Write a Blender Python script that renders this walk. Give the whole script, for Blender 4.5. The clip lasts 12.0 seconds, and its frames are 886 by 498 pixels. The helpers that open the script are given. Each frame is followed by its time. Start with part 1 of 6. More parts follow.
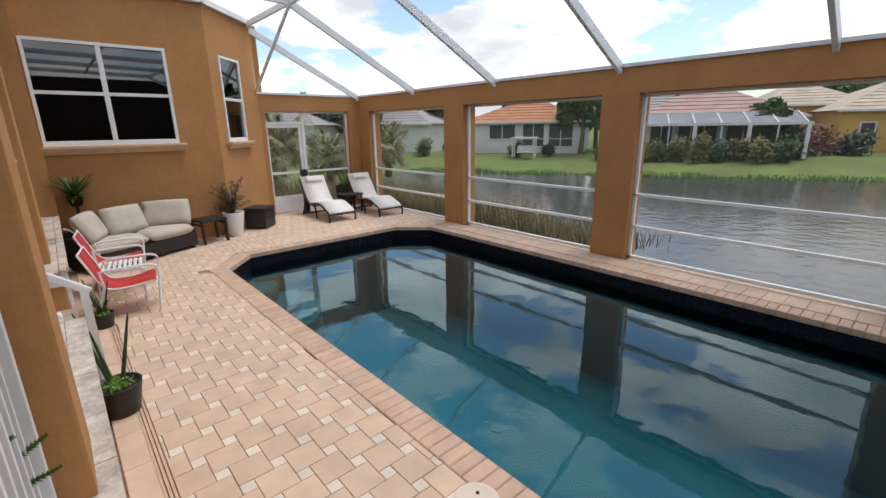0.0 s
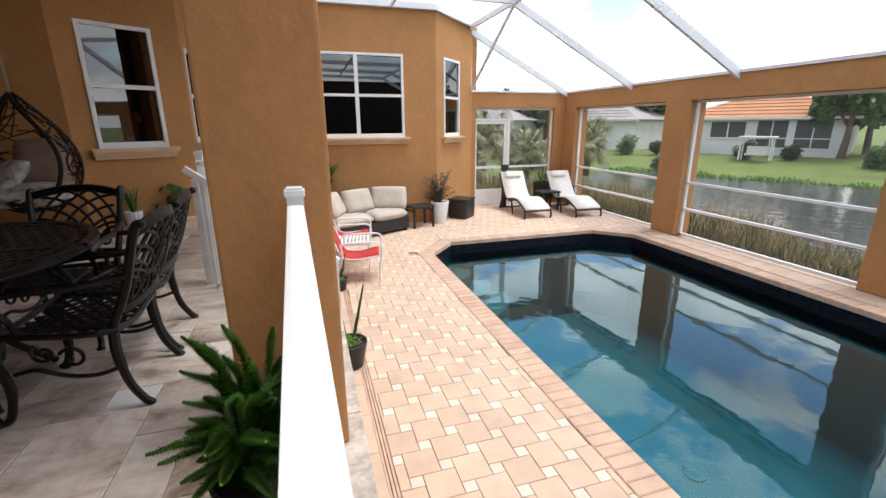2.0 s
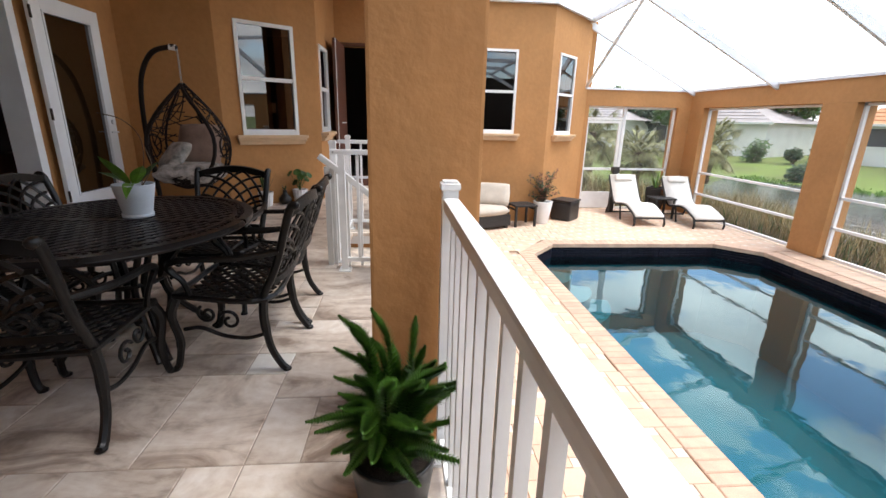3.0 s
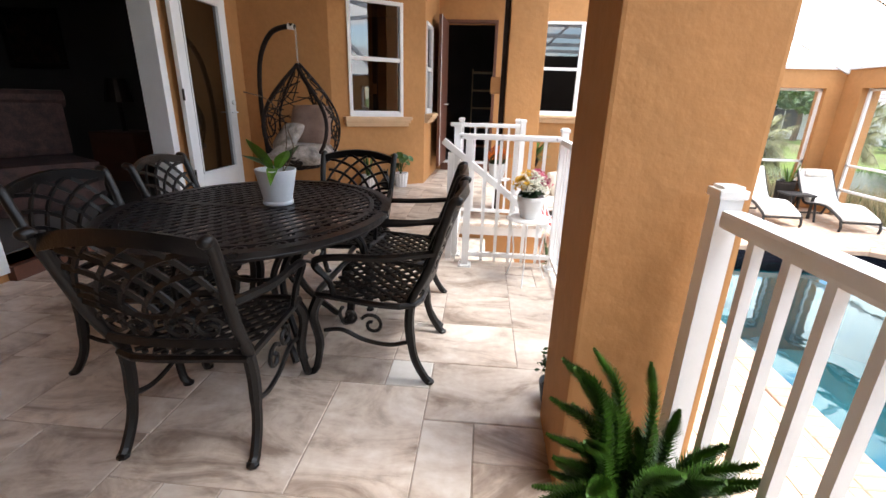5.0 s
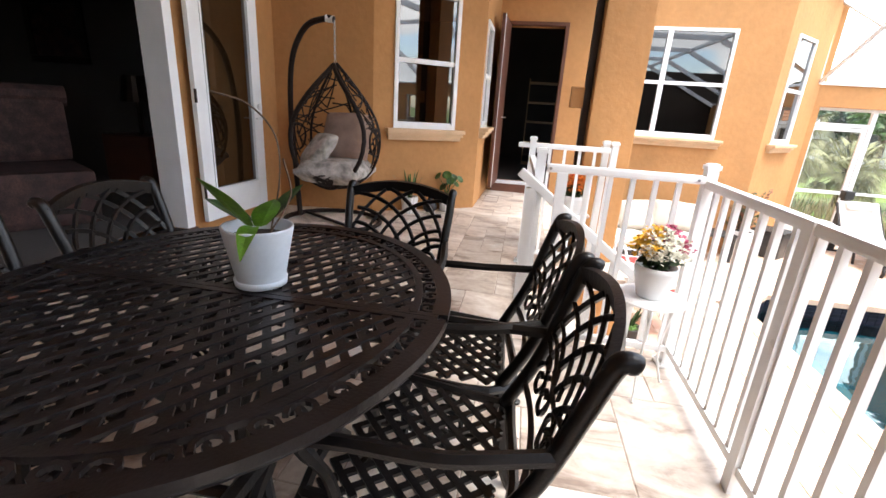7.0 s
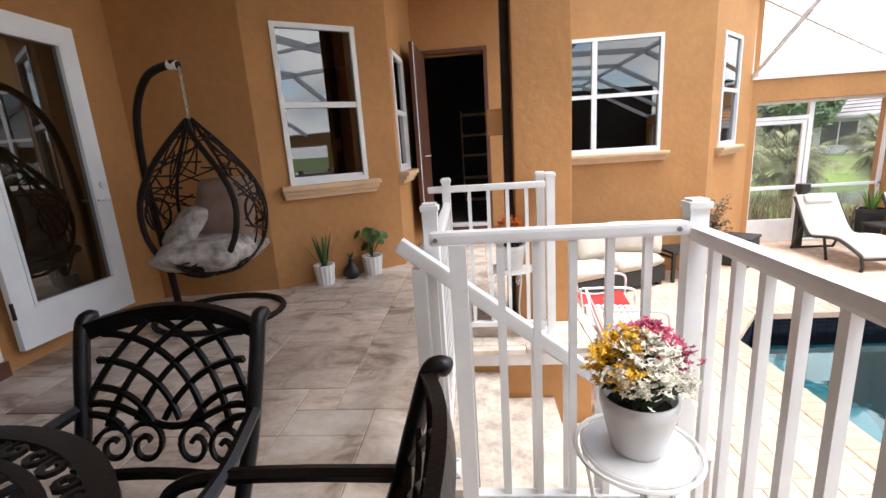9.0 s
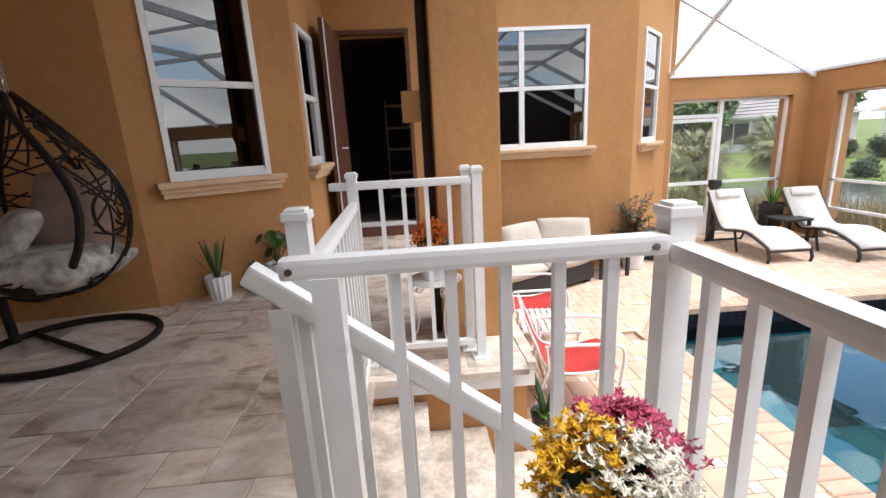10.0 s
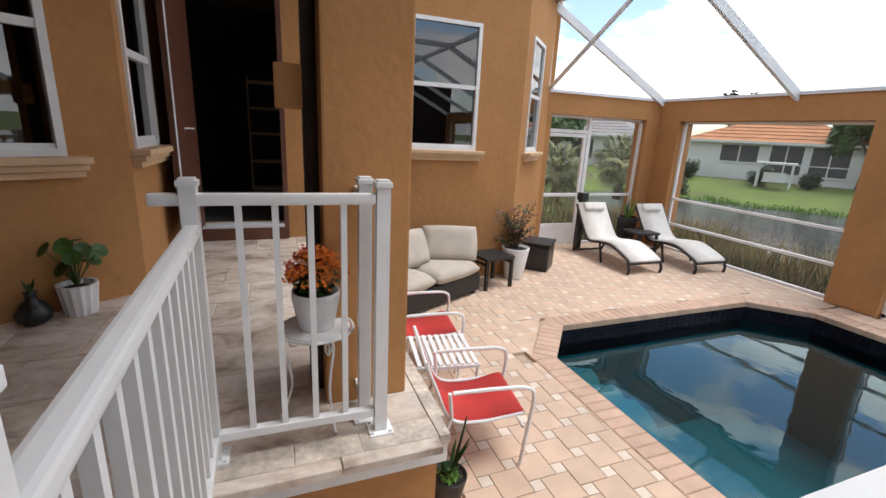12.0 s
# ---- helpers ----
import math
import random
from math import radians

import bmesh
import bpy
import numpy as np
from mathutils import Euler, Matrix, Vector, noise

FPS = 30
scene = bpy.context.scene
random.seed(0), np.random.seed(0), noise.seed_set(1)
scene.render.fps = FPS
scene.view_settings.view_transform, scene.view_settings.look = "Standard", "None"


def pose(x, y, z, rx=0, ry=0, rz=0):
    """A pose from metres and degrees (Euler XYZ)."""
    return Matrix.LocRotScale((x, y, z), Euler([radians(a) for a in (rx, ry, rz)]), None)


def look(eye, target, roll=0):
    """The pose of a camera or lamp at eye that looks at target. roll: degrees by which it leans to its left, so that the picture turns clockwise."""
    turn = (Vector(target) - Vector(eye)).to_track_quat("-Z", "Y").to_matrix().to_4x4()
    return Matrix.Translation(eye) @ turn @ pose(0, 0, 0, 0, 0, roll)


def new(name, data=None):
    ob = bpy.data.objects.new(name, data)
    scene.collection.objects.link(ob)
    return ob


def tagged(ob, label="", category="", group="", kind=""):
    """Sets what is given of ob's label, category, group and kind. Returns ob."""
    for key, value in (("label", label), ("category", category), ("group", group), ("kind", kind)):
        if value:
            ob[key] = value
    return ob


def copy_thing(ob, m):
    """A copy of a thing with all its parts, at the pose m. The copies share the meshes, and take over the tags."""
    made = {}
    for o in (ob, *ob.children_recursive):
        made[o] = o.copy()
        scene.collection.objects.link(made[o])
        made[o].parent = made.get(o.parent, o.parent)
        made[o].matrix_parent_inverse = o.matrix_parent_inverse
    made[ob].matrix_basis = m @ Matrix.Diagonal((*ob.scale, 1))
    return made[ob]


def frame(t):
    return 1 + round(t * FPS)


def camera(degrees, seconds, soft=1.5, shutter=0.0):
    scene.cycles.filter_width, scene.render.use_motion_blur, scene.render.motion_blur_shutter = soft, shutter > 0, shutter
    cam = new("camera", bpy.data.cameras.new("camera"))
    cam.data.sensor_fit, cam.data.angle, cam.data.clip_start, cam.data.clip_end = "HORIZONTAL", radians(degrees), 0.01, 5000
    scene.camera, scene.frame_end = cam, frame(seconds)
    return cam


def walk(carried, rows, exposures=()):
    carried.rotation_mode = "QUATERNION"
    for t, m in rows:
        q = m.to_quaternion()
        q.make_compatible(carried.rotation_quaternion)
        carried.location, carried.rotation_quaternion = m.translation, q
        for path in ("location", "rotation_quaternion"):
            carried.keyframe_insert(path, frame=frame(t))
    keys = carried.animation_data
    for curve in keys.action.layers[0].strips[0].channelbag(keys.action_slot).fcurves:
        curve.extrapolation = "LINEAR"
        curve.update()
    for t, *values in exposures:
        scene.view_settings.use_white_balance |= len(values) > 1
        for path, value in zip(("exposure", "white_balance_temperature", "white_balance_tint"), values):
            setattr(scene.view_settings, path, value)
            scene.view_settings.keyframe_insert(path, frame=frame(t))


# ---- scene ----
cam = camera(90.7, 12.0)
EXPOSURES = [(0, 0.06), (1.5, 0.5), (2.5, 0.95), (3.5, 1.35), (5.5, 2.1), (6.0, 2.35), (6.5, 2.35), (7.0, 2.1), (9.0, 1.45), (9.5, 1.15), (10.5, 1.1), (11.0, 0.85), (11.5, 0.5), (12.0, 0.4)]
PATH = [
    (0, (0.62, 0.37, 1.204), (1.89, 1.82, 0.671), -0.8),
    (0.5, (0.55, 0.397, 1.223), (1.733, 1.919, 0.693), 0.2),
    (1, (0.558, 0.438, 1.257), (1.518, 2.108, 0.719), -0.6),
    (1.5, (0.519, 0.474, 1.255), (1.303, 2.233, 0.716), -0.7),
    (2, (0.459, 0.537, 1.245), (1.022, 2.377, 0.699), -0.3),
    (2.5, (0.367, 0.605, 1.241), (0.659, 2.504, 0.687), 1.1),
    (3, (0.277, 0.609, 1.241), (0.444, 2.52, 0.676), 1.4),
    (3.5, (0.15, 0.682, 1.236), (0.082, 2.597, 0.662), 1.3),
    (5.5, (-0.223, 1.14, 1.223), (-0.377, 3.024, 0.568), 1.6),
    (6, (-0.325, 1.414, 1.222), (-0.447, 3.306, 0.585), 1.7),
    (6.5, (-0.447, 1.686, 1.207), (-0.598, 3.577, 0.576), 2.0),
    (7, (-0.436, 1.944, 1.228), (-0.747, 3.823, 0.617), 3.6),
    (9, (-0.164, 2.929, 1.237), (-0.34, 4.87, 0.79), -3.8),
    (9.5, (-0.088, 3.157, 1.218), (0.001, 5.101, 0.758), -2.5),
    (10, (-0.07, 3.392, 1.194), (0.056, 5.328, 0.71), -3.0),
    (10.5, (-0.044, 3.613, 1.211), (0.073, 5.546, 0.712), -2.5),
    (11, (-0.017, 3.792, 1.223), (0.09, 5.725, 0.721), -1.2),
    (11.5, (-0.076, 3.947, 1.251), (0.436, 5.814, 0.748), 1.7),
    (12, (-0.104, 4.046, 1.238), (0.598, 5.846, 0.721), 2.9),
]
walk(cam, [(t, look(eye, target, roll)) for t, eye, target, roll in PATH], EXPOSURES)

# ---- world, sun, exposure ----
world = bpy.data.worlds.new("sky")
scene.world = world
world.use_nodes = True
wn, wl = world.node_tree.nodes, world.node_tree.links
wn.clear()
w_out = wn.new("ShaderNodeOutputWorld")
w_bg = wn.new("ShaderNodeBackground")
w_sky = wn.new("ShaderNodeTexSky")
w_sky.sky_type = "NISHITA"
w_sky.sun_disc = False
SUN_ELEV, SUN_AZ = 71.0, 112.0
w_sky.sun_elevation, w_sky.sun_rotation = radians(SUN_ELEV), radians(SUN_AZ)
w_coord = wn.new("ShaderNodeTexCoord")
w_map = wn.new("ShaderNodeMapping")
w_map.inputs["Scale"].default_value = (1.0, 1.0, 2.6)
w_noise = wn.new("ShaderNodeTexNoise")
w_noise.inputs["Scale"].default_value = 4.6
w_noise.inputs["Detail"].default_value = 7.0
w_noise.inputs["Roughness"].default_value = 0.56
w_ramp = wn.new("ShaderNodeValToRGB")
w_ramp.color_ramp.elements[0].position, w_ramp.color_ramp.elements[1].position = 0.465, 0.53
w_shade = wn.new("ShaderNodeTexNoise")
w_shade.inputs["Scale"].default_value = 4.0
w_shade.inputs["Detail"].default_value = 5.0
w_cloud = wn.new("ShaderNodeValToRGB")
w_cloud.color_ramp.elements[0].position, w_cloud.color_ramp.elements[1].position = 0.32, 0.62
w_cloud.color_ramp.elements[0].color = (3.6, 3.8, 4.1, 1)
w_cloud.color_ramp.elements[1].color = (6.9, 6.9, 6.95, 1)
w_mix = wn.new("ShaderNodeMix")
w_mix.data_type = "RGBA"
wl.new(w_coord.outputs["Generated"], w_map.inputs["Vector"])
wl.new(w_map.outputs["Vector"], w_noise.inputs["Vector"])
wl.new(w_map.outputs["Vector"], w_shade.inputs["Vector"])
w_xyz = wn.new("ShaderNodeSeparateXYZ")
w_high = wn.new("ShaderNodeMapRange")
w_high.inputs["From Min"].default_value, w_high.inputs["From Max"].default_value = 0.25, 0.85
w_high.inputs["To Min"].default_value, w_high.inputs["To Max"].default_value = 0.03, -0.008
w_cover = wn.new("ShaderNodeMath")
wl.new(w_coord.outputs["Generated"], w_xyz.inputs["Vector"])
wl.new(w_xyz.outputs["Z"], w_high.inputs["Value"])
wl.new(w_noise.outputs["Fac"], w_cover.inputs[0])
wl.new(w_high.outputs["Result"], w_cover.inputs[1])
wl.new(w_cover.outputs[0], w_ramp.inputs["Fac"])
wl.new(w_shade.outputs["Fac"], w_cloud.inputs["Fac"])
wl.new(w_ramp.outputs["Color"], w_mix.inputs["Factor"])
wl.new(w_sky.outputs["Color"], w_mix.inputs["A"])
wl.new(w_cloud.outputs["Color"], w_mix.inputs["B"])
wl.new(w_mix.outputs["Result"], w_bg.inputs["Color"])
w_bg.inputs["Strength"].default_value = 0.20
wl.new(w_bg.outputs["Background"], w_out.inputs["Surface"])

sun = new("sun", bpy.data.lights.new("sun", "SUN"))
sun.data.energy, sun.data.angle, sun.data.color = 2.0, radians(30), (1.0, 0.985, 0.965)
az, el = radians(SUN_AZ), radians(SUN_ELEV)
sun_from = Vector((math.sin(az) * math.cos(el), math.cos(az) * math.cos(el), math.sin(el)))
sun.matrix_world = look(sun_from * 60, (0, 0, 0))

# ---- materials ----
def material(name, color, rough=0.6, metal=0.0, var=0.12, scale=6.0, fine=60.0, bump=0.15, dirt=None, spec=0.5, piece=0.0, coat=0.0):
    """A surface with coarse stains, fine grain and relief; piece: how far single pieces differ."""
    m = bpy.data.materials.new(name)
    m.use_nodes = True
    nt = m.node_tree
    b = nt.nodes["Principled BSDF"]
    geo = nt.nodes.new("ShaderNodeNewGeometry")
    n1 = nt.nodes.new("ShaderNodeTexNoise")
    n1.inputs["Scale"].default_value, n1.inputs["Detail"].default_value = scale, 4
    n2 = nt.nodes.new("ShaderNodeTexNoise")
    n2.inputs["Scale"].default_value, n2.inputs["Detail"].default_value = fine, 4
    for n in (n1, n2):
        nt.links.new(geo.outputs["Position"], n.inputs["Vector"])
    ramp = nt.nodes.new("ShaderNodeValToRGB")
    ramp.color_ramp.elements[0].position, ramp.color_ramp.elements[1].position = 0.3, 0.7
    dark = dirt or [c * (1 - 2 * var) for c in color]
    ramp.color_ramp.elements[0].color = (*dark, 1)
    ramp.color_ramp.elements[1].color = (*[min(1, c * (1 + var)) for c in color], 1)
    nt.links.new(n1.outputs["Fac"], ramp.inputs["Fac"])
    grain = nt.nodes.new("ShaderNodeMix")
    grain.data_type, grain.blend_type = "RGBA", "OVERLAY"
    grain.inputs["Factor"].default_value = min(1.0, var * 2.2)
    nt.links.new(ramp.outputs["Color"], grain.inputs["A"])
    nt.links.new(n2.outputs["Fac"], grain.inputs["B"])
    last = grain.outputs["Result"]
    if piece:
        info = nt.nodes.new("ShaderNodeObjectInfo")
        isl = nt.nodes.new("ShaderNodeMath")
        isl.operation = "ADD"
        nt.links.new(info.outputs["Random"], isl.inputs[0])
        nt.links.new(geo.outputs["Random Per Island"], isl.inputs[1])
        fr = nt.nodes.new("ShaderNodeMath")
        fr.operation = "FRACT"
        nt.links.new(isl.outputs[0], fr.inputs[0])
        span = nt.nodes.new("ShaderNodeMapRange")
        span.inputs["To Min"].default_value, span.inputs["To Max"].default_value = 1 - piece, 1 + piece * 0.6
        nt.links.new(fr.outputs[0], span.inputs["Value"])
        hsv = nt.nodes.new("ShaderNodeHueSaturation")
        nt.links.new(span.outputs["Result"], hsv.inputs["Value"])
        nt.links.new(last, hsv.inputs["Color"])
        last = hsv.outputs["Color"]
    nt.links.new(last, b.inputs["Base Color"])
    b.inputs["Metallic"].default_value = metal
    b.inputs["Specular IOR Level"].default_value = spec
    b.inputs["Coat Weight"].default_value = coat
    rr = nt.nodes.new("ShaderNodeMapRange")
    rr.inputs["To Min"].default_value, rr.inputs["To Max"].default_value = max(0.02, rough - 0.1), min(1, rough + 0.1)
    nt.links.new(n1.outputs["Fac"], rr.inputs["Value"])
    nt.links.new(rr.outputs["Result"], b.inputs["Roughness"])
    if bump:
        bp = nt.nodes.new("ShaderNodeBump")
        bp.inputs["Strength"].default_value, bp.inputs["Distance"].default_value = bump, 0.01
        nt.links.new(n2.outputs["Fac"], bp.inputs["Height"])
        nt.links.new(bp.outputs["Normal"], b.inputs["Normal"])
    return m


def glass_like(name, tint, face_on, power=5.0, rough=0.0, sheen=(0.95, 0.95, 0.95), wave=0.0, wave_scale=3.0):
    """A clear sheet: tinted straight view through it, a mirror that grows towards grazing views."""
    m = bpy.data.materials.new(name)
    m.use_nodes = True
    nt = m.node_tree
    nt.nodes.clear()
    out = nt.nodes.new("ShaderNodeOutputMaterial")
    tr = nt.nodes.new("ShaderNodeBsdfTransparent")
    tr.inputs["Color"].default_value = (*tint, 1)
    gl = nt.nodes.new("ShaderNodeBsdfGlossy")
    gl.inputs["Roughness"].default_value = rough
    gl.inputs["Color"].default_value = (*sheen, 1)
    lw = nt.nodes.new("ShaderNodeLayerWeight")
    lw.inputs["Blend"].default_value = 0.5
    pw = nt.nodes.new("ShaderNodeMath")
    pw.operation = "POWER"
    pw.inputs[1].default_value = power
    ma = nt.nodes.new("ShaderNodeMath")
    ma.operation = "MULTIPLY_ADD"
    ma.inputs[1].default_value, ma.inputs[2].default_value = 1 - face_on, face_on
    mx = nt.nodes.new("ShaderNodeMixShader")
    nt.links.new(lw.outputs["Facing"], pw.inputs[0])
    nt.links.new(pw.outputs[0], ma.inputs[0])
    nt.links.new(ma.outputs[0], mx.inputs["Fac"])
    nt.links.new(tr.outputs["BSDF"], mx.inputs[1])
    nt.links.new(gl.outputs["BSDF"], mx.inputs[2])
    nt.links.new(mx.outputs["Shader"], out.inputs["Surface"])
    if wave:
        geo = nt.nodes.new("ShaderNodeNewGeometry")
        ns = nt.nodes.new("ShaderNodeTexNoise")
        ns.inputs["Scale"].default_value, ns.inputs["Detail"].default_value = wave_scale, 3
        bp = nt.nodes.new("ShaderNodeBump")
        bp.inputs["Strength"].default_value, bp.inputs["Distance"].default_value = 1.0, wave
        nt.links.new(geo.outputs["Position"], ns.inputs["Vector"])
        nt.links.new(ns.outputs["Fac"], bp.inputs["Height"])
        nt.links.new(bp.outputs["Normal"], gl.inputs["Normal"])
    return m


STUCCO = material("tan_stucco", (0.455, 0.230, 0.092), 0.85, var=0.05, scale=1.6, fine=15, bump=0.5, spec=0.2)
TRIM = material("cream_stone_trim", (0.66, 0.45, 0.27), 0.7, var=0.06, scale=5, fine=90, bump=0.1)
WHITE = material("white_powder_coat", (0.80, 0.80, 0.79), 0.32, var=0.03, scale=8, fine=120, bump=0.03)
CAGE = material("white_aluminium_beam", (0.74, 0.76, 0.78), 0.4, var=0.05, scale=3, fine=70, bump=0.04)
PAINT = material("white_door_paint", (0.78, 0.79, 0.80), 0.35, var=0.03, scale=4, fine=90, bump=0.03)
def travertine(name):
    """Marbled stone whose veins and tone change from tile to tile."""
    m = material(name, (0.60, 0.51, 0.43), 0.38, var=0.14, scale=3.0, fine=22, bump=0.12, piece=0.15)
    nt = m.node_tree
    geo, info = nt.nodes.new("ShaderNodeNewGeometry"), nt.nodes.new("ShaderNodeObjectInfo")
    shift = nt.nodes.new("ShaderNodeMath")
    shift.operation = "MULTIPLY_ADD"
    shift.inputs[1].default_value = 37.0
    nt.links.new(info.outputs["Random"], shift.inputs[0])
    nt.links.new(geo.outputs["Random Per Island"], shift.inputs[2])
    vec = nt.nodes.new("ShaderNodeVectorMath")
    vec.operation = "MULTIPLY_ADD"
    vec.inputs[1].default_value = (1.0, 1.9, 1.0)
    nt.links.new(geo.outputs["Position"], vec.inputs[0])
    nt.links.new(shift.outputs[0], vec.inputs[2])
    vein = nt.nodes.new("ShaderNodeTexNoise")
    vein.inputs["Scale"].default_value, vein.inputs["Detail"].default_value = 2.1, 8
    vein.inputs["Roughness"].default_value, vein.inputs["Distortion"].default_value = 0.62, 1.1
    nt.links.new(vec.outputs[0], vein.inputs["Vector"])
    for n in list(nt.nodes):
        if n.bl_idname == "ShaderNodeValToRGB":
            r = n.color_ramp
            r.elements[0].position, r.elements[1].position = 0.34, 0.66
            r.elements[0].color = (0.27, 0.20, 0.155, 1)
            r.elements[1].color = (0.72, 0.645, 0.57, 1)
            mid = r.elements.new(0.47)
            mid.color = (0.55, 0.455, 0.375, 1)
            nt.links.new(vein.outputs["Fac"], n.inputs["Fac"])
    return m


TRAV = travertine("travertine")
PALE_TILE = material("pale_travertine", (0.70, 0.66, 0.60), 0.4, var=0.08, scale=4, fine=30, bump=0.1)
TRAV_EDGE = material("travertine_edge", (0.56, 0.48, 0.40), 0.6, var=0.2, scale=9, fine=40, bump=0.3, piece=0.1)
GROUT_DARK = material("worn_stone_joint", (0.36, 0.29, 0.235), 0.9, var=0.15, scale=9, fine=90, bump=0.3)
GROUT = material("sandy_grout", (0.47, 0.36, 0.27), 0.95, var=0.12, scale=20, fine=200, bump=0.3)
PAVER = material("peach_concrete_paver", (0.60, 0.43, 0.31), 0.75, var=0.07, scale=5, fine=130, bump=0.12, piece=0.07)
PAVER_SMALL = material("cream_concrete_paver", (0.68, 0.57, 0.46), 0.75, var=0.06, scale=5, fine=130, bump=0.12, piece=0.10)
COPING = material("pink_coping_brick", (0.55, 0.37, 0.265), 0.75, var=0.08, scale=7, fine=120, bump=0.15, piece=0.09)
WATERTILE = material("dark_waterline_tile", (0.010, 0.010, 0.018), 0.35, var=0.15, scale=20, fine=90, bump=0.05, piece=0.35, spec=0.15)
PLASTER = material("teal_pool_plaster", (0.002, 0.105, 0.125), 0.6, var=0.08, scale=1.2, fine=50, bump=0.05)
SOFFIT = material("tan_painted_soffit", (0.45, 0.30, 0.17), 0.85, var=0.04, scale=2, fine=60, bump=0.2)
# Near-black colour that carries the gloom of the unlit rooms
UNLIT_ROOM = material("dim_room_wall", (0.085, 0.078, 0.074), 0.9, var=0.08, scale=2, fine=40, bump=0.05)
BRONZE = material("dark_bronze_metal", (0.035, 0.024, 0.018), 0.45, metal=0.6, var=0.2, scale=8, fine=80, bump=0.08)
BROWNWOOD = material("red_brown_door_paint", (0.12, 0.045, 0.026), 0.5, var=0.1, scale=5, fine=60, bump=0.08)
CHROME0 = material("steel_screw", (0.4, 0.4, 0.4), 0.35, metal=1.0, var=0.1, scale=20, fine=90, bump=0.02)
GRASS = material("lawn_green", (0.105, 0.155, 0.026), 0.95, var=0.3, scale=0.5, fine=9, bump=0.5, dirt=(0.10, 0.115, 0.032))
GLASS = glass_like("window_glass", (0.18, 0.20, 0.22), 0.13)
POOLWATER = glass_like("pool_water", (0.40, 0.84, 0.90), 0.045, 3.7, sheen=(0.80, 0.97, 1.0), wave=0.0035, wave_scale=2.4)


def lake_material():
    m = bpy.data.materials.new("lake_water")
    m.use_nodes = True
    nt = m.node_tree
    b = nt.nodes["Principled BSDF"]
    b.inputs["Base Color"].default_value = (0.075, 0.08, 0.075, 1)
    b.inputs["Roughness"].default_value = 0.05
    b.inputs["IOR"].default_value = 1.33
    geo = nt.nodes.new("ShaderNodeNewGeometry")
    bp = nt.nodes.new("ShaderNodeBump")
    bp.inputs["Strength"].default_value, bp.inputs["Distance"].default_value = 0.9, 0.028
    ns = nt.nodes.new("ShaderNodeTexNoise")
    ns.inputs["Scale"].default_value, ns.inputs["Detail"].default_value = 2.4, 5
    nt.links.new(geo.outputs["Position"], ns.inputs["Vector"])
    nt.links.new(ns.outputs["Fac"], bp.inputs["Height"])
    nt.links.new(bp.outputs["Normal"], b.inputs["Normal"])
    return m


LAKE = lake_material()


def mesh_screen(name, cover, color):
    """Fine insect screen: mostly open, a little grey cloth."""
    m = bpy.data.materials.new(name)
    m.use_nodes = True
    nt = m.node_tree
    nt.nodes.clear()
    out = nt.nodes.new("ShaderNodeOutputMaterial")
    tr = nt.nodes.new("ShaderNodeBsdfTransparent")
    df = nt.nodes.new("ShaderNodeBsdfDiffuse")
    df.inputs["Color"].default_value = (*color, 1)
    mx = nt.nodes.new("ShaderNodeMixShader")
    mx.inputs["Fac"].default_value = cover
    nt.links.new(tr.outputs["BSDF"], mx.inputs[1])
    nt.links.new(df.outputs["BSDF"], mx.inputs[2])
    nt.links.new(mx.outputs["Shader"], out.inputs["Surface"])
    return m


INSECT = mesh_screen("grey_insect_mesh", 0.16, (0.30, 0.30, 0.29))

# ---- mesh helpers ----
def finish(bm, name, mat, parent=None, smooth=False):
    me = bpy.data.meshes.new(name)
    bmesh.ops.recalc_face_normals(bm, faces=bm.faces)
    bm.to_mesh(me)
    bm.free()
    if smooth:
        for p in me.polygons:
            p.use_smooth = True
    for one in (mat if isinstance(mat, (list, tuple)) else [mat]):
        me.materials.append(one)
    ob = new(name, me)
    if parent:
        ob.parent = parent
    return ob


def part(name, bm, mat, parent, label="", smooth=False):
    ob = finish(bm, name, mat, parent, smooth)
    if label:
        ob["label"] = label
    return ob


def thing(name, at=(0, 0, 0), turn=0.0, label="", category="", group=""):
    ob = new(name)
    ob.empty_display_size = 0.1
    ob.matrix_basis = pose(*at, 0, 0, turn)
    return tagged(ob, label, category, group)


def structure(ob, label="", category=""):
    return tagged(ob, label, category, kind="structure")


def box(bm, lo, hi, m=None, bevel=0.0):
    c = [(a + b) / 2 for a, b in zip(lo, hi)]
    s = [max(1e-4, b - a) for a, b in zip(lo, hi)]
    r = bmesh.ops.create_cube(bm, size=1.0, matrix=Matrix.Translation(c) @ Matrix.Diagonal((*s, 1)))
    vs = r["verts"]
    if bevel:
        es = list({e for v in vs for e in v.link_edges})
        r2 = bmesh.ops.bevel(bm, geom=es, offset=bevel, segments=2, affect="EDGES", profile=0.7)
        vs = list({v for f in r2["faces"] for v in f.verts} | {v for v in vs if v.is_valid})
    if m is not None:
        bmesh.ops.transform(bm, matrix=m, verts=vs)
    return bm


def one_box(lo, hi, m=None, bevel=0.0):
    return box(bmesh.new(), lo, hi, m, bevel)


def bar(bm, a, b, w, h, bevel=0.0):
    """A beam of width w and height h from a to b."""
    a, b = Vector(a), Vector(b)
    d = b - a
    q = d.to_track_quat("X", "Z").to_matrix().to_4x4()
    return box(bm, (0, -w / 2, -h / 2), (d.length, w / 2, h / 2), Matrix.Translation(a) @ q, bevel)


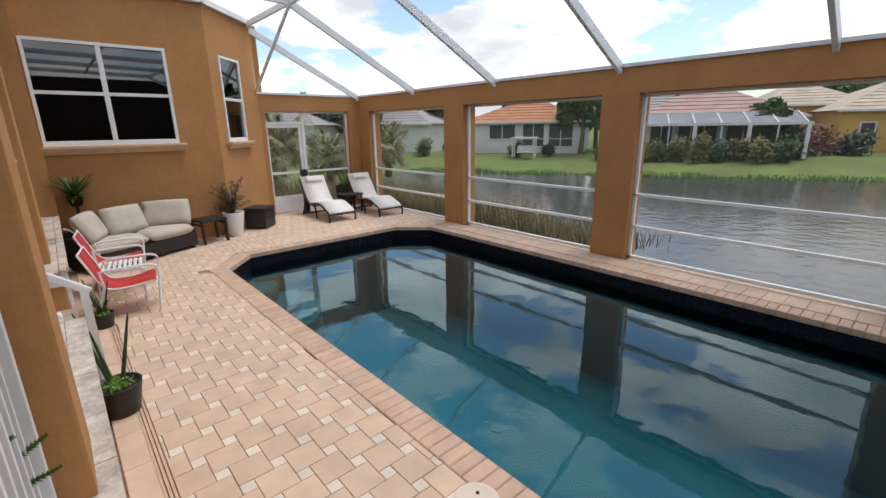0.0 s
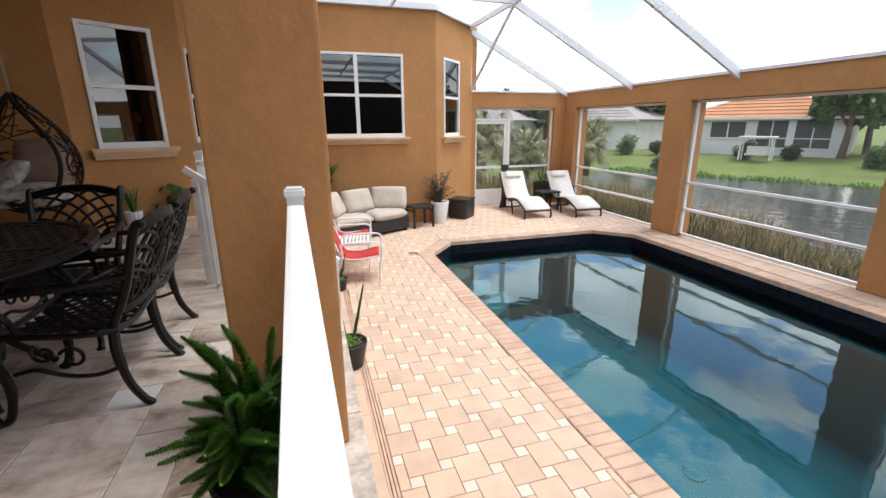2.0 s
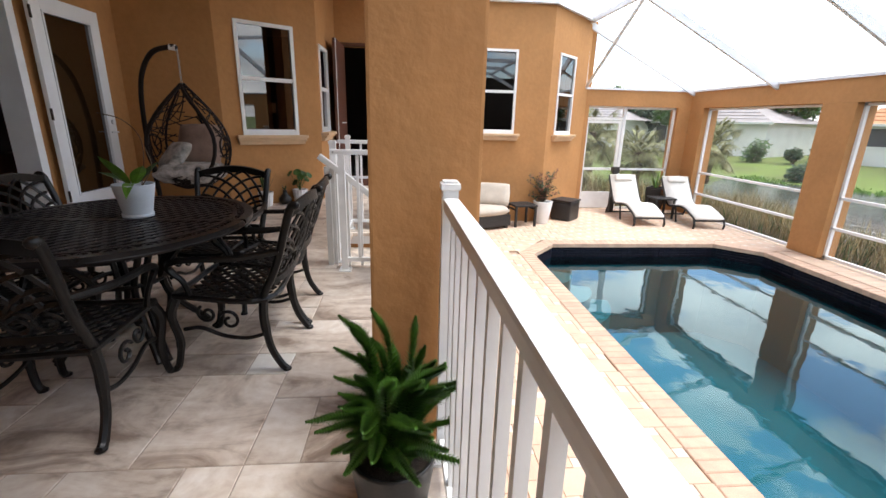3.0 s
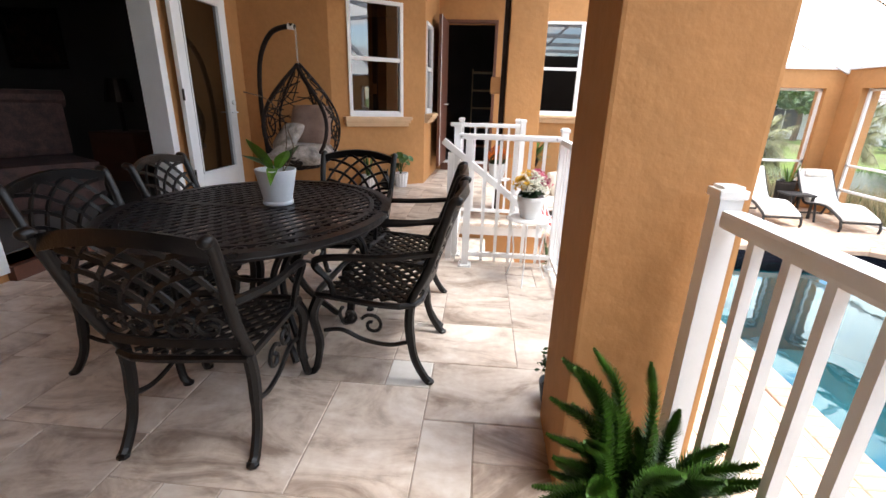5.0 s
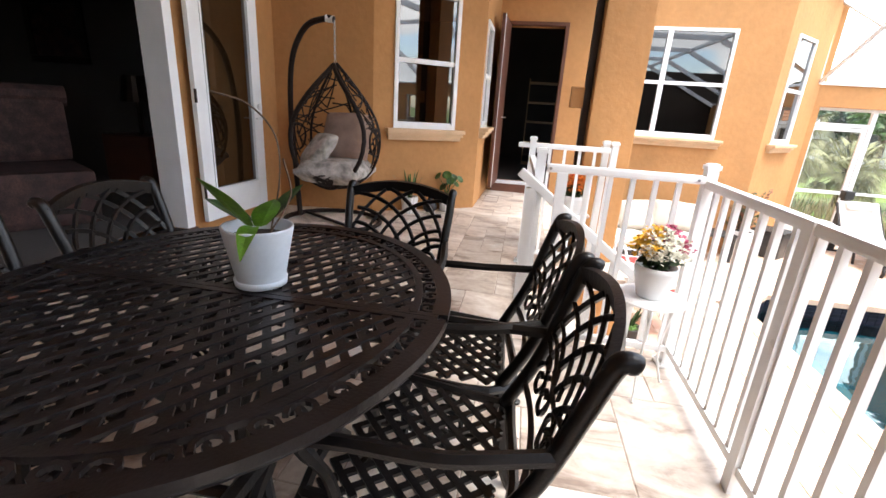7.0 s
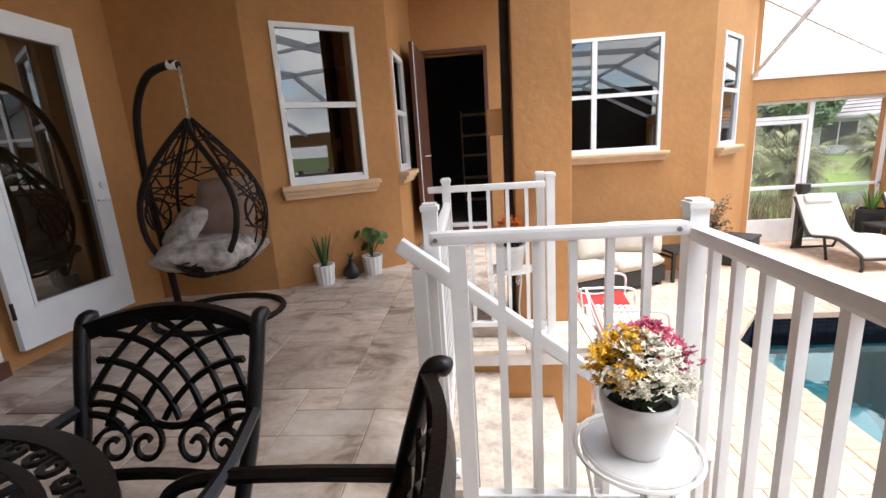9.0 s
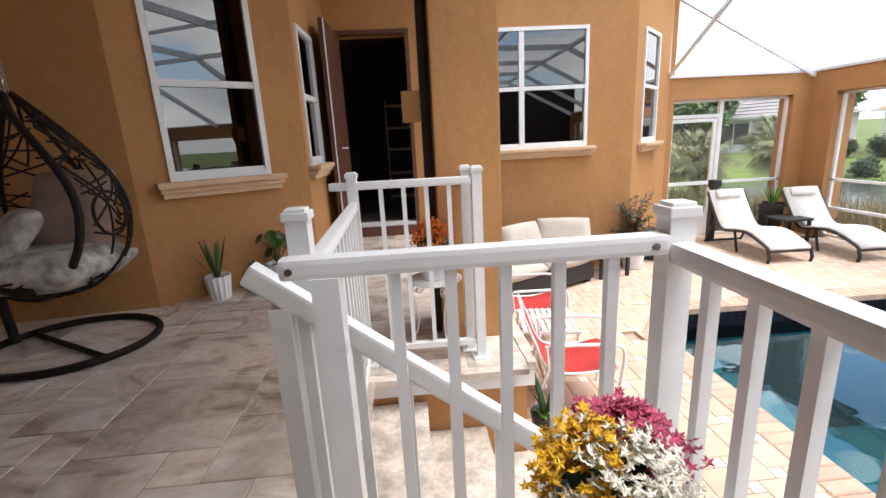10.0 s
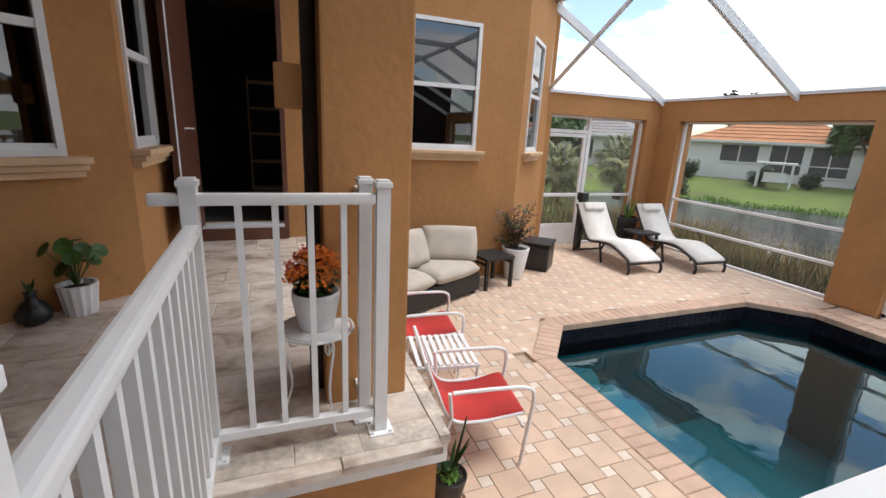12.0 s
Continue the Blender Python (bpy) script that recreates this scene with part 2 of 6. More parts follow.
def tube(bm, pts, r, sides=8, closed=False):
    """A round bar along the points; r a number or one for each point."""
    pts = [Vector(p) for p in pts]
    n = len(pts)
    rs = r if isinstance(r, (list, tuple)) else [r] * n
    rings, prev = [], None
    for i, p in enumerate(pts):
        if closed:
            d = pts[(i + 1) % n] - pts[i - 1]
        else:
            d = pts[min(i + 1, n - 1)] - pts[max(i - 1, 0)]
        d = d.normalized() if d.length > 1e-9 else Vector((0, 0, 1))
        if prev is None:
            side = d.orthogonal().normalized()
        else:
            side = (prev - d * prev.dot(d))
            side = side.normalized() if side.length > 1e-6 else d.orthogonal().normalized()
        prev = side
        up = d.cross(side)
        rings.append([bm.verts.new(p + (side * math.cos(a) + up * math.sin(a)) * rs[i]) for a in (2 * math.pi * k / sides for k in range(sides))])
    for i in range(n if closed else n - 1):
        r0, r1 = rings[i], rings[(i + 1) % n]
        for k in range(sides):
            bm.faces.new((r0[k], r0[(k + 1) % sides], r1[(k + 1) % sides], r1[k]))
    if not closed:
        bm.faces.new(rings[0][::-1])
        bm.faces.new(rings[-1])
    return bm


def lathe(bm, profile, sides=24, at=(0, 0, 0)):
    """A turned shape from (radius, height) pairs."""
    rings = []
    for r, z in profile:
        rings.append([bm.verts.new((at[0] + r * math.cos(a), at[1] + r * math.sin(a), at[2] + z)) for a in (2 * math.pi * k / sides for k in range(sides))])
    for r0, r1 in zip(rings, rings[1:]):
        for k in range(sides):
            bm.faces.new((r0[k], r0[(k + 1) % sides], r1[(k + 1) % sides], r1[k]))
    bm.faces.new(rings[0][::-1])
    bm.faces.new(rings[-1])
    return bm


def spline(ctrl, n=8):
    """A smooth line through the points."""
    c = [Vector(p) for p in ctrl]
    c = [2 * c[0] - c[1]] + c + [2 * c[-1] - c[-2]]
    out = []
    for i in range(1, len(c) - 2):
        for k in range(n):
            t = k / n
            p0, p1, p2, p3 = c[i - 1:i + 3]
            out.append(0.5 * (2 * p1 + (p2 - p0) * t + (2 * p0 - 5 * p1 + 4 * p2 - p3) * t * t + (3 * p1 - p0 - 3 * p2 + p3) * t ** 3))
    out.append(c[-2])
    return out


def prism(bm, outline, z0, z1):
    """A slab with the given outline."""
    lo = [bm.verts.new((x, y, z0)) for x, y in outline]
    hi = [bm.verts.new((x, y, z1)) for x, y in outline]
    n = len(outline)
    bm.faces.new(lo[::-1])
    bm.faces.new(hi)
    for i in range(n):
        bm.faces.new((lo[i], lo[(i + 1) % n], hi[(i + 1) % n], hi[i]))
    return bm


def frame_of(p, q):
    """Local axes of a wall from p to q: x along it, y away from the open side."""
    u = (Vector((*q, 0)) - Vector((*p, 0)))
    return Matrix.Translation((*p, 0)) @ Matrix.Rotation(math.atan2(u.y, u.x), 4, "Z"), u.length


def wall(name, p, q, z0, z1, thick, holes, mat, label):
    m, length = frame_of(p, q)
    cuts = sorted({0.0, length, *(s for h in holes for s in h[:2])})
    bm = bmesh.new()
    for a, b in zip(cuts, cuts[1:]):
        solid = [(z0, z1)]
        for s0, s1, h0, h1 in holes:
            if s0 <= a + 1e-6 and b <= s1 + 1e-6:
                solid = [piece for lo, hi in solid for piece in ((lo, min(hi, h0)), (max(lo, h1), hi)) if piece[1] - piece[0] > 1e-4]
        for lo, hi in solid:
            box(bm, (a, 0, lo), (b, thick, hi), m)
    bmesh.ops.remove_doubles(bm, verts=bm.verts, dist=1e-4)
    return structure(finish(bm, name, mat), label, "wall")


def upright(bm, name, mat):
    """A level sheet whose face looks up."""
    me = bpy.data.meshes.new(name)
    for f in bm.faces:
        f.normal_update()
        if f.normal.z < 0:
            f.normal_flip()
    bm.to_mesh(me)
    bm.free()
    me.materials.append(mat)
    return new(name, me)

# ---- large structure ----
DECK = -0.77
WEST = -3.25
BAY0, BAY1, BAY2 = (WEST, 6.75), (-2.15, 6.88), (-1.02, 7.64)
DOOR_Y, WALL_A = 9.15, 9.51
EAST, NORTH = 6.91, 10.85
CEIL = 3.34

# lanai slab with the stair notch
bm = prism(bmesh.new(), [(WEST - 0.3, -3.2), (0.55, -3.2), (0.55, 4.30), (-0.40, 4.30), (-0.40, 5.54), (0.50, 5.54), (0.50, 9.4), (WEST - 0.3, 9.4)], DECK - 0.3, -0.035)
floor = structure(finish(bm, "floor", STUCCO), "tan stucco base of the raised travertine lanai floor", "floor")

structure(finish(prism(bmesh.new(), [(WEST, -3.19), (0.54, -3.19), (0.54, 4.31), (-0.41, 4.31), (-0.41, 5.55), (0.49, 5.55), (0.49, 9.15), (WEST, 9.15)], -0.034, -0.004), "floor_bed", GROUT_DARK), "pale grout bed between the floor tiles", "floor")
structure(finish(one_box((WEST - 0.35, -3.5, CEIL), (0.62, 9.6, CEIL + 0.12)), "ceiling", SOFFIT), "tan painted lanai ceiling", "ceiling")


wall("wall_west", (WEST, -3.2), BAY0, -0.04, CEIL, 0.22, [(6.50, 8.40, 0.10, 2.32)], STUCCO, "tan stucco house wall beside the french doors")
wall("wall_alcove", BAY0, BAY1, -0.04, CEIL, 0.22, [], STUCCO, "tan stucco wall behind the hanging chair")
WIN_C = (0.24, 1.02, 0.98, 2.43)
wall("wall_bay", BAY1, BAY2, -0.04, CEIL, 0.2, [WIN_C], STUCCO, "tan stucco bay wall with a window")
WIN_D = (0.10, 0.72, 1.02, 2.27)
wall("wall_bay_side", BAY2, (-0.98, DOOR_Y), -0.04, CEIL, 0.2, [WIN_D], STUCCO, "tan stucco side of the bay with a narrow window")
wall("wall_door", (-1.0, DOOR_Y), (0.56, DOOR_Y), -0.04, CEIL, 0.2, [(0.15, 0.97, 0.16, 2.46)], STUCCO, "tan stucco wall around the open door")
WIN_A = (0.02, 1.85, 1.01, 2.56)
wall("wall_north_wing", (0.56, WALL_A), (3.08, WALL_A), DECK - 0.1, 3.36, 0.2, [WIN_A], STUCCO, "tan stucco wall with a wide window above the sofa")
WIN_B = (0.33, 1.10, 1.0, 2.57)
wall("wall_corner_wing", (3.08, WALL_A), (4.36, NORTH), DECK - 0.1, 3.36, 0.2, [WIN_B], STUCCO, "tan stucco angled wall with a narrow window")
structure(finish(one_box((0.36, DOOR_Y, DECK), (0.56, WALL_A + 0.2, 3.36)), "wall_return", STUCCO), "tan stucco return wall", "wall")

# roof edge of the house above the wing
bm = bmesh.new()
bar(bm, (0.3, WALL_A - 0.05, 3.40), (3.10, WALL_A - 0.05, 3.40), 0.10, 0.10)
bar(bm, (3.05, WALL_A - 0.05, 3.40), (4.36, NORTH - 0.05, 3.40), 0.10, 0.10)
structure(finish(bm, "trim_eave", CAGE), "white eave trim on the house wall", "trim")
structure(finish(prism(bmesh.new(), [(-7.5, 9.3), (0.3, 9.3), (0.3, WALL_A), (3.08, WALL_A), (4.36, NORTH), (4.36, 14.5), (-7.5, 14.5)], 3.36, 3.48), "ceiling_wing", SOFFIT), "tan ceiling of the house wing", "ceiling")

# rooms behind the openings, their gloom put into wall, floor and ceiling colour
structure(finish(one_box((-7.6, -3.2, -0.1), (-7.4, 14.5, 3.4)), "wall_room_west", UNLIT_ROOM), "inner wall of the house, coloured dark for the unlit room", "wall")
structure(finish(one_box((-7.4, 14.3, -0.1), (4.36, 14.5, 3.4)), "wall_room_north", UNLIT_ROOM), "inner wall of the house, coloured dark for the unlit room", "wall")
structure(finish(one_box((4.36, NORTH + 0.1, -0.8), (4.5, 14.3, 3.4)), "wall_room_east", STUCCO), "tan outer wall of the house wing", "wall")
structure(finish(one_box((-7.4, -3.4, -0.1), (WEST - 0.22, -3.2, 3.4)), "wall_room_south", UNLIT_ROOM), "inner wall of the house, coloured dark for the unlit room", "wall")
structure(finish(one_box((-7.4, 6.9, 0.0), (WEST - 0.3, 7.05, 3.36)), "wall_room_partition", UNLIT_ROOM), "inner partition wall, coloured dark for the unlit room", "wall")
structure(finish(one_box((-7.4, -3.2, -0.02), (WEST - 0.22, 14.3, 0.11)), "floor_room", UNLIT_ROOM), "inner floor of the house, coloured dark for the unlit room", "floor")
structure(finish(prism(bmesh.new(), [(WEST - 0.22, 7.1), (-2.2, 7.1), (-1.25, 7.8), (-1.22, 9.35), (0.5, 9.35), (0.5, 9.72), (3.0, 9.72), (4.3, 11.0), (4.3, 14.3), (WEST - 0.22, 14.3)], 0.02, 0.14), "floor_room_north", UNLIT_ROOM), "inner floor of the house wing, coloured dark for the unlit room", "floor")
structure(finish(one_box((-7.5, -3.4, 3.3), (WEST - 0.2, 9.4, 3.42)), "ceiling_room", UNLIT_ROOM), "inner ceiling, coloured dark for the unlit room", "ceiling")
# Unseen wall added at the south end, dark to cut reflections and bounce
structure(finish(one_box((-3.4, -3.6, -0.8), (7.1, -3.4, 3.2)), "wall_south", BRONZE), "added dark wall out of view, closes the far end and cuts reflections", "wall")

# lanai columns
def column(name, x0, x1, y0, y1, z0, z1, label):
    bm = one_box((x0, y0, z0), (x1, y1, z1), None, 0.012)
    return structure(finish(bm, name, STUCCO), label, "column")


column("column_lanai", 0.150, 0.532, 2.085, 2.47, 0.0, CEIL, "square tan stucco column on the lanai edge")
column("column_landing", 0.072, 0.442, 5.86, 6.26, 0.0, CEIL, "square tan stucco column beside the landing")

# outer walls of the pool cage: stucco posts and beams
BEAM0, BEAM1 = 1.64, 1.99
for y0, y1 in ((6.89, 7.47), (3.37, 3.94), (-0.16, 0.42), (-3.6, -3.1)):
    structure(finish(one_box((EAST, y0, DECK), (EAST + 0.34, y1, BEAM0), None, 0.012), "column_east", STUCCO), "square tan stucco post of the pool enclosure", "column")
structure(finish(prism(bmesh.new(), [(EAST, 10.37), (EAST + 0.34, 10.37), (EAST + 0.34, NORTH + 0.3), (EAST - 0.30, NORTH + 0.3), (EAST - 0.30, NORTH), (EAST, NORTH)], DECK, BEAM0), "column_corner", STUCCO), "tan stucco corner post of the pool enclosure", "column")
structure(finish(one_box((4.30, NORTH, DECK), (4.46, NORTH + 0.28, BEAM0)), "column_north", STUCCO), "tan stucco post where the screen wall meets the house", "column")
structure(finish(one_box((EAST, -3.6, BEAM0), (EAST + 0.34, NORTH + 0.3, BEAM1)), "beam_east", STUCCO), "tan stucco beam along the lake side", "beam")
structure(finish(one_box((4.30, NORTH, BEAM0), (EAST, NORTH + 0.3, BEAM1)), "beam_north", STUCCO), "tan stucco beam over the screen door", "beam")

# deck slab, pool hole left open
POOL = [(2.29, -2.2), (2.29, 7.14), (2.80, 7.75), (5.75, 7.75), (6.30, 7.20), (6.30, -2.2)]
COPE = 0.23
bm = bmesh.new()
for lo, hi in (((0.4, -3.5), (2.27, 11.2)), ((2.27, 7.77), (7.3, 11.2)), ((6.32, -3.5), (7.3, 7.77)), ((2.27, -3.5), (6.32, -2.22))):
    box(bm, (*lo, DECK - 0.35), (*hi, DECK - 0.035))
for tri in ([(2.27, 7.12), (2.27, 7.77), (2.80, 7.77)], [(5.75, 7.77), (6.32, 7.77), (6.32, 7.20)]):
    prism(bm, tri, DECK - 0.35, DECK - 0.004)
deck = structure(finish(bm, "floor_deck", GROUT), "peach paver pool deck with sandy joints", "floor")

# pool basin
WATER = DECK - 0.245
bm = bmesh.new()
n = len(POOL)
top = [bm.verts.new((x, y, WATER + 0.01)) for x, y in POOL]
bot = [bm.verts.new((x, y, DECK - 1.75)) for x, y in POOL]
bm.faces.new(bot)
for i in range(n):
    bm.faces.new((top[i], top[(i + 1) % n], bot[(i + 1) % n], bot[i]))
basin = structure(finish(bm, "pool_basin", PLASTER), "teal plastered swimming pool basin", "pool")
bm = bmesh.new()
bm.faces.new([bm.verts.new((x, y, WATER)) for x, y in POOL])
pool_water = structure(upright(bm, "water_pool", POOLWATER), "still blue-green swimming pool water", "water")
pool_water.visible_shadow = False
for k in range(3):
    r = 1.25 - 0.34 * k
    pts = [(2.33, 7.12), (2.80, 7.72)] + [(2.55 + r * math.sin(a), 7.60 - r * math.cos(a)) for a in (radians(d) for d in range(85, -16, -10))]
    structure(finish(prism(bmesh.new(), pts, DECK - 1.7, WATER - 0.72 + 0.24 * k), "pool_step", PLASTER), "curved plastered pool step under water", "pool step")

# ground, lake, far bank
bm = bmesh.new()
G = 12
def ground_z(x, y):
    """Lake bowl: near bank, water basin and the far lawn."""
    far = (x - 22.5) * 0.88 + (y - 17.5) * 0.47
    if x < 7.4 and y < 11.4:
        return DECK - 0.4
    near = (x - 7.3) * 0.55 + (y - 11.2) * 0.35 if (x > 7.3 and y > 11.2) else max(x - 7.3, (y - 11.2) * 0.4)
    steep = 1.6 if y < 4.5 else 0.5 if y < 7 else 0.3
    z_near = -0.9 - steep * max(0, x - 7.45) - 0.05 * max(0, y - 11.2)
    if y > 13 and x < 12:
        z_near = max(z_near, -1.45 + 0.0 * x) if x > 10 else -1.0
    if y > 24:
        z_near = -1.2
    if far > 0:
        return min(-0.85, -1.72 + 0.11 * far)
    return max(-2.4, z_near)
xs = [-700, -300, -120, -60, -30] + [float(v) for v in range(-12, 62, 1)] + [70, 90, 130, 300, 700]
ys = [-700, -300, -120, -70, -40] + [float(v) for v in range(-30, 62, 1)] + [70, 90, 130, 300, 700]
grid = {}
for i, x in enumerate(xs):
    for j, y in enumerate(ys):
        z = ground_z(x, y) + (0.04 * noise.noise((x * 0.6, y * 0.6, 0)) if x > 8 else 0)
        if -8 < x < 7.4 and -4 < y < 14.6:
            z = -2.9
        grid[i, j] = bm.verts.new((x, y, z))
for i in range(len(xs) - 1):
    for j in range(len(ys) - 1):
        bm.faces.new((grid[i, j], grid[i + 1, j], grid[i + 1, j + 1], grid[i, j + 1]))
structure(finish(bm, "ground", GRASS, smooth=True), "mown green lawn on the lake banks", "ground")
bm = bmesh.new()
bm.faces.new([bm.verts.new(p) for p in ((7.6, -200, -1.62), (60, -200, -1.62), (60, 60, -1.62), (7.6, 60, -1.62))])
structure(upright(bm, "water", LAKE), "rippled grey lake water", "water")

# ---- the aluminium screen cage ----
RISE_X, RISE_Z = 4.25, 3.36
cage = thing("pool_cage", (0, 0, 0), 0, "white aluminium pool cage frame over the deck", "pool cage")
for y in (NORTH - 0.03, 8.44, 6.06, 3.68, 1.35, -1.0, -3.3):
    bm = bmesh.new()
    bar(bm, (EAST + 0.02, y, BEAM1 - 0.03), (RISE_X, y, RISE_Z - 0.04), 0.055, 0.13, 0.006)
    part("rafter", bm, CAGE, cage)
    end = 0.5 if y < 9.4 else 4.2
    if y < 9.4:
        part("roof_bar", bar(bmesh.new(), (RISE_X, y, RISE_Z), (end, y, RISE_Z + 0.06), 0.055, 0.13, 0.006), CAGE, cage)
part("purlin", bar(bmesh.new(), (RISE_X, -3.4, RISE_Z), (RISE_X, NORTH, RISE_Z), 0.06, 0.10, 0.006), CAGE, cage)
part("purlin", bar(bmesh.new(), (2.2, -3.4, RISE_Z + 0.03), (2.2, 9.4, RISE_Z + 0.03), 0.05, 0.06, 0.006), CAGE, cage)
part("brace", bar(bmesh.new(), (RISE_X + 0.06, NORTH - 0.05, BEAM1 + 0.03), (RISE_X, 8.47, RISE_Z - 0.03), 0.045, 0.045), CAGE, cage)
part("gable_post", bar(bmesh.new(), (4.30, NORTH - 0.03, BEAM1), (4.27, NORTH - 0.03, RISE_Z), 0.05, 0.05), CAGE, cage)
part("gutter", one_box((EAST - 0.03, -3.5, BEAM1), (EAST + 0.12, NORTH + 0.1, BEAM1 + 0.045)), CAGE, cage)
part("gutter", one_box((4.3, NORTH - 0.03, BEAM1), (EAST - 0.03, NORTH + 0.12, BEAM1 + 0.045)), CAGE, cage)

# screen bays in the stucco openings: white frames and rails
def screen_bay(y0, y1):
    s = structure(thing("screen_wall", (EAST + 0.14, y0, 0)), "white aluminium screen frame with two rails", "screen wall")
    w = y1 - y0
    for z, h in ((DECK + 0.03, 0.05), (-0.27, 0.045), (0.21, 0.045), (BEAM0 - 0.03, 0.04)):
        part("rail", one_box((-0.025, 0.0, z - h / 2), (0.025, w, z + h / 2), None, 0.004), WHITE, s)
    for y in (0.022, w - 0.022):
        part("upright", one_box((-0.025, y - 0.022, DECK), (0.025, y + 0.022, BEAM0)), WHITE, s)
    b = bmesh.new()
    b.faces.new([b.verts.new(v) for v in ((0.03, 0.02, DECK + 0.03), (0.03, 0.02, BEAM0 - 0.02), (0.03, w - 0.02, BEAM0 - 0.02), (0.03, w - 0.02, DECK + 0.03))])
    part("mesh", b, INSECT, s, "fine grey insect mesh")


for y0, y1 in ((7.47, 10.37), (3.94, 6.89), (0.42, 3.37), (-3.1, -0.16)):
    screen_bay(y0, y1)

nf = structure(thing("screen_wall", (0, NORTH + 0.12, 0)), "white aluminium screen wall beside the door", "screen wall")
for lo, hi in (((5.42, -0.025, DECK), (6.61, 0.025, DECK + 0.05)), ((5.42, -0.025, 0.18), (6.61, 0.025, 0.225)), ((4.46, -0.025, BEAM0 - 0.05), (6.61, 0.025, BEAM0)), ((6.565, -0.025, DECK), (6.61, 0.025, BEAM0)), ((5.345, -0.03, DECK), (5.42, 0.03, BEAM0)), ((4.46, -0.03, 1.33), (5.345, 0.03, 1.39))):
    part("bar", one_box(lo, hi), WHITE, nf)
door = structure(thing("door_screen", (4.47, NORTH + 0.12, 0)), "white aluminium screen door with a solid kick plate", "door")
for lo, hi, nm in (((0.0, -0.02, DECK + 0.02), (0.06, 0.02, 1.32), "stile"), ((0.80, -0.02, DECK + 0.02), (0.865, 0.02, 1.32), "stile"), ((0.06, -0.02, 1.26), (0.80, 0.02, 1.32), "rail"), ((0.06, -0.02, 0.17), (0.80, 0.02, 0.23), "rail"), ((0.06, -0.012, DECK + 0.02), (0.80, 0.012, -0.35), "kick_plate")):
    part(nm, one_box(lo, hi, None, 0.004), WHITE, door)
b = bmesh.new()
b.faces.new([b.verts.new(v) for v in ((4.47, 0.035, DECK + 0.05), (6.60, 0.035, DECK + 0.05), (6.60, 0.035, BEAM0 - 0.02), (4.47, 0.035, BEAM0 - 0.02))])
part("mesh", b, INSECT, nf, "fine grey insect mesh")

# ---- windows and doors ----
def quad(m, x0, x1, z0, z1, y):
    """A single upright sheet in a wall's own axes, facing the open side."""
    bm = bmesh.new()
    bm.faces.new([bm.verts.new(m @ Vector(p)) for p in ((x0, y, z0), (x1, y, z0), (x1, y, z1), (x0, y, z1))])
    return bm


def flat(bm, name, mat, parent=None):
    """Links a sheet without turning its normal."""
    me = bpy.data.meshes.new(name)
    bm.to_mesh(me)
    bm.free()
    me.materials.append(mat)
    ob = new(name, me)
    ob.parent = parent
    return ob


def window(name, p, q, hole, halves, label, sill_out=0.125):
    m, _ = frame_of(p, q)
    x0, x1, z0, z1 = hole
    w = structure(thing(name), label, "window")
    f = 0.045
    frame_part = bmesh.new()
    for lo, hi in (((x0, -0.02, z0), (x0 + f, 0.06, z1)), ((x1 - f, -0.02, z0), (x1, 0.06, z1)), ((x0 + f, -0.02, z0), (x1 - f, 0.06, z0 + f)), ((x0 + f, -0.02, z1 - f), (x1 - f, 0.06, z1))):
        box(frame_part, lo, hi, m)
    part("window_frame", frame_part, WHITE, w)
    step = (x1 - x0) / halves
    zm = z0 + (z1 - z0) * 0.51
    for k in range(1, halves):
        part("mullion", box(bmesh.new(), (x0 + k * step - 0.035, -0.015, z0 + f), (x0 + k * step + 0.035, 0.05, z1 - f), m), WHITE, w)
    for k in range(halves):
        a = x0 + k * step + (f if k == 0 else 0.035)
        b = x0 + (k + 1) * step - (f if k == halves - 1 else 0.035)
        part("meeting_rail", box(bmesh.new(), (a, -0.01, zm - 0.025), (b, 0.045, zm + 0.025), m), WHITE, w)
        for za, zb, y in ((z0 + f, zm - 0.025, 0.025), (zm + 0.025, z1 - f, 0.010)):
            flat(quad(m, a, b, za, zb, y), "pane", GLASS, w)
        part("sash_rail", box(bmesh.new(), (a, 0.002, z0 + f), (b, 0.04, z0 + f + 0.03), m), WHITE, w)
    s = bmesh.new()
    for k, (out, za, zb) in enumerate(((sill_out, -0.045, 0.0), (sill_out * 0.72, -0.085, -0.045), (sill_out * 0.45, -0.13, -0.085))):
        box(s, (x0 - 0.10 + 0.015 * k, -out, z0 + za), (x1 + 0.10 - 0.015 * k, 0.0, z0 + zb), m, 0.01)
    part("window_sill", s, TRIM, w, "moulded cream stone sill")
    return w


window("window_1", (0.56, WALL_A), (3.08, WALL_A), WIN_A, 2, "white-framed wide window with dark reflecting panes")
window("window_2", (3.08, WALL_A), (4.36, NORTH), WIN_B, 1, "white-framed narrow window on the angled wall")
window("window_3", BAY1, BAY2, WIN_C, 1, "white-framed tall sash window on the bay")
window("window_4", BAY2, (-0.98, DOOR_Y), WIN_D, 1, "white-framed narrow sash window beside the door")

# door to the house wing, swung open outward
d = structure(thing("door_1", (-0.85, DOOR_Y, 0.0)), "red-brown framed door standing open on a dark room", "door")
for lo, hi in (((-0.05, -0.03, 0.0), (0.0, 0.10, 2.51)), ((0.82, -0.03, 0.0), (0.87, 0.10, 2.51)), ((0.0, -0.03, 2.46), (0.82, 0.10, 2.51))):
    part("door_frame", one_box(lo, hi, None, 0.005), BROWNWOOD, d)
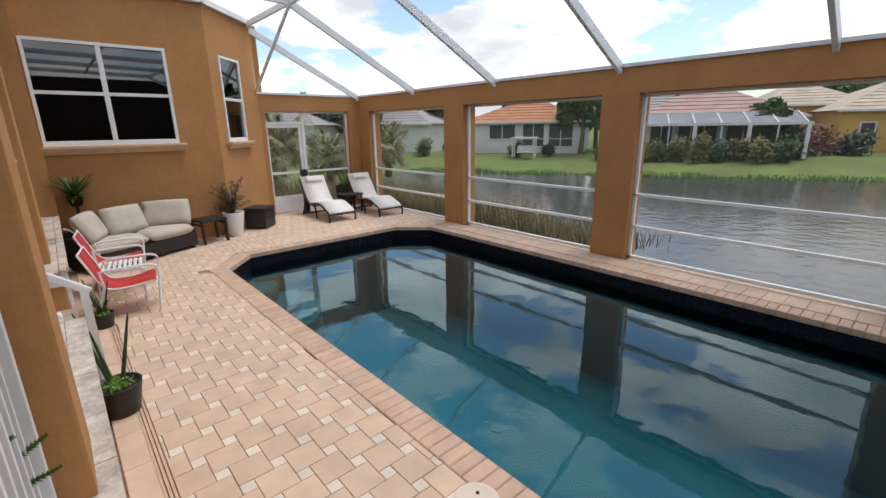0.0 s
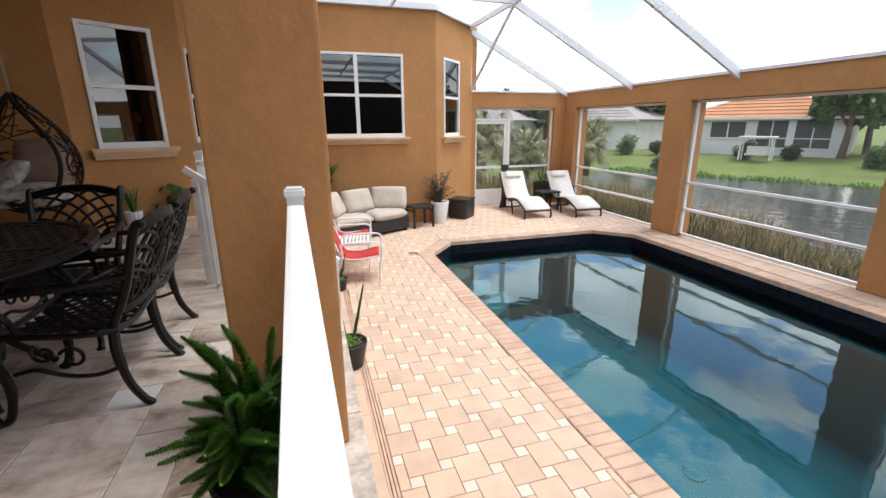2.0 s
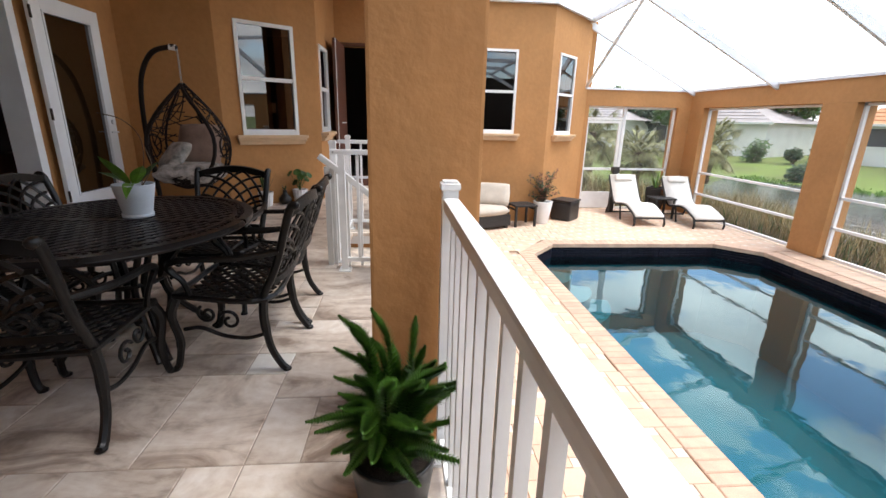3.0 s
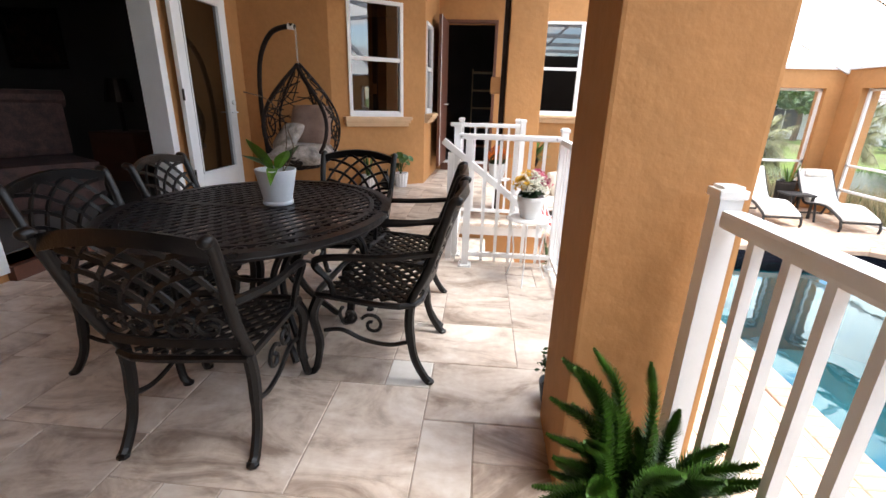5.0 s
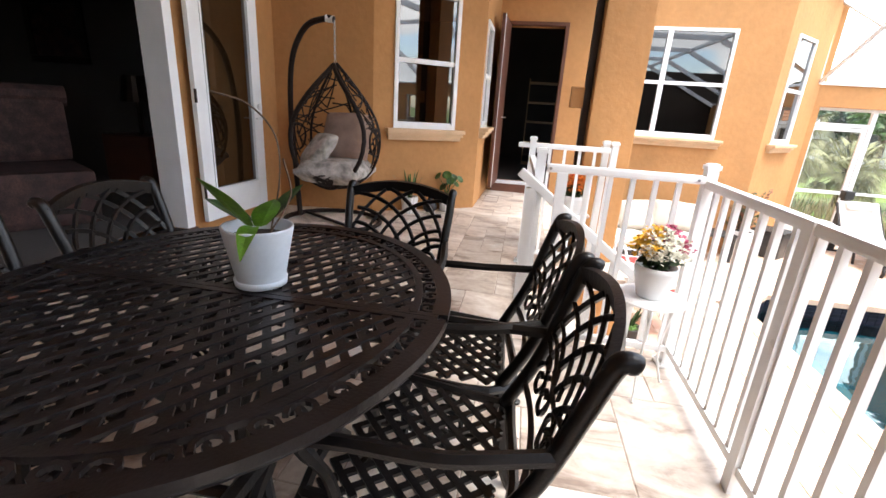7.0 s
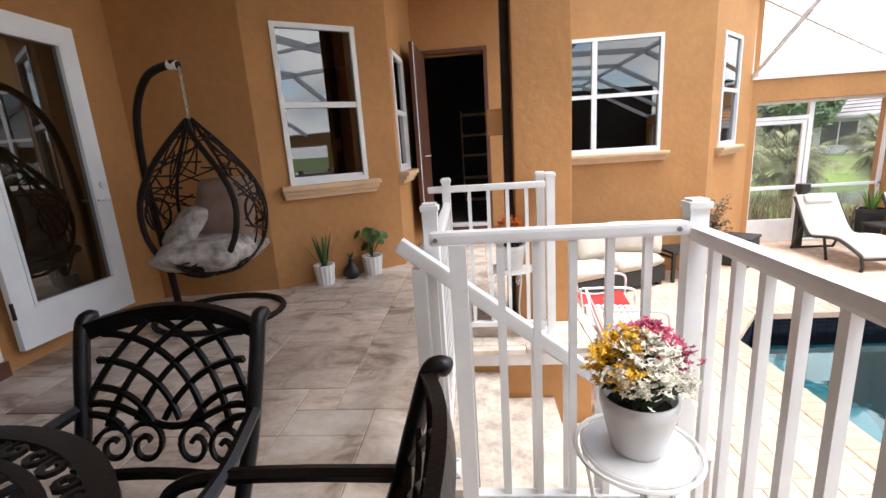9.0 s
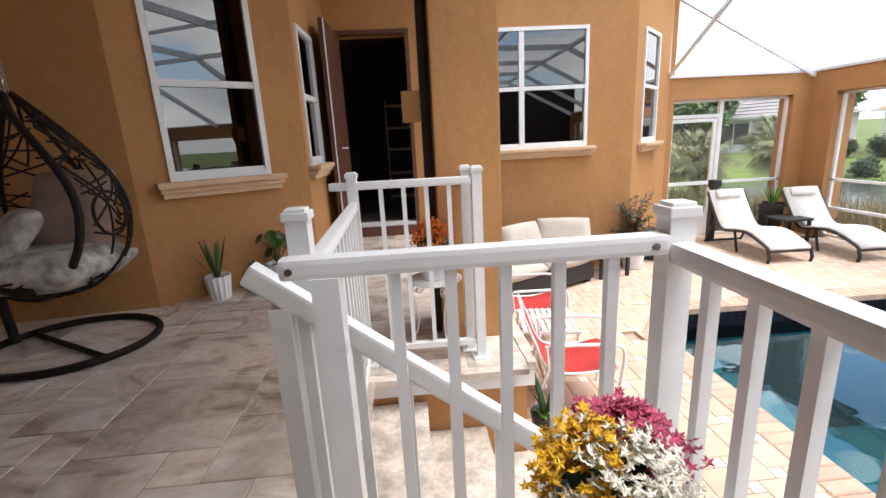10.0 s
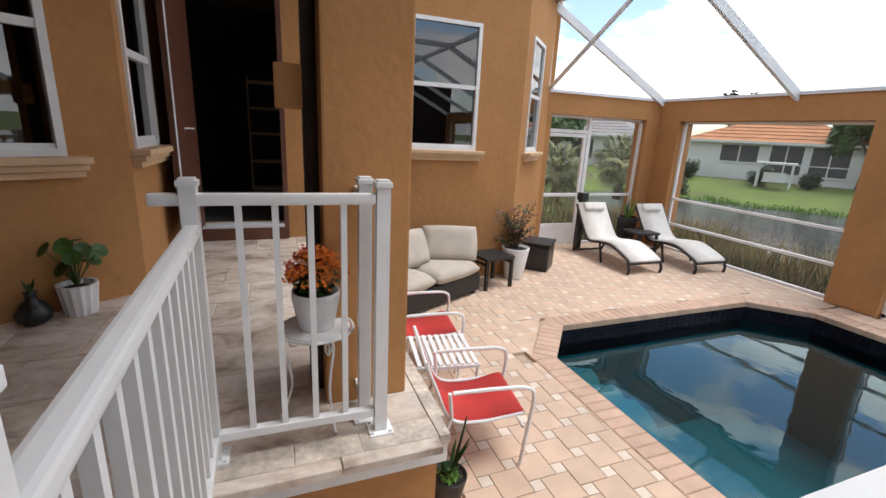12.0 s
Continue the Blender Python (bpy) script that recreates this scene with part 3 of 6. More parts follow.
leaf = part("door_leaf", one_box((0.0, -0.86, 0.18), (0.045, -0.04, 2.45), pose(0, 0, 0, 0, 0, -3), 0.004), BROWNWOOD, d)
part("leaf_edge", one_box((0.046, -0.861, 0.18), (0.05, -0.82, 2.45), pose(0, 0, 0, 0, 0, -3)), PAINT, d)
part("door_handle", tube(bmesh.new(), [(0.06, -0.80, 1.16), (0.11, -0.80, 1.16), (0.11, -0.69, 1.16)], 0.009), CAGE, d, "brushed metal lever handle")
part("threshold", one_box((0.0, -0.04, 0.13), (0.82, 0.12, 0.165)), CAGE, d, "pale metal threshold")
part("step", one_box((-0.03, -0.06, 0.0), (0.85, 0.0, 0.13)), BROWNWOOD, d)
# shelves dimly seen in the room behind
shelf = thing("bookcase", (-0.1, 12.2, 0.14), 0, "pale open bookcase in the dim room", "bookcase")
for z in (0.0, 0.45, 0.9, 1.3, 1.7):
    part("shelf", one_box((-0.35, -0.15, z), (0.35, 0.15, z + 0.04)), TRIM, shelf)
for x in (-0.37, 0.35):
    part("side", one_box((x, -0.15, 0), (x + 0.02, 0.15, 1.8)), TRIM, shelf)

# dark guide track and small box on the landing column
t = thing("screen_track", (0.014, 6.04, 0.0), 0, "dark bronze screen guide track on the stucco column", "screen track")
part("track", one_box((0.0, -0.04, 0.0), (0.055, 0.04, CEIL)), BRONZE, t)
part("control_box", one_box((-0.107, -0.05, 1.30), (0.0, 0.05, 1.47), None, 0.01), STUCCO, t, "small tan painted box")

# french door: jambs, open leaf, far leaf
fd = structure(thing("door_2", (WEST, 5.20, 0.0)), "white french door leaf with a glass panel, standing open", "door")
for y in (-0.03, -1.90):
    part("jamb", one_box((-0.20, y, 0.06), (0.03, y + 0.09, 2.36), None, 0.006), PAINT, fd)
part("head", one_box((-0.20, -1.81, 2.28), (0.03, -0.03, 2.36)), PAINT, fd)
part("sill", one_box((-0.22, -1.81, 0.0), (0.06, 0.06, 0.10)), BROWNWOOD, fd)


def glazed_leaf(parent, m, w):
    z0, z1, st = 0.13, 2.28, 0.13
    lf = part("leaf", box(bmesh.new(), (0, -0.022, z0), (st, 0.022, z1), m, 0.003), PAINT, parent)
    b = bmesh.new()
    box(b, (w - st, -0.022, z0), (w, 0.022, z1), m, 0.003)
    box(b, (st, -0.022, z0), (w - st, 0.022, z0 + 0.26), m, 0.003)
    box(b, (st, -0.022, z1 - st), (w - st, 0.022, z1), m, 0.003)
    part("leaf_rail", b, PAINT, parent)
    b = bmesh.new()
    for lo, hi in (((st, -0.03, z0 + 0.26), (st + 0.02, 0.03, z1 - st)), ((w - st - 0.02, -0.03, z0 + 0.26), (w - st, 0.03, z1 - st)), ((st, -0.03, z0 + 0.26), (w - st, 0.03, z0 + 0.28)), ((st, -0.03, z1 - st - 0.02), (w - st, 0.03, z1 - st))):
        box(b, lo, hi, m)
    part("glazing_bead", b, CAGE, parent)
    flat(quad(m, st + 0.02, w - st - 0.02, z0 + 0.28, z1 - st - 0.02, -0.001), "pane", GLASS, parent)
    part("handle", tube(bmesh.new(), [m @ Vector(p) for p in ((w - 0.06, -0.02, 1.02), (w - 0.06, -0.07, 1.02), (w - 0.17, -0.07, 1.02))], 0.010), CAGE, parent, "brushed metal lever handle")
    part("lock", tube(bmesh.new(), [m @ Vector(p) for p in ((w - 0.06, -0.02, 1.13), (w - 0.06, -0.045, 1.13))], 0.028, 12), CAGE, parent, "round metal deadbolt")
    for z in (0.35, 1.15, 2.05):
        part("hinge", tube(bmesh.new(), [m @ Vector((-0.012, -0.03, z)), m @ Vector((-0.012, -0.03, z + 0.11))], 0.011), BRONZE, parent)


glazed_leaf(fd, pose(0.09, 0.13, 0, 0, 0, 89), 0.92)
glazed_leaf(fd, pose(0.09, -1.95, 0, 0, 0, -89) @ Matrix.Scale(-1, 4, (0, 1, 0)), 0.92)

# ---- railings ----
def post(parent, x, y, top=1.06, base=0.0, cap=True, plate=True):
    b = one_box((x - 0.025, y - 0.025, base), (x + 0.025, y + 0.025, top - (0.02 if cap else 0)))
    p = part("post", b, WHITE, parent)
    if cap:
        c = one_box((x - 0.031, y - 0.031, top - 0.028), (x + 0.031, y + 0.031, top - 0.008), None, 0.003)
        box(c, (x - 0.024, y - 0.024, top - 0.008), (x + 0.024, y + 0.024, top), None, 0.004)
        part("post_cap", c, WHITE, parent)
    if plate:
        part("base_plate", one_box((x - 0.05, y - 0.05, base), (x + 0.05, y + 0.05, base + 0.014), None, 0.003), WHITE, parent)
        for sx in (-0.037, 0.037):
            for sy in (-0.037, 0.037):
                part("bolt", one_box((x + sx - 0.006, y + sy - 0.006, base + 0.014), (x + sx + 0.006, y + sy + 0.006, base + 0.022)), CAGE, parent)
    return p


def run(parent, a, b, top=1.02, low=0.10, gap=0.105, over=(0.0, 0.0), wide=0.044):
    """Top rail, bottom rail and balusters between two plan points."""
    a, b = Vector((*a, 0)), Vector((*b, 0))
    d = (b - a).normalized()
    z = Vector((0, 0, 1))
    part("top_rail", bar(bmesh.new(), a - d * over[0] + z * (top - 0.02), b + d * over[1] + z * (top - 0.02), wide, 0.040, 0.011), WHITE, parent)
    part("bottom_rail", bar(bmesh.new(), a + z * low, b + z * low, 0.036, 0.034, 0.004), WHITE, parent)
    n = max(1, round((b - a).length / gap))
    for k in range(1, n):
        p = a + (b - a) * (k / n)
        part("baluster", one_box((p.x - 0.011, p.y - 0.011, low), (p.x + 0.011, p.y + 0.011, top - 0.04)), WHITE, parent)


RAIL_X = 0.415
r = thing("railing", (0, 0, 0), 0, "white aluminium railing along the lanai edge", "railing", "lanai railings")
post(r, RAIL_X, 1.985)
run(r, (RAIL_X, 1.95), (RAIL_X + 0.075, -0.9), top=1.01, wide=0.05)
post(r, RAIL_X + 0.075, -0.92, top=1.0, cap=False)
run(r, (RAIL_X + 0.075, -0.94), (RAIL_X + 0.09, -3.3), top=1.01, wide=0.05)
r = thing("railing", (0, 0, 0), 0, "white aluminium railing between column and stair corner", "railing", "lanai railings")
post(r, 0.43, 4.18)
post(r, RAIL_X + 0.006, 3.345, top=0.985, cap=False, plate=False)
run(r, (RAIL_X, 2.47), (0.43, 4.17), top=0.985)
r = thing("railing", (0, 0, 0), 0, "white aluminium railing across the stair side", "railing", "lanai railings")
post(r, -0.235, 4.17, top=0.965, cap=False)
run(r, (-0.215, 4.17), (0.405, 4.17), top=1.003, over=(0.10, 0.0), gap=0.098)
for sx in (-0.295, 0.375):
    part("screw", tube(bmesh.new(), [(sx, 4.149, 0.982), (sx, 4.144, 0.982)], 0.007, 10), CHROME0, r, "small steel screw head")
g = thing("stair_gate", (0, 0, 0), 0, "closed white aluminium gate at the stair head", "gate")
post(g, -0.335, 4.41)
run(g, (-0.335, 4.44), (-0.36, 5.60), top=0.915, gap=0.10)
r = thing("railing", (0, 0, 0), 0, "white aluminium railing on the landing edge", "railing", "lanai railings")
post(r, -0.365, 5.63)
post(r, 0.262, 5.62)
post(r, 0.215, 5.72)
run(r, (-0.34, 5.63), (0.235, 5.62), top=1.01, gap=0.108, over=(0.14, 0.0))
run(r, (0.215, 5.75), (0.215, 5.86), top=1.01)

# stair handrail with its newel
h = thing("handrail", (0, 0, 0), 0, "white sloping aluminium stair handrail", "handrail")
p0, p1 = Vector((-0.44, 4.34, 0.935)), Vector((0.66, 4.34, 0.09))
part("top_rail", bar(bmesh.new(), p0, p1, 0.045, 0.05, 0.008), WHITE, h)
part("newel", one_box((0.60, 4.315, DECK), (0.65, 4.365, 0.12)), WHITE, h)
part("newel", one_box((-0.40, 4.315, 0.0), (-0.355, 4.365, 0.85)), WHITE, h)
steps_z = lambda x: 0.0 if x < -0.4 else -0.19 if x < -0.08 else -0.38 if x < 0.24 else -0.57 if x < 0.56 else DECK
for k in range(1, 10):
    q = p0.lerp(p1, k / 10)
    part("baluster", one_box((q.x - 0.011, q.y - 0.011, steps_z(q.x)), (q.x + 0.011, q.y + 0.011, q.z - 0.01)), WHITE, h)

# stairs
for k, (x0, x1) in enumerate(((-0.40, -0.08), (-0.08, 0.24), (0.24, 0.56))):
    z = -0.19 * (k + 1)
    st = structure(finish(one_box((x0, 4.31, DECK - 0.2), (x1, 5.525, z - 0.03)), "stair_riser", STUCCO), "tan stucco stair step", "stair")
    structure(finish(one_box((x0 + 0.002, 4.312, z - 0.03), (x1 + 0.02, 5.523, z), None, 0.006), "stair_tread", TRAV_EDGE), "pale travertine stair tread", "stair")
# landing cap and lanai edge stone
structure(finish(one_box((-0.38, 5.525, -0.15), (0.54, 5.56, -0.045)), "trim_landing", WHITE), "white board under the landing edge", "trim")
structure(finish(one_box((0.505, 5.56, -0.15), (0.54, 9.1, -0.045)), "trim_landing_side", WHITE), "white board under the landing edge", "trim")

# ---- more materials ----
IRON = material("dark_cast_aluminium", (0.0055, 0.0045, 0.0045), 0.34, var=0.2, scale=12, fine=140, bump=0.12, spec=0.33)
# Tabletop copy of the cast metal, lightened for the sky gloss on it
IRON_TOP = material("worn_bronze_tabletop", (0.012, 0.0095, 0.010), 0.32, metal=0.15, var=0.2, scale=9, fine=140, bump=0.10, spec=0.38)
CERAMIC = material("white_glazed_pot", (0.78, 0.78, 0.77), 0.22, var=0.03, scale=10, fine=60, bump=0.02)
GREYPOT = material("pale_blue_grey_pot", (0.52, 0.56, 0.60), 0.45, var=0.03, scale=10, fine=80, bump=0.03)
BLACKPOT = material("black_plastic_pot", (0.015, 0.014, 0.014), 0.4, var=0.15, scale=10, fine=80, bump=0.05)
SOIL = material("dark_soil", (0.03, 0.02, 0.014), 1.0, var=0.3, scale=40, fine=200, bump=0.8)
WICKER = material("black_wicker", (0.018, 0.015, 0.014), 0.55, var=0.25, scale=30, fine=160, bump=0.6)
BROWNWICKER = material("brown_rattan", (0.016, 0.009, 0.007), 0.55, var=0.25, scale=30, fine=160, bump=0.4, spec=0.2)
CUSHION = material("beige_cushion_cloth", (0.50, 0.44, 0.37), 0.95, var=0.06, scale=6, fine=260, bump=0.25)
PINKCUSH = material("dusty_pink_cushion", (0.34, 0.23, 0.18), 0.95, var=0.15, scale=6, fine=200, bump=0.25)
PALMCUSH = material("leaf_print_cushion", (0.46, 0.41, 0.37), 0.95, var=0.3, scale=11, fine=200, bump=0.2, dirt=(0.16, 0.15, 0.13))
REDCLOTH = material("red_sling_cloth", (0.50, 0.035, 0.028), 0.8, var=0.08, scale=8, fine=280, bump=0.2)
SLING = material("white_sling_mesh", (0.74, 0.71, 0.66), 0.8, var=0.04, scale=8, fine=300, bump=0.15)
LEAF = material("green_leaf", (0.055, 0.12, 0.020), 0.5, var=0.25, scale=20, fine=120, bump=0.1, piece=0.3)
LEAF_LIGHT = material("bright_green_leaf", (0.12, 0.26, 0.022), 0.5, var=0.2, scale=20, fine=120, bump=0.1, piece=0.3)
LEAF_FOX = material("foxtail_green", (0.06, 0.155, 0.013), 0.55, var=0.25, scale=20, fine=120, bump=0.1, piece=0.3)
LEAF_DARK = material("deep_green_leaf", (0.022, 0.06, 0.014), 0.55, var=0.25, scale=20, fine=120, bump=0.1, piece=0.35)
LEAF_DRY = material("straw_reed", (0.34, 0.27, 0.13), 0.8, var=0.2, scale=20, fine=90, bump=0.1, piece=0.35)
LEAF_RED = material("reddish_leaf", (0.22, 0.075, 0.04), 0.6, var=0.25, scale=20, fine=90, bump=0.1, piece=0.4)
LEAF_PALM = material("grey_green_palm", (0.25, 0.25, 0.10), 0.6, var=0.25, scale=20, fine=90, bump=0.1, piece=0.35)
HEDGE = material("yellow_green_hedge", (0.17, 0.16, 0.035), 0.7, var=0.3, scale=2, fine=30, bump=0.2, piece=0.45)
BARK = material("brown_bark", (0.13, 0.09, 0.06), 0.95, var=0.25, scale=9, fine=60, bump=0.8)
YELLOW = material("yellow_petal", (0.80, 0.46, 0.02), 0.6, var=0.12, scale=60, fine=200, bump=0.05, piece=0.2)
PINK = material("pink_petal", (0.52, 0.08, 0.16), 0.6, var=0.15, scale=60, fine=200, bump=0.05, piece=0.25)
PALE = material("white_petal", (0.80, 0.77, 0.66), 0.6, var=0.06, scale=60, fine=200, bump=0.05, piece=0.08)
ORANGE = material("orange_petal", (0.75, 0.20, 0.015), 0.6, var=0.15, scale=60, fine=200, bump=0.05, piece=0.3)
RUST = material("rust_red_petal", (0.42, 0.045, 0.012), 0.6, var=0.15, scale=60, fine=200, bump=0.05, piece=0.3)
CHROME = material("steel_chain", (0.35, 0.33, 0.30), 0.3, metal=1.0, var=0.1, scale=20, fine=90, bump=0.02)
HOUSEWHITE = material("pale_house_paint", (0.62, 0.63, 0.60), 0.85, var=0.05, scale=1, fine=20, bump=0.1)
HOUSEYELLOW = material("yellow_house_paint", (0.55, 0.33, 0.10), 0.85, var=0.05, scale=1, fine=20, bump=0.1)
ROOF_ORANGE = material("orange_roof_tile", (0.50, 0.23, 0.11), 0.85, var=0.12, scale=1.2, fine=14, bump=0.4)
ROOF_PINK = material("pink_roof_tile", (0.46, 0.30, 0.26), 0.85, var=0.10, scale=1.2, fine=14, bump=0.4)
ROOF_CREAM = material("cream_roof_tile", (0.52, 0.43, 0.33), 0.85, var=0.10, scale=1.2, fine=14, bump=0.4)
ROOF_GREY = material("grey_roof_tile", (0.34, 0.31, 0.30), 0.85, var=0.10, scale=1.2, fine=14, bump=0.4)
SCREEN = material("dark_insect_screen", (0.045, 0.048, 0.052), 0.7, var=0.1, scale=1, fine=30, bump=0.05)
SCREENGREY = material("grey_insect_screen", (0.22, 0.23, 0.25), 0.8, var=0.1, scale=1, fine=30, bump=0.05)
UPHOLSTERY = material("brown_worn_leather", (0.055, 0.026, 0.023), 0.8, var=0.35, scale=12, fine=80, bump=0.2)

# ---- cast aluminium dining set ----
def inside_clip(pts, ok):
    """Pieces of a line that stay inside a shape."""
    out, cur = [], []
    for p in pts:
        if ok(p):
            cur.append(p)
        else:
            if len(cur) > 1:
                out.append(cur)
            cur = []
    if len(cur) > 1:
        out.append(cur)
    return out


def ribbon(bm, pts, w, h, normal):
    """A flat strip along points, w wide across and h thick along the normal."""
    normal = Vector(normal)
    rings = []
    for i, p in enumerate(pts):
        d = (Vector(pts[min(i + 1, len(pts) - 1)]) - Vector(pts[max(i - 1, 0)])).normalized()
        s = d.cross(normal).normalized() * (w / 2)
        u = normal * (h / 2)
        p = Vector(p)
        rings.append([bm.verts.new(v) for v in (p - s - u, p + s - u, p + s + u, p - s + u)])
    for a, b in zip(rings, rings[1:]):
        for k in range(4):
            bm.faces.new((a[k], a[(k + 1) % 4], b[(k + 1) % 4], b[k]))
    bm.faces.new(rings[0][::-1])
    bm.faces.new(rings[-1])


def scroll(cx, cy, r, turns, start, hand=1, n=22):
    return [(cx + hand * r * (1 - 0.78 * k / n) * math.cos(start + turns * 2 * math.pi * k / n), cy + r * (1 - 0.78 * k / n) * math.sin(start + turns * 2 * math.pi * k / n)) for k in range(n + 1)]


def dining_chair(at, turn):
    c = thing("dining_chair", at, turn, "dark cast-aluminium armchair with lattice seat and back at the table", "chair", "chairs round the table")
    # seat
    def seat_ok(p):
        w = 0.235 + 0.02 * (p[1] + 0.22) / 0.46
        return abs(p[0]) < w and -0.22 < p[1] < 0.24
    sz = lambda x, y: 0.425 - 0.018 * math.cos(x * 6) + 0.012 * y / 0.24
    s = bmesh.new()
    ring = [(0.24, -0.22), (0.262, 0.18), (0.225, 0.245), (0.0, 0.262), (-0.225, 0.245), (-0.262, 0.18), (-0.24, -0.22)]
    ring3 = [(x, y, sz(x, y)) for x, y in ring]
    tube(s, spline(ring3 + [ring3[0]], 5), 0.016, 6)
    for k in range(-6, 7):
        for sg in (1, -1):
            line = [(k * 0.072 + sg * u, u) for u in [v * 0.02 for v in range(-13, 14)]]
            for piece in inside_clip(line, seat_ok):
                ribbon(s, [(x, y, sz(x, y) + (0.002 if sg > 0 else -0.002)) for x, y in piece[::3] + [piece[-1]]], 0.020, 0.010, (0, 0, 1))
    part("seat", s, IRON, c)
    # backrest: leaning frame with fan lattice and scrolls
    def back(x, z):
        return (x, -0.225 - 0.17 * max(0, z - 0.42) / 0.5 - 0.03 * (1 - (x / 0.26) ** 2), z)
    def top_of(x):
        return 0.945 - 0.045 * (abs(x) / 0.27) ** 2
    fr = bmesh.new()
    for sx in (-1, 1):
        e = Vector(back(sx * 0.268, 0.90))
        po = bmesh.new()
        line = spline([(sx * 0.235, -0.20, 0.42), back(sx * 0.25, 0.60), back(sx * 0.265, 0.80), e, e + Vector((0, -0.022, 0.018)), e + Vector((0, -0.044, 0.008))], 6)
        tube(po, line, [0.021] * (len(line) - 3) + [0.020, 0.016, 0.007], 9)
        part("back_post", po, IRON, c, smooth=True)
    ribbon(fr, [back(x, top_of(x) - 0.02) for x in [v * 0.03 for v in range(-9, 10)]], 0.05, 0.022, (0, 1, -0.2))
    part("top_rail", fr, IRON, c)
    fr = bmesh.new()
    ribbon(fr, [back(x, 0.50) for x in [v * 0.06 for v in range(-4, 5)]], 0.03, 0.016, (0, 1, -0.2))
    part("lower_rail", fr, IRON, c)
    la = bmesh.new()
    okb = lambda p: abs(p[0]) < 0.245 and 0.50 < p[1] < top_of(p[0]) - 0.02
    for sx in (-1, 1):
        for k in range(2, 8):
            rad = 0.075 * k
            arc = [(sx * (-0.25) + sx * rad * math.cos(a), 0.52 + rad * 0.95 * math.sin(a)) for a in (radians(v) for v in range(0, 91, 5))]
            okc = (lambda p: okb(p) and p[1] > 0.62)
            for piece in inside_clip(arc, okc):
                ribbon(la, [back(*p) for p in piece], 0.017, 0.012, (0, 1, -0.25))
        for cx, r0, st in ((0.075, 0.062, 0.4), (0.165, 0.055, 0.2)):
            ribbon(la, [back(*p) for p in scroll(sx * cx, 0.575, r0, 1.35, st, sx)], 0.013, 0.012, (0, 1, -0.25))
    ribbon(la, [back(x, 0.655 - 0.035 * math.cos(x * 14)) for x in [v * 0.03 for v in range(-8, 9)]], 0.016, 0.012, (0, 1, -0.25))
    part("backrest", la, IRON, c)
    for sx in (-1, 1):
        b = bmesh.new()
        pts = spline([back(sx * 0.262, 0.68), (sx * 0.30, -0.10, 0.655), (sx * 0.305, 0.10, 0.648), (sx * 0.30, 0.20, 0.63), (sx * 0.285, 0.225, 0.59), (sx * 0.275, 0.17, 0.52), (sx * 0.262, 0.15, 0.43)], 5)
        tube(b, pts, [0.018] * (len(pts) - 8) + [0.014] * 8, 6)
        part("arm", b, IRON, c)
        b = bmesh.new()
        tube(b, spline([(sx * 0.245, 0.235, 0.42), (sx * 0.262, 0.262, 0.33), (sx * 0.245, 0.245, 0.18), (sx * 0.255, 0.262, 0.05), (sx * 0.258, 0.285, 0.012)], 5), [0.026] * 6 + [0.022] * 6 + [0.018] * 9, 7)
        lathe(b, [(0.012, 0), (0.024, 0.006), (0.024, 0.016), (0.012, 0.024)], 8, (sx * 0.258, 0.288, 0))
        part("leg", b, IRON, c)
        b = bmesh.new()
        tube(b, spline([(sx * 0.235, -0.205, 0.42), (sx * 0.24, -0.20, 0.30), (sx * 0.245, -0.225, 0.14), (sx * 0.25, -0.275, 0.04), (sx * 0.25, -0.30, 0.014)], 5), [0.024] * 8 + [0.020] * 13, 7)
        lathe(b, [(0.012, 0), (0.024, 0.006), (0.024, 0.016), (0.012, 0.024)], 8, (sx * 0.25, -0.302, 0))
        part("leg", b, IRON, c)
        b = bmesh.new()
        sc = lambda pts: [(sx * 0.24, y, z) for y, z in pts]
        tube(b, spline(sc([(0.22, 0.24), (0.13, 0.25), (0.02, 0.205), (-0.10, 0.19), (-0.20, 0.215)]), 6), 0.011, 6)
        tube(b, sc(scroll(-0.02, 0.29, 0.058, 1.2, 0.5)), 0.009, 6)
        tube(b, sc(scroll(0.09, 0.33, 0.052, 1.2, 2.2, -1)), 0.009, 6)
        part("stretcher", b, IRON, c)
    return c


first = dining_chair((-0.60, 2.875, 0), 88)
first.scale = (0.93, 0.93, 0.93)
for at, turn in (((-0.62, 3.39, 0), 92), ((-1.0, 3.58, 0), 178), ((-1.65, 2.73, 0), -90), ((-1.63, 3.38, 0), -84), ((-1.12, 2.36, 0), 2)):
    copy_thing(first, pose(*at, 0, 0, turn))

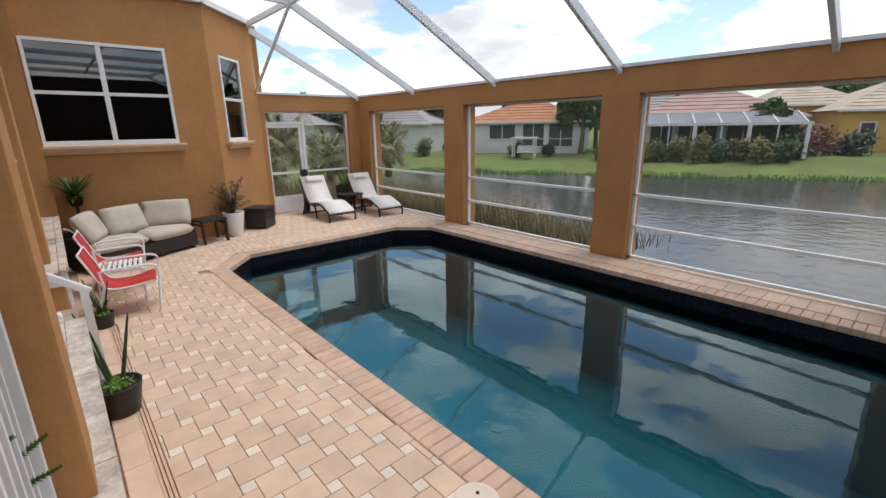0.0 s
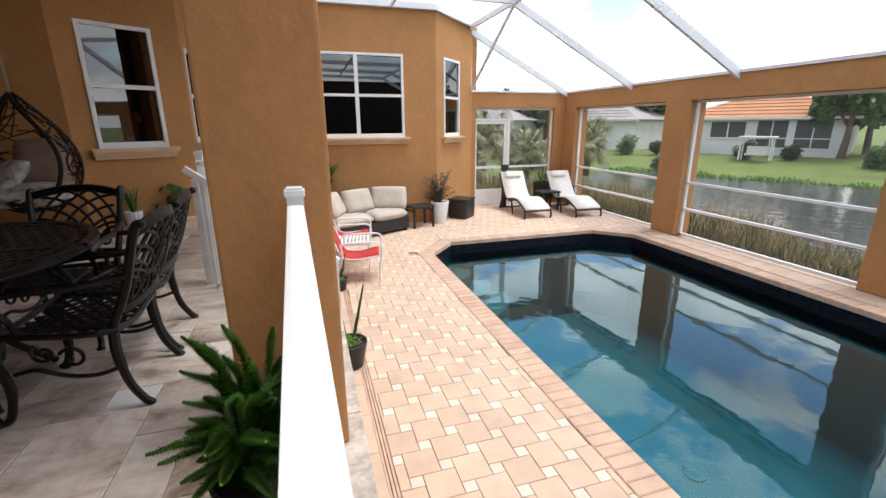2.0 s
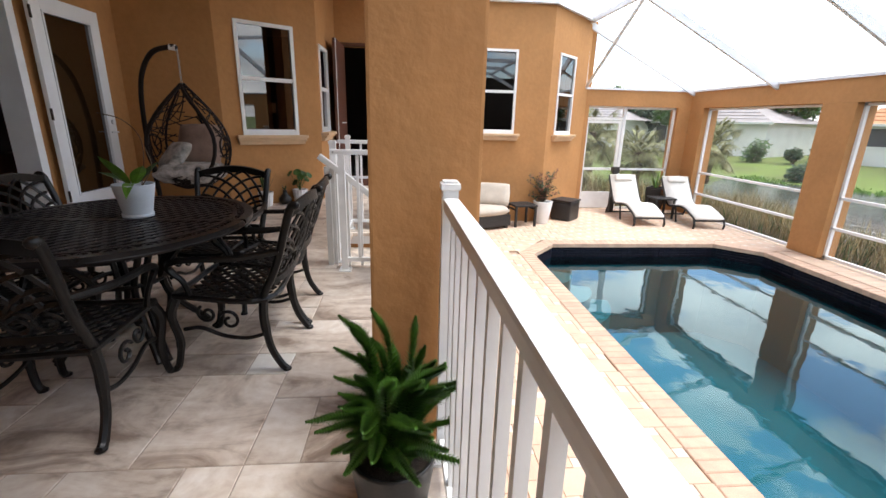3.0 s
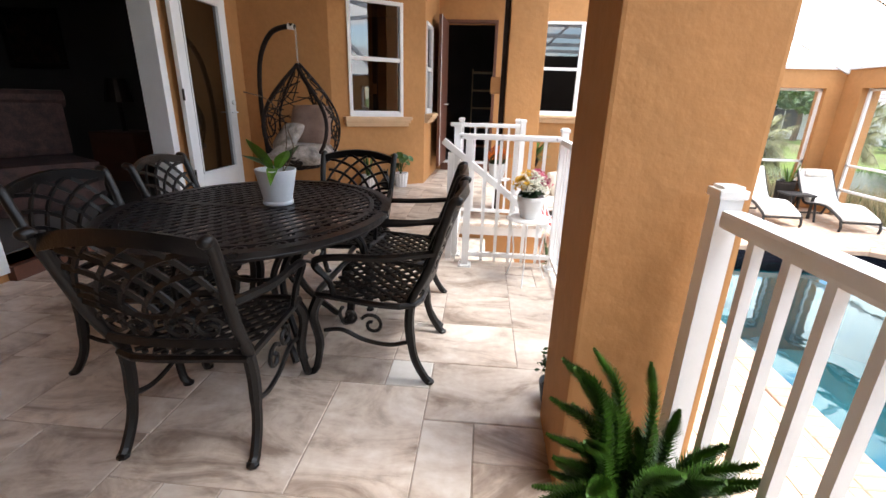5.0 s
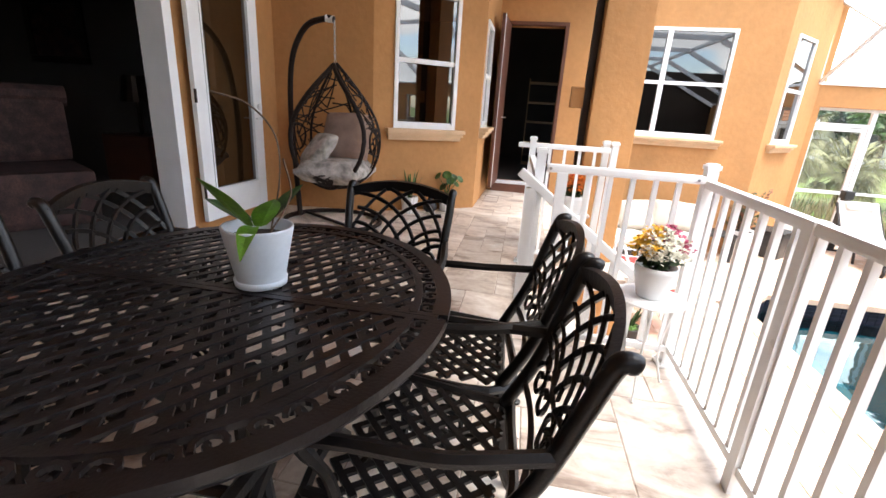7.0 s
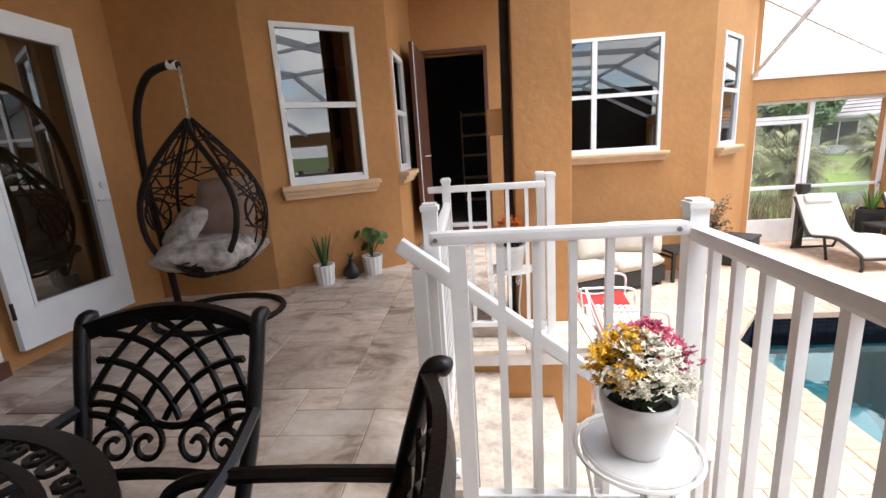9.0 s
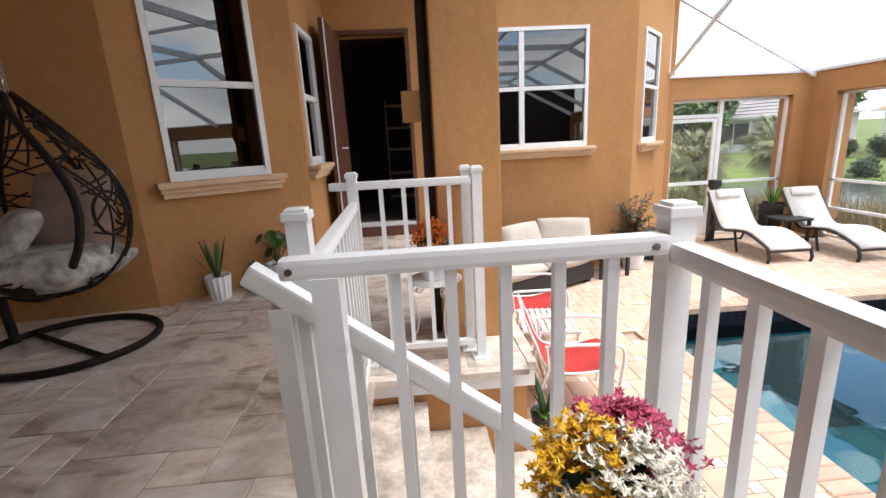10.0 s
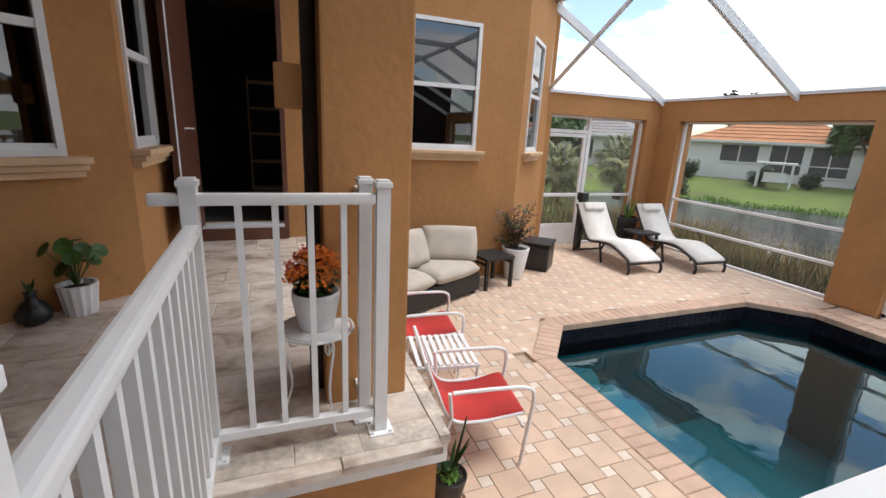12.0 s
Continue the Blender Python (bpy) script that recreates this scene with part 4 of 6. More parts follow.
TX, TY, TA, TB, TZ = -1.22, 2.97, 0.63, 0.73, 0.706
tab = thing("dining_table", (TX, TY, 0), 0, "oval dark cast-aluminium dining table with a woven lattice top", "table")
el = lambda p, s=1.0: (p[0] / (TA * s)) ** 2 + (p[1] / (TB * s)) ** 2 < 1
for half in (-1, 1):
    b = bmesh.new()
    okh = lambda p: el(p, 0.86) and p[1] * half > 0.008
    a0 = 0.02 if half > 0 else math.pi + 0.02
    arcs = [a0 + (math.pi - 0.04) * v / 40 for v in range(41)]
    for s, w, hh in ((0.975, 0.045, 0.022), (0.86, 0.022, 0.014)):
        ribbon(b, [(TA * s * math.cos(a), TB * s * math.sin(a), TZ - hh / 2) for a in arcs], w, hh, (0, 0, 1))
    ribbon(b, [(-TA * 0.97, half * 0.012, TZ - 0.009), (TA * 0.97, half * 0.012, TZ - 0.009)], 0.022, 0.016, (0, 0, 1))
    top = part("tabletop", b, IRON_TOP, tab)
    for k in range(-22, 23):
        for sg in (1, -1):
            line = [(k * 0.062 + sg * 0.60 * u, u) for u in [v * 0.0125 for v in range(-60, 61)]]
            for piece in inside_clip(line, okh):
                if len(piece) > 2:
                    b = bmesh.new()
                    ribbon(b, [(x, y, TZ - 0.008 + 0.002 * sg) for x, y in (piece[0], piece[-1])], 0.021, 0.007, (0, 0, 1))
                    part("slat", b, IRON_TOP, top)
    for v in range(26):
        a = a0 + (math.pi - 0.04) * (v + 0.5) / 26
        ring = scroll(TA * 0.917 * math.cos(a), TB * 0.917 * math.sin(a), 0.033, 1.2, a, 1 if v % 2 else -1, 12)
        b = bmesh.new()
        ribbon(b, [(x, y, TZ - 0.008) for x, y in ring], 0.011, 0.010, (0, 0, 1))
        part("scroll", b, IRON_TOP, top)
b = bmesh.new()
pts = [(TA * 0.985 * math.cos(2 * math.pi * k / 56), TB * 0.985 * math.sin(2 * math.pi * k / 56), TZ - 0.024) for k in range(56)]
tube(b, pts, 0.016, 6, True)
part("rim", b, IRON_TOP, tab)
for k in range(4):
    a = math.pi / 4 + k * math.pi / 2
    ca, sa = math.cos(a), math.sin(a)
    b = bmesh.new()
    for off in (-0.022, 0.022):
        tube(b, spline([(r * ca - off * sa, r * sa + off * ca, z) for r, z in ((0.40, TZ - 0.03), (0.30, 0.55), (0.16, 0.38), (0.20, 0.22), (0.33, 0.06), (0.37, 0.015))], 5), 0.017, 6)
    part("leg", b, IRON, tab)
part("ring", tube(bmesh.new(), [(0.17 * math.cos(a), 0.17 * math.sin(a), 0.38) for a in (2 * math.pi * k / 20 for k in range(20))], 0.012, 6, True), IRON, tab)

# ---- plants and pots ----
def blade(bm, root, tip, w, bend=0.0, n=4):
    """A tapered leaf from root to tip."""
    root, tip = Vector(root), Vector(tip)
    d = tip - root
    side = d.cross(Vector((0, 0, 1)))
    side = side.normalized() if side.length > 1e-5 else Vector((1, 0, 0))
    prev = None
    for i in range(n + 1):
        t = i / n
        p = root + d * t + Vector((0, 0, -bend * t * t))
        ww = w * (math.sin(math.pi * (0.15 + 0.85 * t)) * 0.5 + 0.02)
        fold = Vector((0, 0, 0.25 * ww))
        a, c, b2 = bm.verts.new(p - side * ww + fold), bm.verts.new(p), bm.verts.new(p + side * ww + fold)
        if prev:
            bm.faces.new((prev[0], prev[1], c, a))
            bm.faces.new((prev[1], prev[2], b2, c))
        prev = (a, c, b2)


def pot(parent, r0, r1, h, mat, z=0.0, soil=True, sides=24, label="", lip=0.0):
    b = lathe(bmesh.new(), [(r0 * 0.96, z), (r0, z + 0.01), (r1 + lip, z + h - 0.03 if lip else z + h * 0.97), (r1 + lip, z + h), (r1 * 0.92 + lip, z + h), (r1 * 0.90, z + h - 0.035)], sides)
    part("pot", b, mat, parent, label, smooth=sides > 12)
    if soil:
        part("soil", lathe(bmesh.new(), [(r1 * 0.5, z + h - 0.05), (r1 * 0.91, z + h - 0.035), (r1 * 0.4, z + h - 0.022)], 14), SOIL, parent)


def clump(bm, centre, radii, n, size, rng, shell=0.55):
    """Many small leaves scattered through a rounded, uneven volume."""
    for _ in range(n):
        d = Vector((rng.gauss(0, 1), rng.gauss(0, 1), rng.gauss(0, 1))).normalized()
        k = shell + (1 - shell) * rng.random()
        k *= 0.82 + 0.36 * noise.noise(d * 2.3 + Vector(centre))
        p = Vector(centre) + Vector((d.x * radii[0], d.y * radii[1], d.z * radii[2])) * k
        u = Vector((rng.gauss(0, 1), rng.gauss(0, 1), rng.gauss(0, 1))).normalized()
        v = u.orthogonal().normalized()
        s = size * (0.6 + 0.8 * rng.random())
        bm.faces.new([bm.verts.new(q) for q in (p - u * s, p - v * s * 0.45, p + u * s, p + v * s * 0.45)])


rng = random.Random(7)

# orchid-like plant in a grey pot on the table
o = thing("potted_orchid", (-1.15, 3.03, TZ), 20, "leggy orchid in a pale grey pot on the table", "potted plant")
pot(o, 0.068, 0.098, 0.165, GREYPOT, 0.012)
part("saucer", lathe(bmesh.new(), [(0.06, 0), (0.072, 0.004), (0.075, 0.022), (0.066, 0.022)], 24), GREYPOT, o, smooth=True)
for a, ln, up, wd in ((-125, 0.17, 0.15, 0.075), (150, 0.19, 0.05, 0.06), (-60, 0.15, 0.10, 0.07), (40, 0.15, 0.10, 0.06), (-95, 0.15, 0.0, 0.05)):
    b = bmesh.new()
    ca, sa = math.cos(radians(a)), math.sin(radians(a))
    blade(b, (0.03 * ca, 0.03 * sa, 0.18), (ln * ca, ln * sa, 0.20 + max(0.02, up)), wd, 0.02 if up > 0 else 0.10, 7)
    part("leaf", b, LEAF_LIGHT if a < 0 else LEAF_DARK, o)
b = bmesh.new()
tube(b, spline([(0.03, 0.02, 0.15), (0.06, 0.03, 0.30), (0.05, 0.06, 0.42), (-0.02, 0.08, 0.50), (-0.12, 0.09, 0.53)], 6), 0.0026, 5)
tube(b, spline([(0.03, 0.0, 0.15), (0.09, 0.02, 0.26), (0.07, 0.05, 0.36)], 6), 0.003, 5)
part("stem", b, BARK, o)


def frond_plant(name, at, r0, r1, h, potmat, fronds, length, mat, label, width=0.05, upright=0.7, seed=1):
    rg = random.Random(seed)
    p = thing(name, at, 0, label, "potted plant")
    pot(p, r0, r1, h, potmat)
    for k in range(fronds):
        a = rg.uniform(0, 2 * math.pi)
        up = upright * rg.uniform(0.3, 1.5)
        ln = length * rg.uniform(0.65, 1.1)
        spine = spline([(0.05 * math.cos(a), 0.05 * math.sin(a), h - 0.04), (ln * 0.30 * math.cos(a), ln * 0.35 * math.sin(a), h + ln * up * 0.7), (ln * (0.95 - 0.3 * up) * math.cos(a + 0.25), ln * (0.95 - 0.3 * up) * math.sin(a + 0.25), h + ln * up * 0.95)], 18)
        b = bmesh.new()
        tube(b, spine[::3], 0.003, 4)
        m = len(spine)
        for i in range(3, m):
            t = i / m
            d = (spine[min(i + 1, m - 1)] - spine[i - 1]).normalized()
            for j in range(20):
                q = d.orthogonal().normalized()
                q = Matrix.Rotation(j * 0.97 + i * 0.53, 3, d) @ q
                tip = spine[i] + (q + d * 0.9) * width * (0.8 + 0.4 * rg.random()) * (1 - 0.85 * t ** 3)
                v = d.cross(q) * 0.0045
                bm_pts = [spine[i] - v, spine[i] + v, tip]
                b.faces.new([b.verts.new(w) for w in bm_pts])
        part("frond", b, mat, p)
    return p


frond_plant("foxtail_fern", (0.235, 1.76, 0), 0.105, 0.135, 0.24, BLACKPOT, 60, 0.31, LEAF_FOX, "bushy bright green foxtail fern in a black pot", 0.028, 1.0, 3)
s = thing("potted_shrub", (0.215, 2.57, 0), 0, "small dark leafy shrub in a dark pot by the column", "potted plant")
pot(s, 0.05, 0.065, 0.10, BLACKPOT)
b = bmesh.new()
clump(b, (0, 0, 0.17), (0.085, 0.085, 0.11), 420, 0.013, rng, 0.3)
part("foliage", b, LEAF_DARK, s)


def ribbed_pot(parent, r0, r1, h, mat):
    b = bmesh.new()
    rings = []
    for r, z in ((r0, 0), (r0 * 1.02, 0.012), (r1, h), (r1 * 0.86, h), (r1 * 0.82, h - 0.03)):
        rings.append([b.verts.new(((r + (0.006 if k % 2 else 0)) * math.cos(2 * math.pi * k / 28), (r + (0.006 if k % 2 else 0)) * math.sin(2 * math.pi * k / 28), z)) for k in range(28)])
    for q0, q1 in zip(rings, rings[1:]):
        for k in range(28):
            b.faces.new((q0[k], q0[(k + 1) % 28], q1[(k + 1) % 28], q1[k]))
    b.faces.new(rings[0][::-1])
    b.faces.new(rings[-1])
    part("pot", b, mat, parent, "ribbed white pot")
    part("soil", lathe(bmesh.new(), [(r1 * 0.4, h - 0.05), (r1 * 0.8, h - 0.03), (r1 * 0.3, h - 0.015)], 12), SOIL, parent)


p = thing("snake_plant", (-1.72, 7.00, 0), 0, "spiky snake plant in a ribbed white pot against the wall", "potted plant")
ribbed_pot(p, 0.075, 0.10, 0.20, CERAMIC)
for k in range(9):
    a, tilt = k * 2.4, rng.uniform(0.3, 1.0)
    b = bmesh.new()
    blade(b, (0.02 * math.cos(a), 0.02 * math.sin(a), 0.18), (0.24 * tilt * math.cos(a), 0.24 * tilt * math.sin(a), 0.38 + 0.22 * (1 - tilt * 0.6)), 0.028, 0.02, 5)
    part("leaf", b, LEAF, p)
v = thing("vase", (-1.50, 7.18, 0), 0, "squat dark green glazed vase on the floor", "vase")
part("body", lathe(bmesh.new(), [(0.05, 0), (0.085, 0.03), (0.09, 0.075), (0.06, 0.125), (0.03, 0.15), (0.028, 0.19), (0.036, 0.2)], 22), BLACKPOT, v, smooth=True)
b = bmesh.new()
for k in range(5):
    blade(b, (0, 0, 0.19), (0.05 * math.cos(k * 1.3), 0.05 * math.sin(k * 1.3), 0.27), 0.02, 0.0)
part("sprig", b, LEAF_DARK, v)
p = thing("leafy_plant", (-1.31, 7.30, 0), 0, "broad-leaved green plant in a ribbed white pot against the wall", "potted plant")
ribbed_pot(p, 0.08, 0.105, 0.20, CERAMIC)
for k in range(13):
    a, r, z = k * 2.39, rng.uniform(0.05, 0.17), rng.uniform(0.26, 0.47)
    b = bmesh.new()
    tube(b, [(0, 0, 0.18), (r * 0.5 * math.cos(a), r * 0.5 * math.sin(a), z * 0.8), (r * math.cos(a), r * math.sin(a), z)], 0.004, 4)
    part("stem", b, LEAF, p)
    b = bmesh.new()
    n = 9
    c0 = Vector((r * math.cos(a), r * math.sin(a), z))
    nrm = Vector((0.7 * math.cos(a), 0.7 * math.sin(a) - 0.5, 0.7)).normalized()
    ux = nrm.orthogonal().normalized()
    uy = nrm.cross(ux)
    mid = b.verts.new(c0 - nrm * 0.01)
    rim = [b.verts.new(c0 + (ux * math.cos(2 * math.pi * i / n) + uy * math.sin(2 * math.pi * i / n)) * 0.052) for i in range(n)]
    for i in range(n):
        b.faces.new((mid, rim[i], rim[(i + 1) % n]))
    part("leaf", b, LEAF, p)

# flower stands
def flower_stand(at, h, turn):
    s = thing("plant_stand", at, turn, "white wire plant stand with a round top", "plant stand", "wire plant stands")
    for r in (0.15, 0.132):
        part("ring", tube(bmesh.new(), [(r * math.cos(a), r * math.sin(a), h - 0.01) for a in (2 * math.pi * k / 30 for k in range(30))], 0.006, 6, True), WHITE, s)
    part("top", lathe(bmesh.new(), [(0.128, h - 0.012), (0.13, h - 0.008), (0.128, h - 0.004)], 30), WHITE, s)
    for k in range(3):
        a = 2 * math.pi * k / 3
        leg = [(r * math.cos(a), r * math.sin(a), z) for r, z in ((0.135, h - 0.012), (0.15, h - 0.05), (0.12, h * 0.6), (0.11, h * 0.35), (0.15, 0.02), (0.165, 0.006))]
        part("leg", tube(bmesh.new(), spline(leg, 5), 0.0055, 6), WHITE, s)
        curl = [((0.10 + y) * math.cos(a), (0.10 + y) * math.sin(a), h - 0.075 + z) for y, z in scroll(0, 0, 0.035, 1.2, 0.3)]
        part("curl", tube(bmesh.new(), curl, 0.004, 5), WHITE, s)
    return s


def flower_pot(at, r0, r1, h, colours, label, seed, spread=0.17):
    rg = random.Random(seed)
    f = thing("flower_pot", at, 0, label, "potted flowers")
    pot(f, r0, r1, h, CERAMIC, 0, True, 28, "smooth white pot", 0.006)
    b = bmesh.new()
    clump(b, (0, 0, h + 0.04), (spread * 0.8, spread * 0.8, 0.075), 260, 0.028, rg, 0.2)
    part("foliage", b, LEAF_DARK, f)
    for ci, (mat, a0, a1, n) in enumerate(colours):
        b = bmesh.new()
        for _ in range(n):
            a = radians(rg.uniform(a0, a1))
            lift = rg.random()
            rr = spread * (1 - 0.75 * lift * lift) * rg.uniform(0.65, 1.02)
            c = Vector((rr * math.cos(a), rr * math.sin(a), h + 0.05 + 0.12 * lift))
            for _ in range(7):
                q = c + Vector((rg.gauss(0, 0.013), rg.gauss(0, 0.013), rg.gauss(0, 0.009)))
                nrm = Vector((rg.gauss(0, 0.6), rg.gauss(0, 0.6), 1)).normalized()
                ux = nrm.orthogonal().normalized()
                uy = nrm.cross(ux)
                mid = b.verts.new(q + nrm * 0.002)
                petal = []
                for i in range(10):
                    rad = 0.011 if i % 2 else 0.005
                    petal.append(b.verts.new(q + (ux * math.cos(0.628 * i) + uy * math.sin(0.628 * i)) * rad + nrm * (0.003 if i % 2 else 0)))
                for i in range(10):
                    b.faces.new((mid, petal[i], petal[(i + 1) % 10]))
        part("blossoms", b, mat, f)
    return f


flower_stand((0.205, 3.93, 0), 0.475, 20)
flower_pot((0.205, 3.93, 0.472), 0.064, 0.086, 0.150, ((YELLOW, 120, 245, 50), (PALE, 215, 345, 58), (PINK, -25, 110, 80)), "white pot of yellow, white and pink blossoms on the wire stand", 5, 0.122)
flower_stand((0.03, 5.80, 0), 0.43, 50)
flower_pot((0.03, 5.80, 0.427), 0.074, 0.090, 0.16, ((ORANGE, 180, 380, 70), (RUST, 60, 200, 55)), "white pot of orange and rust-red blossoms on the wire stand", 6, 0.125)

# ---- hanging egg chair ----
e = thing("hanging_egg_chair", (-2.37, 6.14, 0), 0, "dark rattan hanging egg chair with leaf-print cushions on a curved stand", "hanging chair")
b = bmesh.new()
tube(b, [(0.02 + 0.50 * math.cos(a), 0.08 + 0.44 * math.sin(a), 0.025) for a in (2 * math.pi * k / 40 for k in range(40))], 0.024, 8, True)
tube(b, [(-0.40, 0.30, 0.025), (0.42, -0.20, 0.025)], 0.018, 8)
part("base", b, BROWNWICKER, e)
part("mast", tube(bmesh.new(), spline([(-0.40, 0.16, 0.02), (-0.44, 0.18, 0.5), (-0.46, 0.16, 1.1), (-0.40, 0.12, 1.6), (-0.22, 0.06, 1.88), (0.02, 0.0, 1.95), (0.10, 0.0, 1.94)], 8), 0.028, 10), BROWNWICKER, e)
part("wrap", tube(bmesh.new(), [(0.02, 0.0, 1.95), (0.09, 0.0, 1.942)], 0.033, 10), CERAMIC, e, "white tape wrapped round the hook")
b = bmesh.new()
for k in range(10):
    zc = 1.91 - k * 0.036
    ax = (0.010, 0.0) if k % 2 else (0.0, 0.010)
    tube(b, [(0.10 + ax[0] * math.cos(a), ax[1] * math.cos(a), zc + 0.025 * math.sin(a)) for a in (2 * math.pi * i / 8 for i in range(8))], 0.004, 5, True)
part("chain", b, CHROME, e)
EGG = Vector((0.10, 0.0, 0.92))
FACE = radians(-92)


def egg_point(lon, lat):
    """Longitude from the mouth's middle, latitude from -90 to 90 degrees."""
    t = math.sin(lat)
    r = 0.43 * math.cos(lat) * (1.0 - 0.10 * t)
    return EGG + Vector((r * math.cos(lon + FACE), r * math.sin(lon + FACE), 0.425 * lat if t > 0 else 0.54 * t))


b = bmesh.new()
mouth = [egg_point(radians(62 * math.cos(a)), radians(8 + 78 * math.sin(a))) for a in (2 * math.pi * k / 44 for k in range(44))]
tube(b, mouth, 0.022, 8, True)
for lon in (118, 180, 242):
    tube(b, [egg_point(radians(lon), radians(v)) for v in range(88, -72, -8)], 0.014, 6)
tube(b, [egg_point(radians(v), radians(-66)) for v in range(0, 360, 15)], 0.014, 6, True)
part("basket_frame", b, BROWNWICKER, e)
b = bmesh.new()
rg = random.Random(21)
for _ in range(92):
    lon0, lat0 = rg.uniform(66, 294), rg.uniform(-66, 76)
    ang, ln = rg.uniform(0, math.pi), rg.uniform(30, 85)
    pts = []
    for k in range(9):
        u = (k / 8 - 0.5) * ln
        lo, la = lon0 + u * math.cos(ang) * 1.25, lat0 + u * math.sin(ang)
        if 62 < lo < 298 and -72 < la < 84:
            pts.append(egg_point(radians(lo), radians(la)))
    if len(pts) > 2:
        tube(b, pts, 0.007, 5)
for _ in range(46):
    lon0, lat0, ang = rg.uniform(-62, 62), rg.uniform(-68, -48), rg.uniform(-0.6, 0.6)
    pts = [egg_point(radians(lon0 + u * math.cos(ang)), radians(min(-42, lat0 + u * math.sin(ang)))) for u in (-24, -12, 0, 12, 24)]
    tube(b, pts, 0.007, 5)
for lon in (88, 268, 150):
    tube(b, [egg_point(radians(lon + 17 * math.cos(a)), radians(-4 + 15 * math.sin(a))) for a in (2 * math.pi * k / 16 for k in range(16))], 0.010, 6, True)
part("weave", b, BROWNWICKER, e)


def cushion(size, m, puff=0.35, seg=8):
    """A soft pillow that bulges in the middle and sags at the seams."""
    b = bmesh.new()
    sx, sy, sz = size
    verts = {}
    for sgn in (1, -1):
        for i in range(seg + 1):
            for j in range(seg + 1):
                u, v = 2 * i / seg - 1, 2 * j / seg - 1
                edge = max(0.0, (1 - abs(u) ** 4) * (1 - abs(v) ** 4)) ** 0.5
                z = sgn * sz / 2 * (1 - puff + puff * edge) * (0.25 + 0.75 * edge ** 0.4)
                k = 1 - 0.05 * (u * u * v * v)
                verts[sgn, i, j] = b.verts.new(m @ Vector((u * sx / 2 * k, v * sy / 2 * k, z + 0.004 * noise.noise((u * 2 + sx, v * 2, sgn)))))
    for sgn in (1, -1):
        for i in range(seg):
            for j in range(seg):
                f = [verts[sgn, i, j], verts[sgn, i + 1, j], verts[sgn, i + 1, j + 1], verts[sgn, i, j + 1]]
                b.faces.new(f if sgn > 0 else f[::-1])
    rim = [(i, 0) for i in range(seg)] + [(seg, j) for j in range(seg)] + [(i, seg) for i in range(seg, 0, -1)] + [(0, j) for j in range(seg, 0, -1)]
    for k in range(len(rim)):
        p0, p1 = rim[k], rim[(k + 1) % len(rim)]
        b.faces.new((verts[1, *p0], verts[-1, *p0], verts[-1, *p1], verts[1, *p1]))
    return b


fx, fy = math.cos(FACE), math.sin(FACE)
part("seat_cushion", cushion((0.66, 0.64, 0.24), pose(0.10, 0.0, 0.57, 0, 0, math.degrees(FACE))), PALMCUSH, e, "white cushion with a grey leaf print", True)
part("back_cushion", cushion((0.56, 0.52, 0.20), pose(0.10 - 0.24 * fx, -0.24 * fy, 0.86, 0, 68, math.degrees(FACE))), PINKCUSH, e, "dusty pink back cushion", True)
part("pillow", cushion((0.40, 0.34, 0.14), pose(0.10 + 0.06 * fx - 0.16 * fy * -1, 0.06 * fy - 0.16 * fx, 0.76, 0, 50, math.degrees(FACE) - 35)), PALMCUSH, e, "leaf-print throw pillow", True)

# ---- sofa on the deck ----
s = thing("sofa", (1.40, 8.82, DECK), 27, "black wicker loveseat with two beige seat cushions and three back pillows", "sofa")
part("body", one_box((-0.85, -0.36, 0.05), (0.85, 0.30, 0.27), None, 0.02), WICKER, s)
part("backrest", one_box((-0.83, 0.20, 0.27), (0.83, 0.30, 0.60), None, 0.03), WICKER, s)
for sx in (-1, 1):
    part("arm", one_box((sx * 0.80 - 0.05, -0.05, 0.27), (sx * 0.80 + 0.05, 0.20, 0.50), None, 0.03), WICKER, s)
    loop = [(sx * 0.80, -0.10, 0.27), (sx * 0.82, -0.10, 0.52), (sx * 0.82, 0.02, 0.62), (sx * 0.82, 0.20, 0.64)]
    part("arm_rail", tube(bmesh.new(), spline(loop, 6), 0.014, 7), WHITE, s, "pale curved metal arm rail")
for k in range(2):
    part("seat_cushion", cushion((0.80, 0.60, 0.19), pose(-0.405 + 0.81 * k, -0.10, 0.355), 0.22, 12), CUSHION, s, "", True)
for x, y, w, lean, yaw in ((-0.58, 0.02, 0.62, 64, 42), (-0.02, 0.10, 0.64, 68, 3), (0.62, 0.0, 0.72, 66, -42)):
    part("back_cushion", cushion((w, 0.46, 0.21), pose(x, y, 0.63, lean, 0, yaw), 0.35, 12), CUSHION, s, "", True)
for x in (-0.78, 0.78):
    for y in (-0.3, 0.24):
        part("foot", one_box((x - 0.03, y - 0.03, 0), (x + 0.03, y + 0.03, 0.06)), WICKER, s)

